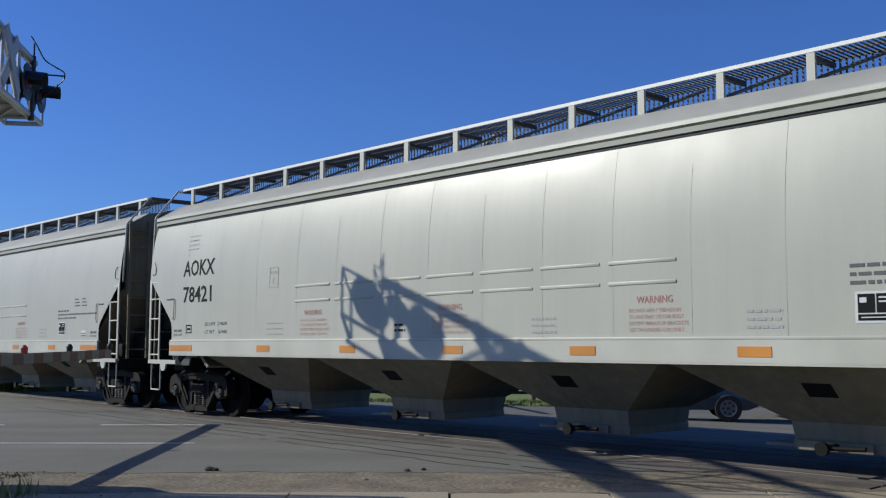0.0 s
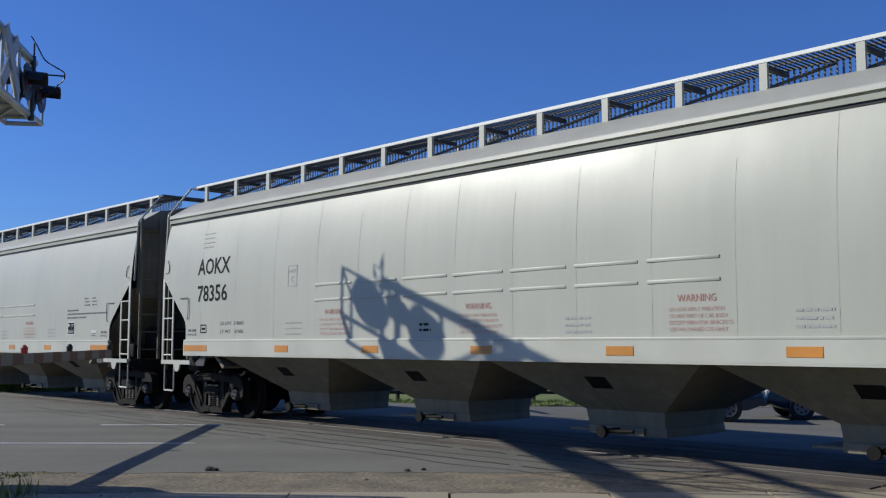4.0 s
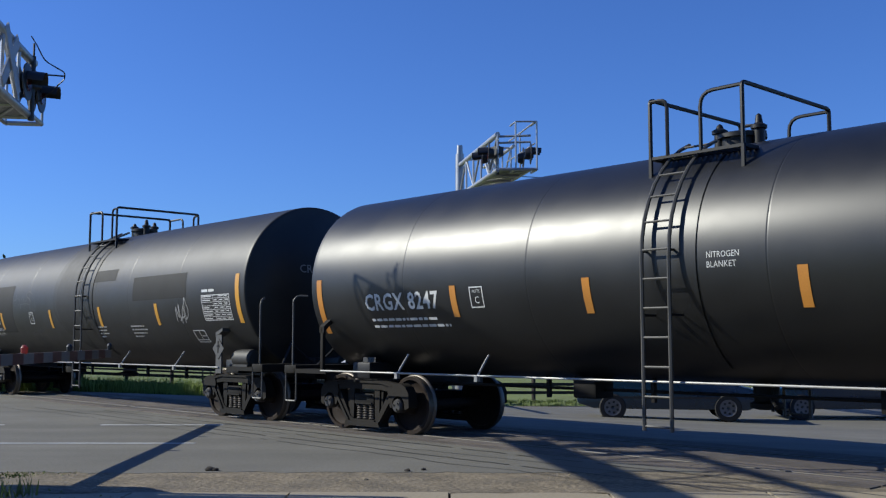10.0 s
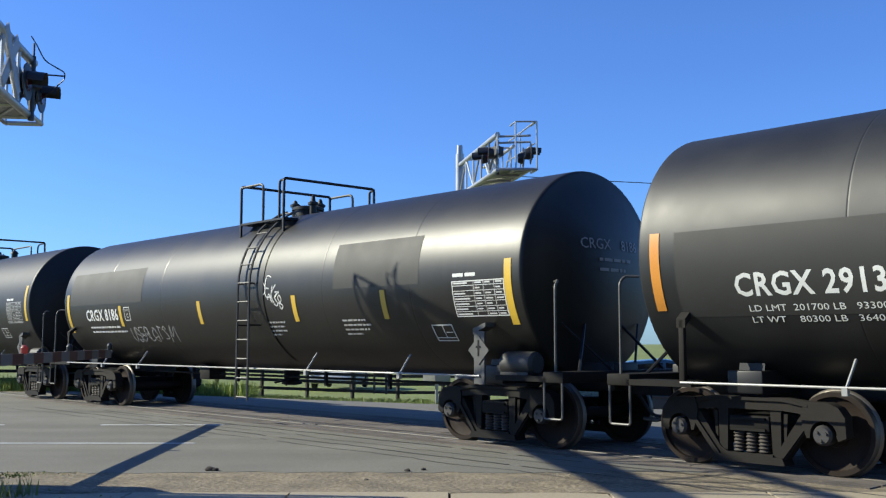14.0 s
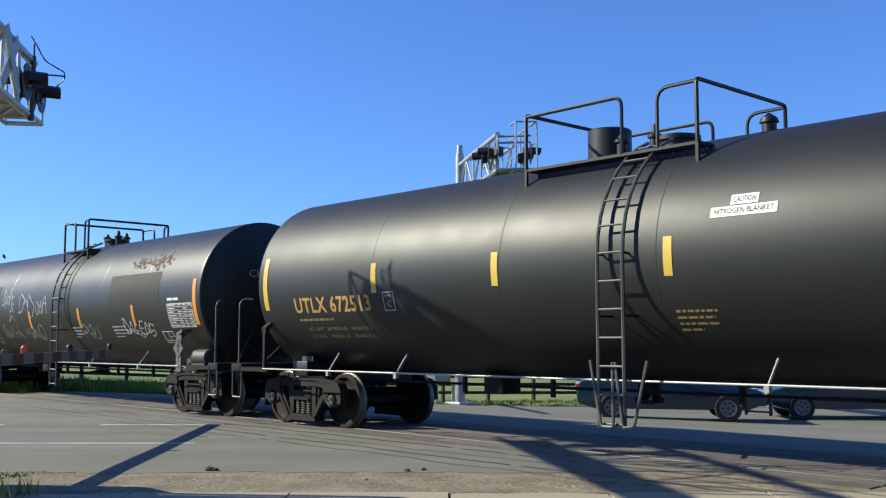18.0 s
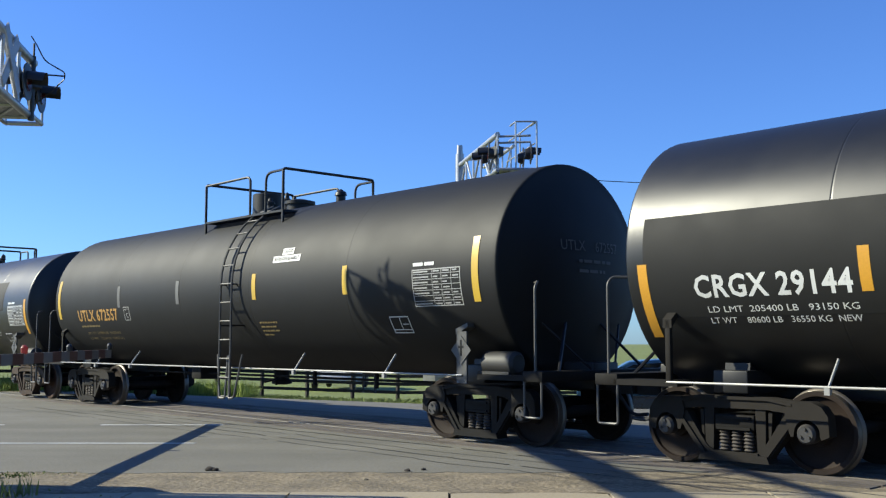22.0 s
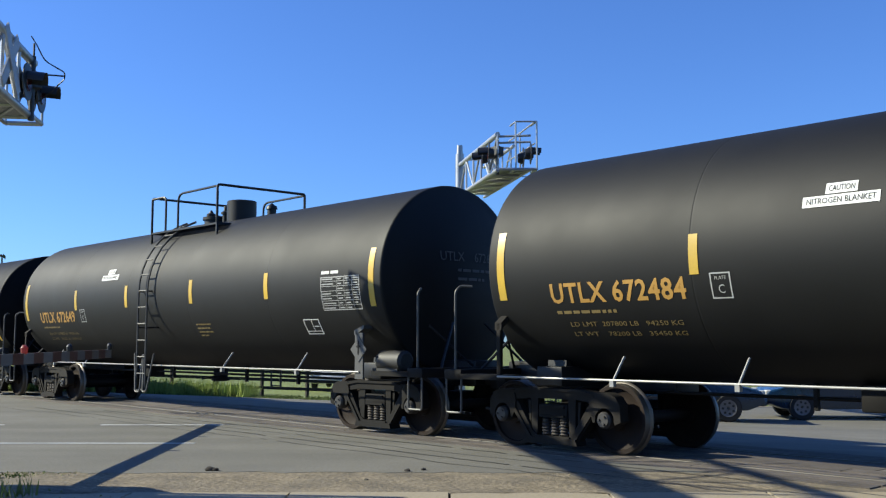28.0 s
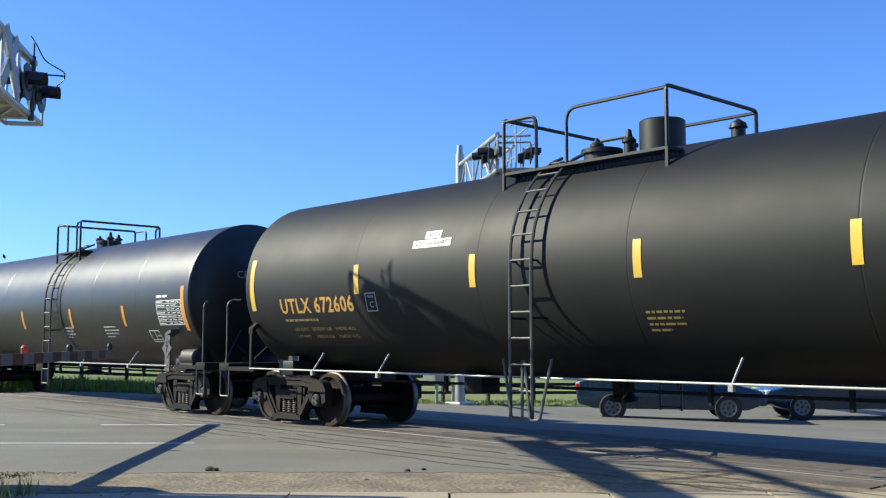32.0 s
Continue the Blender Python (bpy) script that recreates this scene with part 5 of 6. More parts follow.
def hopper_car(start, number, pipe=False):
    car = thing("hopper_car", pose(start, YC, 0), "pale grey covered hopper car with four bays", "hopper car", "train")
    part("body", cached("h_body", hopper_body_mesh), None, car, "pale grey curved steel side sheets")
    part("roof", cached("h_roof", hopper_roof_mesh), None, car)
    for e in (-1, 1):
        part("end_sheet", cached(("h_end", e), lambda: hopper_end_mesh(e)), None, car)
        truck(car, e * 7.94, start, M["frame_grey"] if e < 0 else M["steel"], "wheel_shaded")
        part("end_post", cached(("h_epost", e), lambda: hopper_end_post_mesh(e)), None, car, "dark end posts and brake gear")
        part("end_ladder", cached(("h_elad", e), lambda: end_ladder_mesh(e)), None, car)
        if e > 0:
            bm = bars_bm(6, 0.03, 0.09, [0.35, 0.6, 0.8, 0.7, 0.75, 0.6], 5)
            for v in bm.verts:
                v.co = Vector((HL - 0.052, 0.35 + v.co.x, 3.05 + v.co.y))
            tagged(part("end_writing", bm, M["steel"], car), kind="stuff")
        tagged(part("end_walkway", cached(("h_endwalk", e), lambda: end_walkway_mesh(e)), None, car, "grating walkway across the roof end"), kind="stuff")
        cp = part("coupler", cached("coupler", coupler_mesh), None, car)
        cp.matrix_basis = pose(e * 8.93, 0, 0, 0, 0, 0 if e > 0 else 180)
        hs = part("air_hose", cached("hose", hose_mesh), None, car)
        hs.matrix_basis = pose(e * 8.9, e * 0.3, 0, 0, 0, 0 if e > 0 else 180)

        def draft():
            bm = empty_bm()
            box(bm, e * 7.7 - 1.2, e * 7.7 + 1.2, -0.3, 0.3, 0.8, 1.12, 0.02)
            box(bm, e * 7.94 - 0.2, e * 7.94 + 0.2, -1.5, 1.5, 0.9, 1.15, 0.02)
            box(bm, e * 8.92 - 0.06, e * 8.92 + 0.06, -1.55, 1.55, 0.92, 1.1, 0.01)
            return mesh_of(bm, M["steel"])
        part("draft_sill", cached(("h_draft", e), draft), None, car, "dark steel draft sill")

        def fittings():
            bm = empty_bm()
            lathe(bm, [(-0.35, 0.03), (-0.33, 0.17), (0.33, 0.17), (0.35, 0.03)], "Y", 16, (e * 8.4, -0.55, 1.32))
            return mesh_of(bm, M["frame_grey"])
        part("air_reservoir", cached(("h_gear", e), fittings), None, car)

        def valve_body():
            bm = empty_bm()
            box(bm, e * 8.45 - 0.14, e * 8.45 + 0.14, -1.3, -1.05, 1.13, 1.42, 0.03)
            rod(bm, (e * 8.45, -1.2, 1.4), (e * 8.2, -1.2, 1.62), 0.03)
            return mesh_of(bm, M["frame_grey"])
        part("brake_valve", cached(("h_valve", e), valve_body), None, car)
        for s in (-1, 1):
            part("ladder", cached(("h_lad", s, e), lambda: hopper_ladder_mesh(s, e)), None, car)
            part("corner_plate", cached(("h_cor", s, e), lambda: hopper_corner_mesh(s, e)), None, car)
            part("end_handrail", cached(("h_endrail", s, e), lambda: end_rail_mesh(s, e)), None, car)
            for up in (False, True):
                part("grab_iron", cached(("h_grab", s, e, up), lambda: grab_iron_mesh(s, e, up)), None, car)
            part("jack_pad", cached(("h_jack", s, e), lambda: jack_pad_mesh(s, e)), None, car)
            part("stirrup_step", cached(("h_stir", s, e), lambda: hopper_stirrup_mesh(s, e)), None, car)
    for s in (-1, 1):
        part("side_sill", cached(("h_sill", s), lambda: hopper_sill_mesh(s)), None, car)
        rb = part("running_board", cached(("h_rb", s), lambda: running_board_mesh(s)), None, car, "dark grating walkway")
        part("edge", cached(("h_rbe", s), lambda: board_edge_mesh(s)), None, rb)
        for k in range(16):
            p = part("post", cached(("h_post", s), lambda: board_post_mesh(s)), None, rb)
            p.location = (-8.55 + k * 1.14, 0, 0)
            if k < 15:
                p = part("brace", cached(("h_brace", s), lambda: board_brace_mesh(s)), None, rb)
                p.location = (-8.55 + k * 1.14, 0, 0)
    part("hatch", cached("h_hatch", hatch_mesh), None, car)

    # black strip drawn in for the shadow line below the eave
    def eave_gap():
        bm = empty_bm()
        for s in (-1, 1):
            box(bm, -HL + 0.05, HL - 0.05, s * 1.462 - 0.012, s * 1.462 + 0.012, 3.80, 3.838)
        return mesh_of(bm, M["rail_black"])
    part("eave_seal", cached("h_eave", eave_gap), None, car, "dark strip for the shadow line under the roof edge")
    for x in (-5.25, -1.75, 1.75, 5.25):
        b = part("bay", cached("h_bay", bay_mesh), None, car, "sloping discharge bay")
        b.location = (x, 0, 0)
        g = part("outlet_gate", cached("h_gate", gate_mesh), None, b)
        part("gate_plate", cached("h_gplate", gate_plate_mesh), None, b, "dusty plate on the outlet gate")
        part("gate_drive", cached("h_drive", gate_drive_mesh), None, b)
        bm = bars_bm(1, 0.2, 0.05, [0.4], 1)
        for v in bm.verts:
            v.co = Vector((v.co.x - 0.2, -1.165 - (v.co.y - 0.1) * 0.95, 0.93 + (v.co.y - 0.1) * 0.76))
        part("stencil", bm, M["black_letter"], b)
    # writing and markings on the near side
    def put(name, bm, x, z, mat, label="", proud=0.004):
        on_side(bm, x, z, hopper_side_y, proud)
        tagged(part(name, bm, mat, car, label), kind="stuff" if name in SMALL else "")
    ahead = 0.17 if number == "78219" else 0.0
    put("reporting_mark", text_bm("AOKX", 0.30, 1.17, bold=0.006), -7.64 + ahead, 2.73, M["black_letter"], "stencilled letters AOKX")
    put("car_number", text_bm(number, 0.30, 1.10, bold=0.006), -7.64 + ahead, 2.22, M["black_letter"], "stencilled number " + number)
    put("small_writing", bars_bm(4, 0.022, 0.065, [0.42, 0.4, 0.42, 0.4], 1), -7.55, 3.5, M["grey_letter"], "faint rows of small writing")
    put("weight_writing", text_bm("LD LMT  218600", 0.065, 0.8), -6.77 + ahead, 1.76, M["ink_grey"])
    put("weight_writing", text_bm("LT WT    67400", 0.065, 0.8), -6.77 + ahead, 1.61, M["ink_grey"])
    put("outlined_box", rect_bm((0, 0, 0.22, 0.02), (0, 0.14, 0.22, 0.16), (0, 0.02, 0.02, 0.14), (0.2, 0.02, 0.22, 0.14), (0.05, 0.06, 0.17, 0.1)), -7.49, 1.62, M["black_letter"])
    put("outlined_box", rect_bm((0, 0, 0.27, 0.015), (0, 0.345, 0.27, 0.36), (0, 0.015, 0.015, 0.345), (0.255, 0.015, 0.27, 0.345)), -4.58, 2.38, M["grey_letter"])
    put("stencilled_words", text_bm("PLATE", 0.05, 0.19), -4.54, 2.62, M["grey_letter"])
    put("stencilled_words", text_bm("C", 0.11, 0.1), -4.49, 2.45, M["grey_letter"])
    put("small_writing", bars_bm(3, 0.018, 0.075, [0.5, 0.5, 0.5], 3), -4.65, 1.76, M["grey_letter"])
    for x in (-3.6, -0.32, 3.14):
        put("warning_heading", text_bm("WARNING", 0.085, 0.5), x + 0.08, 1.89, M["red_letter"], "red word WARNING")
        for k, line in enumerate(("DO NOT APPLY VIBRATION", "TO ANY PART OF CAR BODY", "EXCEPT VIBRATOR BRACKETS", "USE ON LOADED CAR ONLY")):
            put("warning_line", text_bm(line, 0.045, (0.72, 0.76, 0.82, 0.76)[k]), x - 0.04, 1.785 - k * 0.075, M["red_small"], "faded red line of warning writing")
    put("small_writing", bars_bm(2, 0.035, 0.045, [0.2, 0.25], 8), -1.2, 1.68, M["black_letter"])
    put("small_writing", bars_bm(3, 0.03, 0.055, [0.42, 0.4, 0.42], 8), 1.55, 1.72, M["grey_letter"])
    put("small_writing", bars_bm(3, 0.03, 0.055, [0.42, 0.4, 0.42], 9), 4.65, 1.75, M["grey_letter"])
    for k, w in enumerate((0.62, 2.15, 1.05)):
        put("stencilled_line", bars_bm(1, 0.036, 0.1, [w], 20 + k), 5.8, 2.17 - k * 0.085, M["ink_grey"])
    for k, w in enumerate((0.2, 0.27, 0.3)):
        put("stencilled_line", bars_bm(1, 0.028, 0.1, [w], 30 + k), 6.75, 2.43 - k * 0.075, M["ink_grey"])
        put("stencilled_line", bars_bm(1, 0.028, 0.1, [w - 0.05], 40 + k), 7.17, 2.43 - k * 0.075, M["ink_grey"])
    put("stencilled_words", text_bm("COMP SHOES", 0.045, 0.36), 7.6, 1.57, M["ink_grey"])
    put("stencilled_words", text_bm("COMP SHOES", 0.045, 0.36), -8.0, 1.57, M["ink_grey"])
    put("small_writing", bars_bm(1, 0.045, 0.05, [0.32], 12), 7.64, 1.65, M["ink_grey"])
    put("small_writing", bars_bm(1, 0.045, 0.05, [0.32], 12), -7.96, 1.65, M["ink_grey"])
    put("label", rect_bm((0, 0, 0.24, 0.1)), 7.15, 1.62, M["white"], "small white label")
    put("small_writing", bars_bm(2, 0.02, 0.025, [0.2, 0.2], 14), 7.17, 1.64, M["ink_grey"], "", 0.008)
    put("plate_border", rect_bm((0, 0, 0.40, 0.31)), 5.84, 1.62, M["white"])
    put("plate", rect_bm((0.03, 0.10, 0.20, 0.285), (0.215, 0.10, 0.37, 0.285), (0.03, 0.025, 0.37, 0.085)), 5.84, 1.62, M["black_letter"], "black data plate", 0.008)
    put("plate_writing", rect_bm((0.05, 0.20, 0.12, 0.25), (0.24, 0.20, 0.32, 0.215), (0.24, 0.24, 0.34, 0.255), (0.06, 0.05, 0.34, 0.06)), 5.84, 1.62, M["white"], "", 0.011)
    shift = 0.8 if number == "78375" else 0.0
    for x, w in ((-7.62, 0.86), (-4.7 + shift, 0.40), (-2.3 + shift, 0.40), (0.1 + shift, 0.40), (2.42 + shift, 0.40), (4.75 + shift, 0.40), (7.62, 0.86)):
        bm = empty_bm()
        box(bm, x - w / 2, x + w / 2, -1.656, -1.65, 1.28, 1.39)
        part("reflector", bm, M["orange"], car, "orange reflective strip")
    for z in (2.13, 2.38):
        for k in range(7):
            def rib():
                bm = empty_bm()
                box(bm, -0.485, 0.485, -0.008, 0.008, -0.021, 0.021, 0.0075)
                return mesh_of(bm, M["hopper"])
            r = part("rib", cached("h_rib", rib), None, car)
            r.location = (-3.31 + k * 1.1, hopper_side_y(z, -3.31 + k * 1.1), z)
    for x, tall in [(x, 10 if k % 3 == 1 else 12) for k, x in enumerate(HSEAMS[1:-1])]:
        bm = rect_bm(*[(-0.003, q * 0.2, 0.003, q * 0.2 + 0.2) for q in range(tall)])
        put("weld_seam", bm, x, 1.46, M["seam"], "", 0.002)
    if pipe:
        bm = empty_bm()
        rod(bm, (-7.1, -1.675, 1.18), (7.1, -1.675, 1.18), 0.017)
        for x in (-5.4, -2.1, 0.6, 2.8, 4.7):
            box(bm, x - 0.03, x + 0.03, -1.69, -1.652, 1.16, 1.25)
        part("pipe", bm, M["hopper_trim"], car, "pale pipe below the sill")
    return car


# ---- the train ----
def run(t):
    """Metres that the train has gone by t seconds."""
    return 9.797 * t + 0.02191 * t * t


CARS = []


def add(car, start):
    CARS.append((car, start))


# places of the couplings at the start, from the head of the train backwards
COUPLINGS = [-0.70, -20.19, -39.68, -59.16, -78.7, -98.3, -115.05, -132.44, -149.64, -166.59, -183.3, -200.07, -217.06, -234.76, -251.54, -268.53, -285.5, -302.46, -319.2, -336.17, -353.05, -370.0, -387.0]

for k, number in enumerate(("78421", "78375", "78356", "78348", "78219")):
    mid = (COUPLINGS[k] + COUPLINGS[k + 1]) / 2
    add(hopper_car(mid, number, pipe=(number == "78219")), mid)

CRG = dict(size=(1.485, 2.405), line="white", tape="orange", dome=False, platform=(-0.88, 0.4), ladder=-0.46, stripes=(-1.25, 1.75, 4.55), stripe_z=1.8, mark_x=-6.05, mark_w=1.7)
UTL = dict(size=(1.54, 2.466), line="yellow", tape="yellow", dome=True, platform=(-1.24, 1.52), ladder=-0.38, stripes=(-1.4, 1.4, 4.07), stripe_z=2.2, mark_x=-6.2, mark_w=2.05, paint="black_dull",
           light_rail=True, stickers=((-2.7, 2.82),), label="dull black tank car with orange-yellow lettering", rail_height=0.66, half=7.23, table=(5.71, 1.96, 1.03, 0.55), outline=(5.03, 1.58), end_stripe=(7.03, 2.0))
BIG = dict(CRG, size=(1.56, 2.47), half=7.62, paint="black_dusty", platform=(-0.2, 1.25), ladder=0.72, box_x=-2.62, table=(6.1, 1.86, 1.02, 0.5), outline=(5.45, 1.45), end_stripe=(7.4, 1.8))
TANKS = [
    dict(CRG, mark="CRGX 8247", long_note=True, stripes=(-1.6, 1.3, 4.2), stripe_gap=0.32, box_x=-3.69, paint="black_gloss", words=(("NITROGEN", 0.15, 2.38, 0.07, 0.42, "white"), ("BLANKET", 0.15, 2.27, 0.07, 0.38, "white")), label="glossy black tank car with white lettering",
         table=(6.13, 1.95, 1.04, 0.54), outline=(5.4, 1.59), end_stripe=(7.23, 1.59), scrawl=(("NIS", 3.45, 1.62, 0.5, 0.13, "white_faint", 0.014), ("DOA", 4.6, 1.58, 0.6, 0.15, "white_faint", 0.014))),
    dict(BIG, mark="CRGX 29167", tape="amber", mark_x=-6.56, mark_w=1.86, weights=("LD LMT  199400 LB   90300 KG", "LT WT    80300 LB   36400 KG  NEW"), stripes=(-1.29, 1.49, 4.21), notes=(1.14, 2.87), label="dusty black tank car with repainted patches and dark stains",
         patches=((-7.15, 1.72, -3.7, 1.25, "repaint"), (3.21, 2.32, 5.5, 0.5, "repaint"), (1.17, 2.8, 2.3, 0.27, "repaint")), spill=(-0.75, 0.5, 1.3, 4.3), scrawl=(("MAD", 5.03, 1.87, 0.5, 0.3, "white_dim", 0.022), ("hASI", -3.6, 2.35, 1.6, 0.3, "white_faint", 0.014), ("mADN", -2.7, 1.62, 0.8, 0.16, "white_faint", 0.014))),
    dict(BIG, mark="CRGX 29139", mark_x=-6.42, mark_w=1.86, weights=("LD LMT  201700 LB   93300 KG", "LT WT    80300 LB   36400 KG"), stripes=(-1.26, 1.74, 4.53), notes=(1.09, 3.44), label="dusty black tank car with chalked graffiti",
         patches=((-7.15, 1.72, -3.9, 1.0, "repaint_grey"), (3.32, 2.38, 5.5, 0.4, "repaint_grey")), spill=(-0.2, 0.5, 1.5, 4.3),
         words=(("CAUTION", 1.6, 3.0, 0.085, 0.45, "yellow_letter"), ("NITROGEN BLANKET", 1.33, 2.86, 0.085, 1.0, "yellow_letter")),
         scrawl=(("STUD", 2.18, 1.62, 1.4, 0.33, "chalk", 0.026), ("HORSE", 2.66, 1.24, 1.6, 0.24, "chalk", 0.02), ("hass", 4.28, 1.47, 0.7, 0.24, "chalk", 0.02), ("m", 5.12, 1.5, 0.36, 0.24, "chalk", 0.02), ("aAsD", -4.06, 1.48, 0.7, 0.2, "chalk", 0.026))),
    dict(CRG, mark="CRGX 8186", patches=((-7.1, 2.3, -3.45, 0.75, "repaint_grey"), (3.3, 2.3, 5.4, 0.75, "repaint_grey")), platform=(-0.25, 1.2), ladder=0.76, paint="black_brown", label="weathered black tank car with white graffiti",
         mark_x=-6.26, mark_w=1.62, stripes=(-1.08, 2.15, 4.55), tape="yellow",
         scrawl=(("USERLOT", -4.25, 1.5, 1.35, 0.3, "white_dim", 0.024), ("SM", -2.85, 1.5, 0.5, 0.34, "white_dim", 0.024), ("SPEK", 1.0, 2.2, 0.6, 0.32, "white", 0.022), ("38", 1.55, 2.05, 0.27, 0.24, "white", 0.022))),
    dict(UTL, mark="UTLX 672498", paint="black_worn", ladder=0.65, dome_x=-0.6, stickers=((1.95, 2.82),)),
    dict(UTL, mark="UTLX 672513", paint="black_worn", ladder=0.65, dome_x=-0.6, stickers=((1.95, 2.82),)),
    dict(CRG, mark="CRGX 7667", rust=(4.25, 3.0), paint="black_brown", platform=(-0.14, 1.25), ladder=0.74, label="brown-weathered black tank car with rust and graffiti",
         mark_x=-6.28, mark_w=1.73, box_x=-4.24, stripes=(-1.25, 1.75, 4.54), table=(6.11, 1.75, 1.02, 0.5), outline=(5.6, 1.44), end_stripe=(7.23, 1.79),
         patches=((-6.95, 2.29, -3.42, 0.68, "repaint"), (3.43, 2.26, 5.77, 0.66, "repaint")),
         scrawl=(("DAUhE", -3.12, 2.38, 0.9, 0.4, "white_dim", 0.022), ("T", -2.8, 1.95, 0.35, 0.38, "white_dim", 0.02), ("D", -1.9, 2.22, 0.4, 0.48, "white_dim", 0.024), ("D", -1.3, 2.14, 0.42, 0.55, "white_dim", 0.024), ("aNA", -0.8, 2.2, 0.7, 0.4, "white_dim", 0.022),
                 ("SaIIsIh", -3.3, 1.6, 1.3, 0.3, "white_dim", 0.018), ("MAND", -1.8, 1.55, 1.2, 0.3, "white_dim", 0.018), ("PasSEOU", -6.2, 1.48, 2.5, 0.26, "white_dim", 0.02), ("DALENS", 4.0, 1.62, 1.35, 0.3, "white", 0.02), ("POU", 1.8, 1.55, 0.8, 0.3, "white_dim", 0.018))),
    dict(BIG, mark="CRGX 29144", tape="amber", end_stripe=(7.4, 1.5), stripe_z=1.94, mark_x=-6.75, mark_w=1.85, box_x=-4.45, paint="black_gloss", weights=("LD LMT  205400 LB   93150 KG", "LT WT    80600 LB   36550 KG  NEW"), notes=(0.81, 2.76), stripes=(-2.66, 1.02, 3.97), ladder=-0.62, platform=(-1.05, 0.28), label="black tank car with repainted patches and white lettering",
         table=(5.93, 1.9, 1.02, 0.5), outline=(5.2, 1.45), patches=((-7.4, 1.72, -4.05, 1.2, "repaint"), (2.81, 2.23, 5.02, 0.68, "repaint"))),
    dict(UTL, mark="UTLX 672557", size=(1.57, 2.466), half=7.4, bleached=0, ladder=0.65, dome_x=-0.6, stickers=((1.95, 2.82),)),
    dict(CRG, mark="CRGX 8548", tape="amber", notes=(2.95, 4.5), stripes=(-1.25, 2.0, 4.3), platform=(-0.1, 1.25), ladder=0.8, paint="black_gloss", label="black tank car with white graffiti and patches", frames=("rust", "rust"), table=(6.05, 1.9, 1.04, 0.52),
         mark_x=-6.1, mark_w=1.8, patches=((-6.92, 2.05, -3.0, 0.82, "repaint"), (3.2, 2.3, 5.7, 0.8, "repaint")), swollen=True, graffiti=((12, -4.05, 1.42, 1.75, 0.6, "white", 5),)),
    dict(UTL, mark="GATX 208915", ladder=0.65, dome_x=-0.6, platform=(-0.8, 1.55), paint="grey_tank", label="grey tank car with dark weld seams and faded lettering", half=7.52, line="grey", tape="orange", mark_x=-6.44, mark_w=2.0, stripes=(-1.17, 1.39, 4.0), stickers=(),
         seams=(-6.6, -5.44, -4.18, -3.15, -2.03, -0.89, 1.77, 2.93, 4.08, 5.26, 6.44), table=(6.07, 2.03, 1.05, 0.5), outline=(5.19, 1.46), end_stripe=(7.33, 1.9), notes=(-2.0, 3.4)),
    dict(UTL, mark="UTLX 672484"),
    dict(UTL, mark="UTLX 672649"),
    dict(CRG, mark="TILX 250675", half=7.55, swollen=True, weights=("LD LMT  188300 LB   85400 KG", "LT WT    74700 LB   33900 KG"), size=(1.485, 2.405), mark_x=-6.3, mark_w=1.9, stripe_z=1.93, stripes=(-2.12, 1.4, 4.07), paint="black_new", tape="yellow", dome=True, dome_x=0.15, platform=(-1.07, 0.5), ladder=-0.75, label="fresh black tank car with white lettering and graffiti", light_rail=False,
         table=(6.04, 2.03, 1.02, 0.51), outline=(5.71, 1.54), end_stripe=(7.21, 1.5), box_x=-4.06,
         words=(("CAUTION", -2.1, 3.2, 0.08, 0.5, "yellow_letter"), ("NITROGEN BLANKET", -2.4, 3.07, 0.08, 1.15, "yellow_letter")), graffiti=((14, -4.2, 1.28, 3.6, 0.72, "white_dim", 7),)),
    dict(UTL, mark="UTLX 672606"),
    dict(CRG, mark="CRGX 8219", platform=(-0.14, 1.25), ladder=0.74, paint="black_gloss", label="glossy black tank car with white lettering"),
    dict(CRG, mark="CRGX 8225", paint="black_dusty", label="dusty black tank car with white lettering"),
]
for k, spec in enumerate(TANKS):
    mid = (COUPLINGS[k + 5] + COUPLINGS[k + 6]) / 2
    add(tank_car(mid, spec), mid)


# ---- crossing signals ----
def flasher(parent, p, face, name="flasher"):
    """A round-backed crossing lamp; face: the way it looks, level."""
    face = Vector((face[0], face[1], 0)).normalized()
    turn = math.degrees(math.atan2(face.y, face.x))
    bm = empty_bm()
    lathe(bm, [(0.0, 0.02), (0.0, 0.29), (0.012, 0.295), (0.02, 0.29), (0.02, 0.12)], "X", 24)
    lathe(bm, [(-0.14, 0.02), (-0.14, 0.12), (-0.02, 0.16), (0.03, 0.16), (0.03, 0.02)], "X", 16)
    # hood
    n = 12
    a = [bm.verts.new((0.03, 0.17 * math.cos(math.pi * i / n), 0.17 * math.sin(math.pi * i / n))) for i in range(n + 1)]
    b = [bm.verts.new((0.30 - 0.05 * abs(i - n / 2) / n, 0.165 * math.cos(math.pi * i / n), 0.165 * math.sin(math.pi * i / n) - 0.02)) for i in range(n + 1)]
    for i in range(n):
        bm.faces.new((a[i], a[i + 1], b[i + 1], b[i]))
    ob = part(name, bm, M["signal_black"], parent, "black hooded crossing lamp")
    ob.matrix_basis = Matrix.Translation(p) @ pose(0, 0, 0, 0, 0, turn)
    bm = empty_bm()
    lathe(bm, [(0.032, 0.01), (0.04, 0.14), (0.032, 0.15)], "X", 16)
    part("lens", bm, M["lens_dark"], ob)


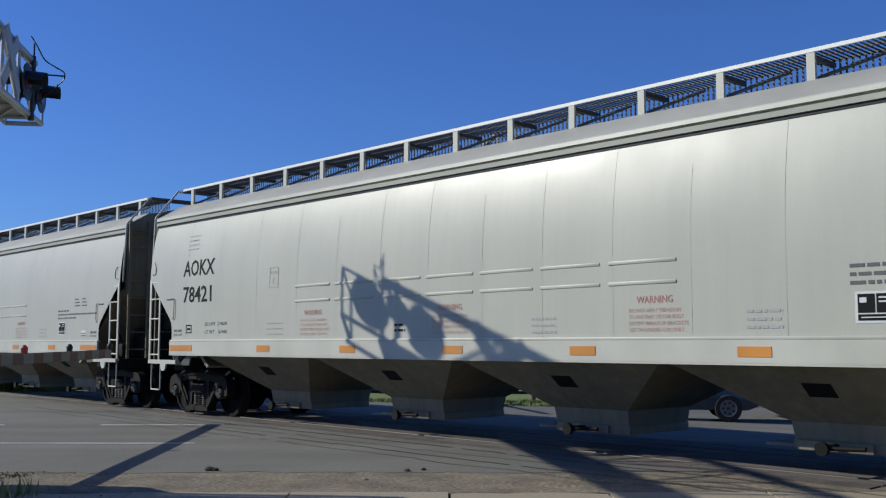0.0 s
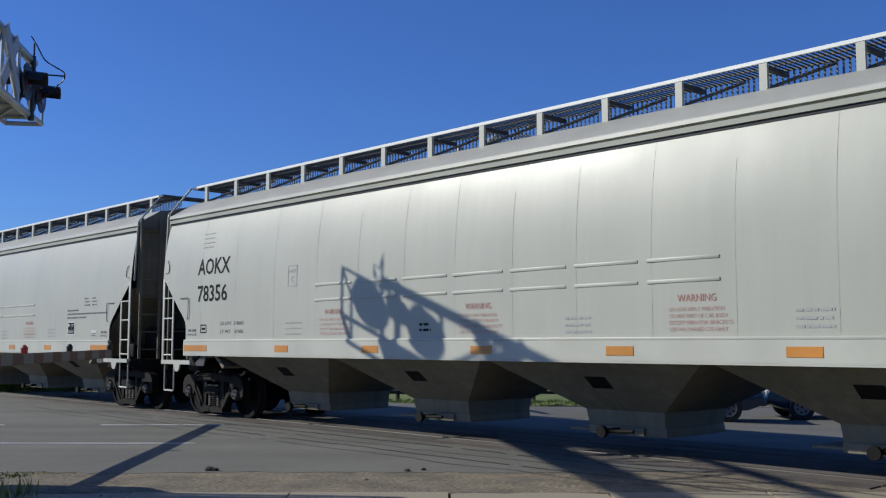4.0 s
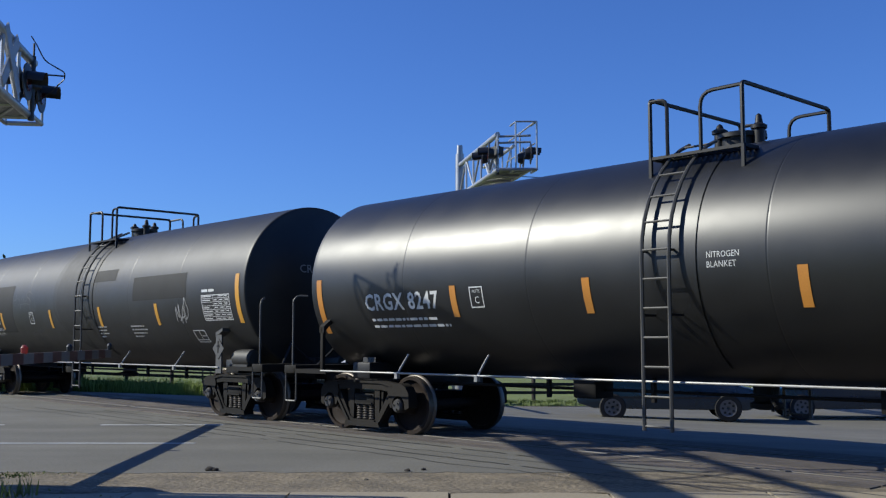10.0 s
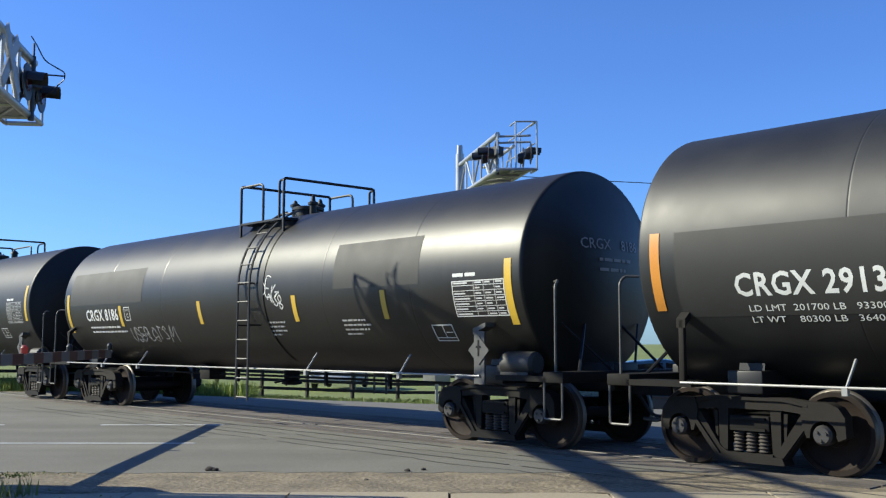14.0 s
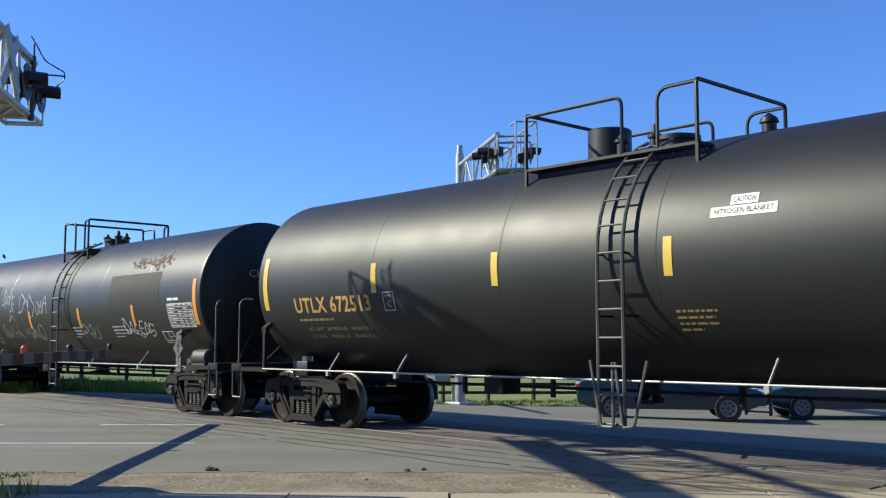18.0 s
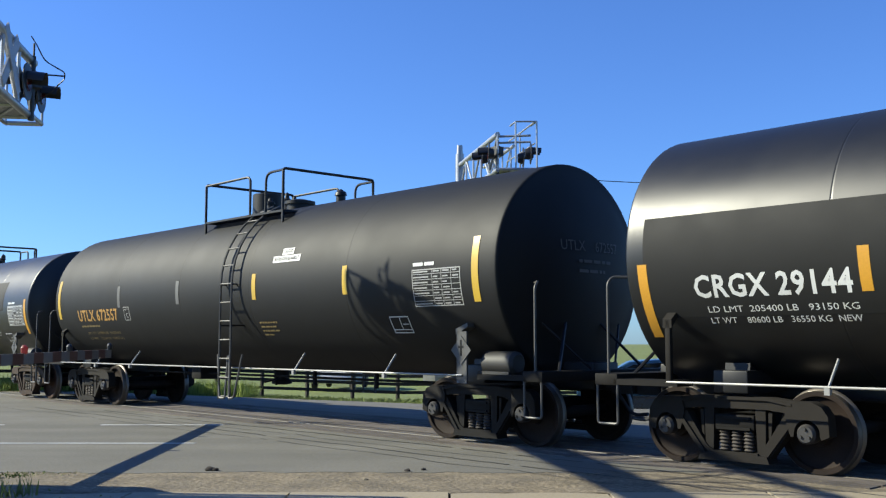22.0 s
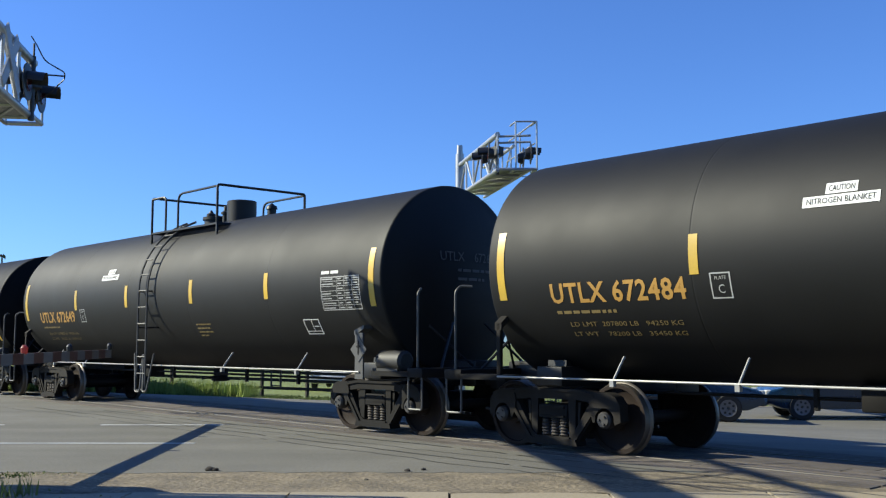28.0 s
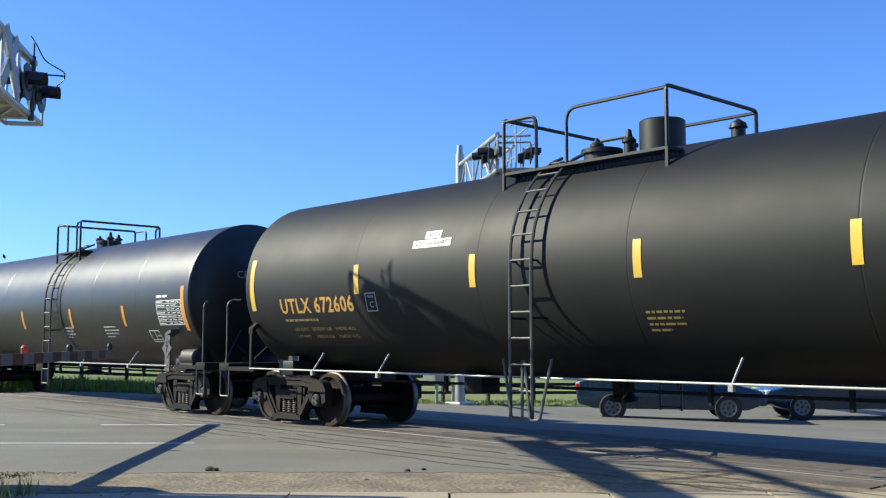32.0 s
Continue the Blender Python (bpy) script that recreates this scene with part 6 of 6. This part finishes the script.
def cantilever(mast_r, mast_f, tip_r, tip_f, z0, z1, deck, crossbuck):
    """Mast beside the street with a flat truss arm over it and a walkway on the side deck."""
    base = on_ground(mast_r, mast_f)
    sig = thing("signal_cantilever", pose(base.x, base.y, 0), "galvanised crossing signal cantilever with flashing lamps", "crossing signal", "crossing signals")
    tip = rf(tip_r, tip_f, base.z) - base
    L = tip.length
    u = tip.normalized()
    lf = Vector((u.y, -u.x, 0)) if crossbuck else Vector((R2.x, R2.y, 0))
    W = (0.52 if crossbuck else 0.85) * deck

    def at(d, w, z):
        p = u * d + lf * w
        return Vector((p.x, p.y, z))

    def beam(name, p, q, r, mat="aluminium", n=8, label=""):
        bm = empty_bm()
        rod(bm, p, q, r, n=n)
        return part(name, bm, M[mat], sig, label)
    bm = empty_bm()
    rod(bm, (0, 0, base.z - 0.05), (0, 0, z1 + 0.35), 0.16, 0.13, 16)
    part("mast", bm, M["galvanised"], sig, "tall galvanised steel mast")
    bm = empty_bm()
    box(bm, -0.32, 0.32, -0.32, 0.32, base.z - 0.05, base.z + 0.08, 0.02)
    part("base_plate", bm, M["galvanised"], sig)
    beam("chord", at(-0.35, 0, z1), at(L, 0, z1), 0.07, n=12)
    beam("chord", at(-0.35, 0, z0), at(L, 0, z0), 0.06, n=12)
    beam("chord", at(-0.35, W, z0), at(L, W, z0), 0.045, n=10)
    steps = max(3, round(L / 0.9))
    for k in range(steps):
        d0, d1 = L * k / steps, L * (k + 1) / steps
        beam("upright", at(d1, 0, z0), at(d1, 0, z1), 0.032)
        beam("diagonal", at(d0, 0, z1 if k % 2 else z0), at(d1, 0, z0 if k % 2 else z1), 0.03)
        beam("cross_bar", at(d1, 0, z0), at(d1, W, z0), 0.03)
        beam("cross_bar", at(d0, 0, z0 - 0.01), at(d1, W, z0 - 0.01), 0.02)
    bm = empty_bm()
    d = 0.0
    while d < L:
        vs = [bm.verts.new(p) for p in (at(d, 0.03 * deck, z0 + 0.05), at(d, W, z0 + 0.05), at(d + 0.05, W, z0 + 0.05), at(d + 0.05, 0.03 * deck, z0 + 0.05),
                                        at(d, 0.03 * deck, z0 + 0.02), at(d, W, z0 + 0.02), at(d + 0.05, W, z0 + 0.02), at(d + 0.05, 0.03 * deck, z0 + 0.02))]
        for q in ((0, 1, 2, 3), (4, 5, 6, 7), (0, 1, 5, 4), (3, 2, 6, 7)):
            bm.faces.new([vs[i] for i in q])
        d += 0.062
    part("walkway", bm, M["galvanised"], sig, "grating walkway along the truss")
    # end basket
    e = L + (0.67 if crossbuck else 0.45)
    top = z0 + (0.79 if crossbuck else 1.2)
    near = 0.0 if crossbuck else 0.36
    low = z0 + (0.04 if crossbuck else -0.06)
    for w in (near, W + 0.06 * deck):
        beam("basket_post", at(e, w, low), at(e, w, top), 0.024)
        beam("basket_rail", at(L - 0.1, w, top), at(e, w, top), 0.022)
        beam("basket_bar", at(L - 0.1, w, low), at(e, w, low), 0.035)
    beam("basket_rail", at(e, near, top), at(e, W + 0.06 * deck, top), 0.024)
    beam("basket_bar", at(e, near if crossbuck else -0.08 * deck, low), at(e, W + 0.06 * deck, low), 0.04)
    d = L - 0.25
    lz = z0 + 0.42
    bm = empty_bm()
    rod(bm, at(d, 0.05, z0 - 0.1), at(d, 0.05, z1 + 0.05), 0.05)
    rod(bm, at(d - 0.46, 0.05, lz), at(d + 0.48, 0.05, lz), 0.035)
    box_at = at(d, 0.05, lz + 0.12)
    bmesh.ops.create_cube(bm, size=0.24, matrix=Matrix.Translation(box_at))
    part("lamp_bracket", bm, M["signal_black"], sig)
    for q in (-0.43, 0.45) if crossbuck else (-0.36, 0.36):
        flasher(sig, at(d + q, 0.08 if crossbuck else W - 0.02, lz), lf)
        flasher(sig, at(d + q, -0.05 if crossbuck else -0.26, lz), -lf)
    if not crossbuck:
        # second truss plane and a handrail along the far edge of the walkway
        beam("chord", at(-0.35, W, z1), at(L - 1.6, W, z1), 0.05, n=10)
        for k in range(steps - 1):
            d0, d1 = L * k / steps, L * (k + 1) / steps
            beam("upright", at(d1, W, z0), at(d1, W, z1 if d1 < L - 1.5 else top), 0.024)
            if d1 < L - 1.5:
                beam("diagonal", at(d0, W, z1 if k % 2 else z0), at(d1, W, z0 if k % 2 else z1), 0.022)
                beam("cross_bar", at(d1, 0, z1), at(d1, W, z1), 0.024)
        beam("handrail", at(L - 2.4, W, top - 0.02), at(e, W, top - 0.02), 0.022)
        beam("handrail", at(L - 2.4, W, z0 + 0.62), at(e, W, z0 + 0.62), 0.018)
        for dz in (0.05, 0.22):
            beam("lamp_arm", at(L - 0.05, 0.0, z1 - dz), at(L + 0.1, W, z1 - dz), 0.03)
        bm = empty_bm()
        rod(bm, (0, 0, z1 + 0.35), (0, 0, z1 + 0.62), 0.10, 0.09, 12)
        part("mast_cap", bm, M["galvanised"], sig)
    if crossbuck:
        # wire guard and spike at the tip
        c = at(L, 0, z1)
        bm = empty_bm()
        up = Vector((0, 0, 1))
        rod(bm, c - up * 0.26, c + up * 0.33, 0.018)
        rod(bm, c - up * 0.17, c + lf * 0.49 - up * 0.19, 0.014)
        tube(bm, rounded([c - lf * 0.05 + up * 0.45, c + lf * 0.04 + up * 0.31, c + lf * 0.17 + up * 0.05, c + lf * 0.49 - up * 0.13,
                          c + lf * 0.49 - up * 0.24, c + lf * 0.26 - up * 0.48, c - up * 0.71], 0.1), 0.011, 5)
        part("wire_guard", bm, M["signal_black"], sig)
        for ang in (48, -48):
            bm = empty_bm()
            box(bm, -0.55, 0.55, -0.012, 0.012, -0.10, 0.10)
            ob = part("crossbuck_blade", bm, M["sign_white"], sig, "white crossbuck board")
            c = at(L - 1.7, 0.10 + (0.03 if ang > 0 else 0), z0 + 0.47)
            ob.matrix_basis = Matrix.Translation(c) @ pose(0, 0, 0, 0, 0, math.degrees(math.atan2(u.y, u.x))) @ pose(0, 0, 0, 0, ang, 0)
    return sig


cantilever(-5.72, 10.0, -6.62, 16.1, 5.04, 5.93, -1, True)
cantilever(0.52, 31.3, 1.45, 26.6, 6.0, 6.95, 1, False)


def gate(r0, f0, r1, f1, h0, h1):
    """A lowered crossing gate: mast, mechanism and a striped arm with lamps."""
    base = on_ground(r0, f0)
    g = thing("crossing_gate", pose(base.x, base.y, 0), "lowered crossing gate with red and white striped arm", "crossing gate", "crossing gates")
    bm = empty_bm()
    rod(bm, (0, 0, base.z - 0.05), (0, 0, 3.2), 0.055, n=12)
    part("mast", bm, M["galvanised"], g)
    bm = empty_bm()
    box(bm, -0.3, 0.3, -0.34, 0.34, h0 - 0.55, h0 + 0.38, 0.04)
    part("mechanism", bm, M["galvanised"], g, "grey gate mechanism box")
    tip = rf(r1, f1, base.z) - base
    L = tip.length
    u = tip.normalized()
    side = Vector((-u.y, u.x, 0))
    n = int(round(L / 0.41))
    for k in range(n):
        a, b = k / n, (k + 1) / n
        p, q = u * (L * a), u * (L * b)
        za, zb = h0 + (h1 - h0) * a, h0 + (h1 - h0) * b
        w = 0.075
        bm = empty_bm()
        vs = [bm.verts.new((pt.x + side.x * s, pt.y + side.y * s, z + dz)) for pt, z in ((p, za), (q, zb)) for s in (-0.02, 0.02) for dz in (-w, w)]
        for f in ((0, 1, 3, 2), (4, 6, 7, 5), (0, 4, 5, 1), (2, 3, 7, 6), (0, 2, 6, 4), (1, 5, 7, 3)):
            bm.faces.new([vs[i] for i in f])
        part("arm_stripe", bm, M["gate_red"] if (n - k) % 2 == 0 else M["gate_white"], g, "red arm stripe" if (n - k) % 2 == 0 else "white arm stripe")
    for d, lit in ((L - 0.06, False), (L - 2.45, False), (L - 4.5, True)):
        z = h0 + (h1 - h0) * d / L
        bm = empty_bm()
        c = u * d
        lathe(bm, [(z + 0.06, 0.02), (z + 0.08, 0.045), (z + 0.15, 0.05), (z + 0.18, 0.03), (z + 0.19, 0.01)], "Z", 12, (c.x, c.y, 0))
        part("arm_lamp", bm, M["red_lens"] if lit else M["signal_black"], g, "lit red arm lamp" if lit else "arm lamp")


gate(-5.5, 10.2, -6.02, 18.5, 1.19, 1.24)
gate(-0.2, 32.6, 0.74, 25.2, 0.75, 0.85)


# ---- far side of the street ----
def fence(r0, r1, f):
    fc = thing("field_fence", pose(0, 0, 0), "dark wooden rail fence round the grass field", "fence")
    r = r0
    while r < r1:
        bm = empty_bm()
        p = on_ground(r, f)
        box(bm, p.x - 0.05, p.x + 0.05, p.y - 0.05, p.y + 0.05, p.z - 0.1, p.z + 0.86, 0.01)
        part("post", bm, M["fence"], fc)
        q = on_ground(r + 1.5, f)
        for z in (0.25, 0.52, 0.78):
            bm = empty_bm()
            a, b = p + Vector((0, 0, z)), q + Vector((0, 0, z))
            vs = [bm.verts.new(c + Vector((F2.x, F2.y, 0)) * d + Vector((0, 0, h))) for c in (a, b) for d in (-0.09, -0.055) for h in (-0.05, 0.05)]
            for k in ((0, 1, 3, 2), (4, 6, 7, 5), (0, 4, 5, 1), (2, 3, 7, 6), (0, 2, 6, 4), (1, 5, 7, 3)):
                bm.faces.new([vs[i] for i in k])
            part("rail", bm, M["fence"], fc)
        r += 1.5


fence(-21, 30, 34.0)


def parked_car(name, r, f, turn, paint, label, length=4.3):
    p = on_ground(r, f)
    c = thing(name, pose(p.x, p.y, p.z, 0, 0, STREET_TURN + turn), label, "car", "waiting cars")
    h = length / 2
    out = [(-h, 0.42), (-h + 0.03, 0.62), (-h + 0.10, 0.72), (-h + 0.95, 0.88), (-h + 1.65, 1.36), (-h + 2.3, 1.44), (-h + 3.1, 1.38), (h - 0.55, 0.98), (h - 0.08, 0.92),
           (h, 0.6), (h - 0.03, 0.4), (h - 0.4, 0.28), (-h + 0.4, 0.26)]
    bm = empty_bm()
    prism(bm, out, -0.84, 0.84)
    bmesh.ops.bevel(bm, geom=bm.edges[:], offset=0.05, segments=2, affect="EDGES", profile=0.5)
    part("body", bm, M[paint], c)
    for s in (-1, 1):
        bm = empty_bm()
        prism(bm, [(-h + 1.15, 0.92), (-h + 1.72, 1.30), (-h + 2.25, 1.36), (-h + 2.25, 0.93)], s * 0.842, s * 0.852)
        part("side_window", bm, M["car_glass"], c)
        bm = empty_bm()
        prism(bm, [(-h + 2.32, 0.93), (-h + 2.32, 1.36), (-h + 3.0, 1.31), (h - 0.7, 0.98)], s * 0.842, s * 0.852)
        part("side_window", bm, M["car_glass"], c)
        bm = empty_bm()
        box(bm, -h + 0.85, h - 0.9, s * 0.845 - 0.015, s * 0.845 + 0.015, 0.52, 0.57)
        part("side_moulding", bm, M["plastic"], c)
        for x in (-h + 0.85, h - 0.85):
            bm = empty_bm()
            lathe(bm, [(s * 0.70, 0.20), (s * 0.70, 0.29), (s * 0.73, 0.315), (s * 0.84, 0.315), (s * 0.87, 0.29), (s * 0.87, 0.2)], "Y", 28, (x, 0, 0.31), closed=True)
            w = part("wheel", bm, M["tyre"], c)
            bm = empty_bm()
            lathe(bm, [(s * 0.80, 0.01), (s * 0.86, 0.05), (s * 0.855, 0.14), (s * 0.87, 0.19), (s * 0.86, 0.205), (s * 0.75, 0.2)], "Y", 28, (x, 0, 0.31))
            part("hubcap", bm, M["alloy"], w)
            for q in range(7):
                a = q * 2 * math.pi / 7
                bm = empty_bm()
                cx, cz = x + 0.125 * math.cos(a), 0.31 + 0.125 * math.sin(a)
                lathe(bm, [(s * 0.85, 0.01), (s * 0.85, 0.03), (s * 0.868, 0.03), (s * 0.868, 0.01)], "Y", 8, (cx, 0, cz))
                part("hubcap_hole", bm, M["plastic"], w)
    bm = empty_bm()
    box(bm, -h - 0.04, -h + 0.2, -0.78, 0.78, 0.36, 0.55, 0.04)
    part("bumper", bm, M[paint], c)
    for s in (-1, 1):
        bm = empty_bm()
        box(bm, -h + 0.0, -h + 0.18, s * 0.68 - 0.13, s * 0.68 + 0.13, 0.6, 0.72, 0.03)
        part("headlight", bm, M["box_grey"], c)
        bm = empty_bm()
        box(bm, h - 0.12, h + 0.02, s * 0.70 - 0.10, s * 0.70 + 0.10, 0.68, 0.86, 0.02)
        part("tail_light", bm, M["tail_red"], c, "red tail light")
        bm = empty_bm()
        box(bm, h - 0.10, h + 0.021, s * 0.52 - 0.07, s * 0.52 + 0.07, 0.68, 0.86, 0.02)
        part("reversing_light", bm, M["box_grey"], c, "white reversing light")
    return c


parked_car("blue_car", 5.45, 24.9, 171, "car_blue", "blue hatchback waiting at the crossing", 4.35)
parked_car("blue_sedan", 10.3, 25.9, -4, "car_blue", "dark blue car waiting behind the hatchback", 4.6)
parked_car("red_car", 15.6, 26.6, -4, "car_red", "dark red car waiting behind the blue ones", 4.5)
parked_car("white_car", -4.3, 43.0, 84, "car_white", "white car parked in the field beyond the fence", 4.4)


def utility_box(r, f):
    p = on_ground(r, f)
    bm = empty_bm()
    box(bm, -0.17, 0.17, -0.17, 0.17, -0.05, 0.55, 0.02)
    box(bm, -0.2, 0.2, -0.2, 0.2, 0.53, 0.57, 0.01)
    return single("utility_box", bm, M["box_grey"], "pale utility box standing in the grass", "utility box", pose(p.x, p.y, p.z, 0, 0, STREET_TURN))


utility_box(0.45, 33.0)


# ---- trees ----
def tree(name, p, height, spread, label, leaves=900, seed=1, mat="leaf", leaf=0.16, low=0.3):
    rnd = random.Random(seed)
    t = thing(name, pose(p.x, p.y, p.z - 0.05), label, "tree", "trees")
    bm = empty_bm()
    trunk_h = height * 0.55
    rod(bm, (0, 0, 0), (0, 0, trunk_h), height * 0.03, height * 0.014, 9)
    centres = []
    for k in range(9):
        a, z = rnd.uniform(0, 6.28), trunk_h * rnd.uniform(0.5, 1.0)
        q = Vector((math.cos(a) * spread * rnd.uniform(0.35, 0.75), math.sin(a) * spread * rnd.uniform(0.35, 0.75), height * rnd.uniform(low + 0.15, 0.92)))
        rod(bm, (0, 0, z), q, height * 0.012, height * 0.004, 6)
        centres.append(q)
    centres.append(Vector((0, 0, height * 0.9)))
    part("trunk", bm, M["bark"], t)
    verts, faces = [], []
    for k in range(leaves):
        c = rnd.choice(centres)
        o = Vector((rnd.gauss(0, 1), rnd.gauss(0, 1), rnd.gauss(0, 0.8))) * spread * 0.24
        q = c + o
        q.z = max(q.z, height * low)
        u = Vector((rnd.gauss(0, 1), rnd.gauss(0, 1), rnd.gauss(0, 0.7))).normalized()
        v = u.orthogonal().normalized()
        s = leaf * rnd.uniform(0.6, 1.4)
        i = len(verts)
        verts += [q - u * s, q + v * s * 0.5, q + u * s, q - v * s * 0.5]
        faces.append((i, i + 1, i + 2, i + 3))
    me = bpy.data.meshes.new("mesh")
    me.from_pydata([tuple(v) for v in verts], [], faces)
    me.materials.append(M[mat])
    part("crown", me, None, t)
    return t


for k, (r, f, h, s) in enumerate(((29.5, 72, 9.0, 4.2), (25.0, 80, 8.0, 4.0), (33.5, 78, 10.0, 4.5), (38, 85, 9.5, 4.5), (-52, 118, 9.5, 5.0), (-46, 122, 9.0, 4.5), (-57, 125, 10, 5))):
    tree("field_tree", on_ground(r, f), h, s, "leafy green tree beyond the field", 2600, 11 + k, "leaf_far", 0.34, 0.12)


# ---- grass, stones and clutter ----
def blades(name, spots, label, mat="blade"):
    verts, faces = [], []
    rnd = random.Random(77)
    for p, h, n in spots:
        for k in range(n):
            q = p + Vector((rnd.gauss(0, 0.07), rnd.gauss(0, 0.07), 0))
            a = rnd.uniform(0, 6.28)
            w = Vector((math.cos(a), math.sin(a), 0)) * rnd.uniform(0.006, 0.014)
            tip = q + Vector((rnd.gauss(0, 0.3), rnd.gauss(0, 0.3), 0)) * h * 0.6 + Vector((0, 0, h * rnd.uniform(0.6, 1.1)))
            midp = (q + tip) / 2 + Vector((0, 0, h * 0.12))
            i = len(verts)
            verts += [q - w, q + w, midp + w * 0.7, midp - w * 0.7, tip]
            faces += [(i, i + 1, i + 2, i + 3), (i + 3, i + 2, i + 4)]
    me = bpy.data.meshes.new("mesh")
    me.from_pydata([tuple(v) for v in verts], [], faces)
    me.materials.append(M[mat])
    return tagged(new(name, me), label, "grass", kind="stuff")


rnd = random.Random(21)
blades("weeds", [(on_ground(rnd.uniform(-17, -6), rnd.uniform(31.1, 33.8), -0.06), rnd.uniform(0.25, 0.6), 16) for k in range(800)], "tall bright green weeds beside the track", "weed")
blades("field_grass", [(on_ground(rnd.uniform(-14, 16), rnd.uniform(30.9, 34.5), -0.06), rnd.uniform(0.05, 0.14), 14) for k in range(1400)], "short green grass along the street edge")
blades("verge_grass", [(on_ground(rnd.uniform(-6.5, -3.2), min(rnd.gauss(9.9, 0.35), 10.6), -0.05), rnd.uniform(0.02, 0.07), 9) for k in range(150)]
       + [(on_ground(rnd.uniform(-4.75, -4.1), 11.42 + rnd.gauss(0, 0.07), -0.02), rnd.uniform(0.015, 0.03), 8) for k in range(40)]
       + [(on_ground(-4.05 + rnd.gauss(0, 0.10), 9.75 + rnd.gauss(0, 0.06), -0.05), 0.22, 9) for k in range(6)]
       + [(on_ground(rnd.uniform(-5.6, -4.4), 11.2 + rnd.gauss(0, 0.08), -0.03), 0.05, 9) for k in range(60)], "patchy grass tufts on the dirt verge")


def stone_bm(size, seed):
    bm = empty_bm()
    bmesh.ops.create_icosphere(bm, subdivisions=2, radius=size)
    for v in bm.verts:
        v.co *= 1 + 0.35 * noise.noise(v.co / size * 1.3 + Vector((seed, 0, 0)))
        v.co.z *= 0.6
    return bm


def gravel():
    verts, faces = [], []
    r2 = random.Random(8)
    base = bmesh.new()
    bmesh.ops.create_icosphere(base, subdivisions=1, radius=1.0)
    bv = [v.co.copy() for v in base.verts]
    bf = [[v.index for v in f.verts] for f in base.faces]
    base.free()
    for k in range(1500):
        r = r2.uniform(-6, 6)
        f = r2.choice((r2.gauss(10.7, 0.45), r2.gauss(11.3, 0.25), r2.uniform(9.9, 11.5)))
        s = min(0.045, 0.005 + r2.expovariate(1 / 0.005))
        p = on_ground(r, f, -0.012)
        sc = Vector((r2.uniform(0.7, 1.3), r2.uniform(0.7, 1.3), r2.uniform(0.4, 0.8))) * s
        i = len(verts)
        verts += [(p.x + v.x * sc.x, p.y + v.y * sc.y, p.z + v.z * sc.z) for v in bv]
        faces += [tuple(i + q for q in f3) for f3 in bf]
    me = bpy.data.meshes.new("mesh")
    me.from_pydata(verts, [], faces)
    me.materials.append(M["stone"])
    tagged(new("gravel", me), "loose stones and clods scattered on the dirt verge", "gravel", kind="stuff")


gravel()


def crack(name, y0, x0, x1, w, seed):
    """A wandering crack in the asphalt beside the rails."""
    rc = random.Random(seed)
    lines, x, y = [[]], x0, y0
    while x < x1:
        lines[-1].append((x, y))
        x += rc.uniform(0.15, 0.4)
        y += rc.gauss(0, 0.025) + (y0 - y) * 0.1
        if rc.random() < 0.05:
            lines.append([])
    bm = ribbon_bm([q for q in lines if len(q) > 1], w)
    for v in bm.verts:
        v.co.z = gz(v.co.x, v.co.y) + 0.006
    single(name, bm, M["crack"], "dark crack in the asphalt along the rails", "crack", kind="structure")


for k, (y, w) in enumerate(((8.35, 0.02), (8.85, 0.03), (9.2, 0.018), (9.55, 0.035))):
    crack("road_crack", y, -24.0 + k, -6.0 + k, w, 40 + k)
for r, f, s in ((-2.62, 11.62, 0.06), (-2.56, 11.6, 0.04), (-0.4, 11.55, 0.035), (-0.22, 11.65, 0.03)):
    p = on_ground(r, f, 0.01)
    single("clod", stone_bm(s, r * 7), M["clod"], "dark clod of earth lying on the asphalt edge", "clod", pose(p.x, p.y, p.z), group="clods")


def overhead_wire(name, a, b, sag, r):
    pts = []
    for k in range(25):
        t = k / 24
        p = Vector(a).lerp(Vector(b), t)
        p.z -= sag * 4 * t * (1 - t)
        pts.append(p)
    bm = empty_bm()
    tube(bm, pts, r, 5)
    return single(name, bm, M["plastic"], "thin overhead wire across the sky", "wire")


def utility_pole(r, f, h):
    p = on_ground(r, f)
    t = thing("utility_pole", pose(p.x, p.y, p.z), "tall wooden utility pole with a crossarm", "utility pole", "utility poles")
    bm = empty_bm()
    rod(bm, (0, 0, -0.1), (0, 0, h), 0.16, 0.11, 12)
    part("pole", bm, M["bark"], t)
    bm = empty_bm()
    box(bm, -0.06, 0.06, -1.1, 1.1, h - 0.6, h - 0.48, 0.01)
    part("crossarm", bm, M["bark"], t)
    return p


pa, pb = rf(3.2, 46.0), utility_pole(46, 62, 11.1)
overhead_wire("overhead_wire", (pa.x, pa.y, 9.05), (pb.x, pb.y, 10.5), 0.3, 0.02)


# ---- movement ----
def motions():
    for car, start in CARS:
        walk(car, [(float(t), pose(start + run(t), YC, 0)) for t in range(33)])
    for w, start in WHEELSETS:
        x, y, z = w.location
        # the wheels turn while the car is near the crossing
        ks = [k for k in range(0, 961) if -44 < start + run(k / 30) < 10]
        rows = []
        for k in ks:
            rows.append((k / 30, pose(x, y, z, 0, math.degrees(run(k / 30) / 0.457), 0)))
        if not rows:
            rows = [(0.0, pose(x, y, z))]
        if rows[0][0] > 0:
            rows.insert(0, (0.0, rows[0][1]))
        if rows[-1][0] < 32:
            rows.append((32.0, rows[-1][1]))
        walk(w, rows)


motions()
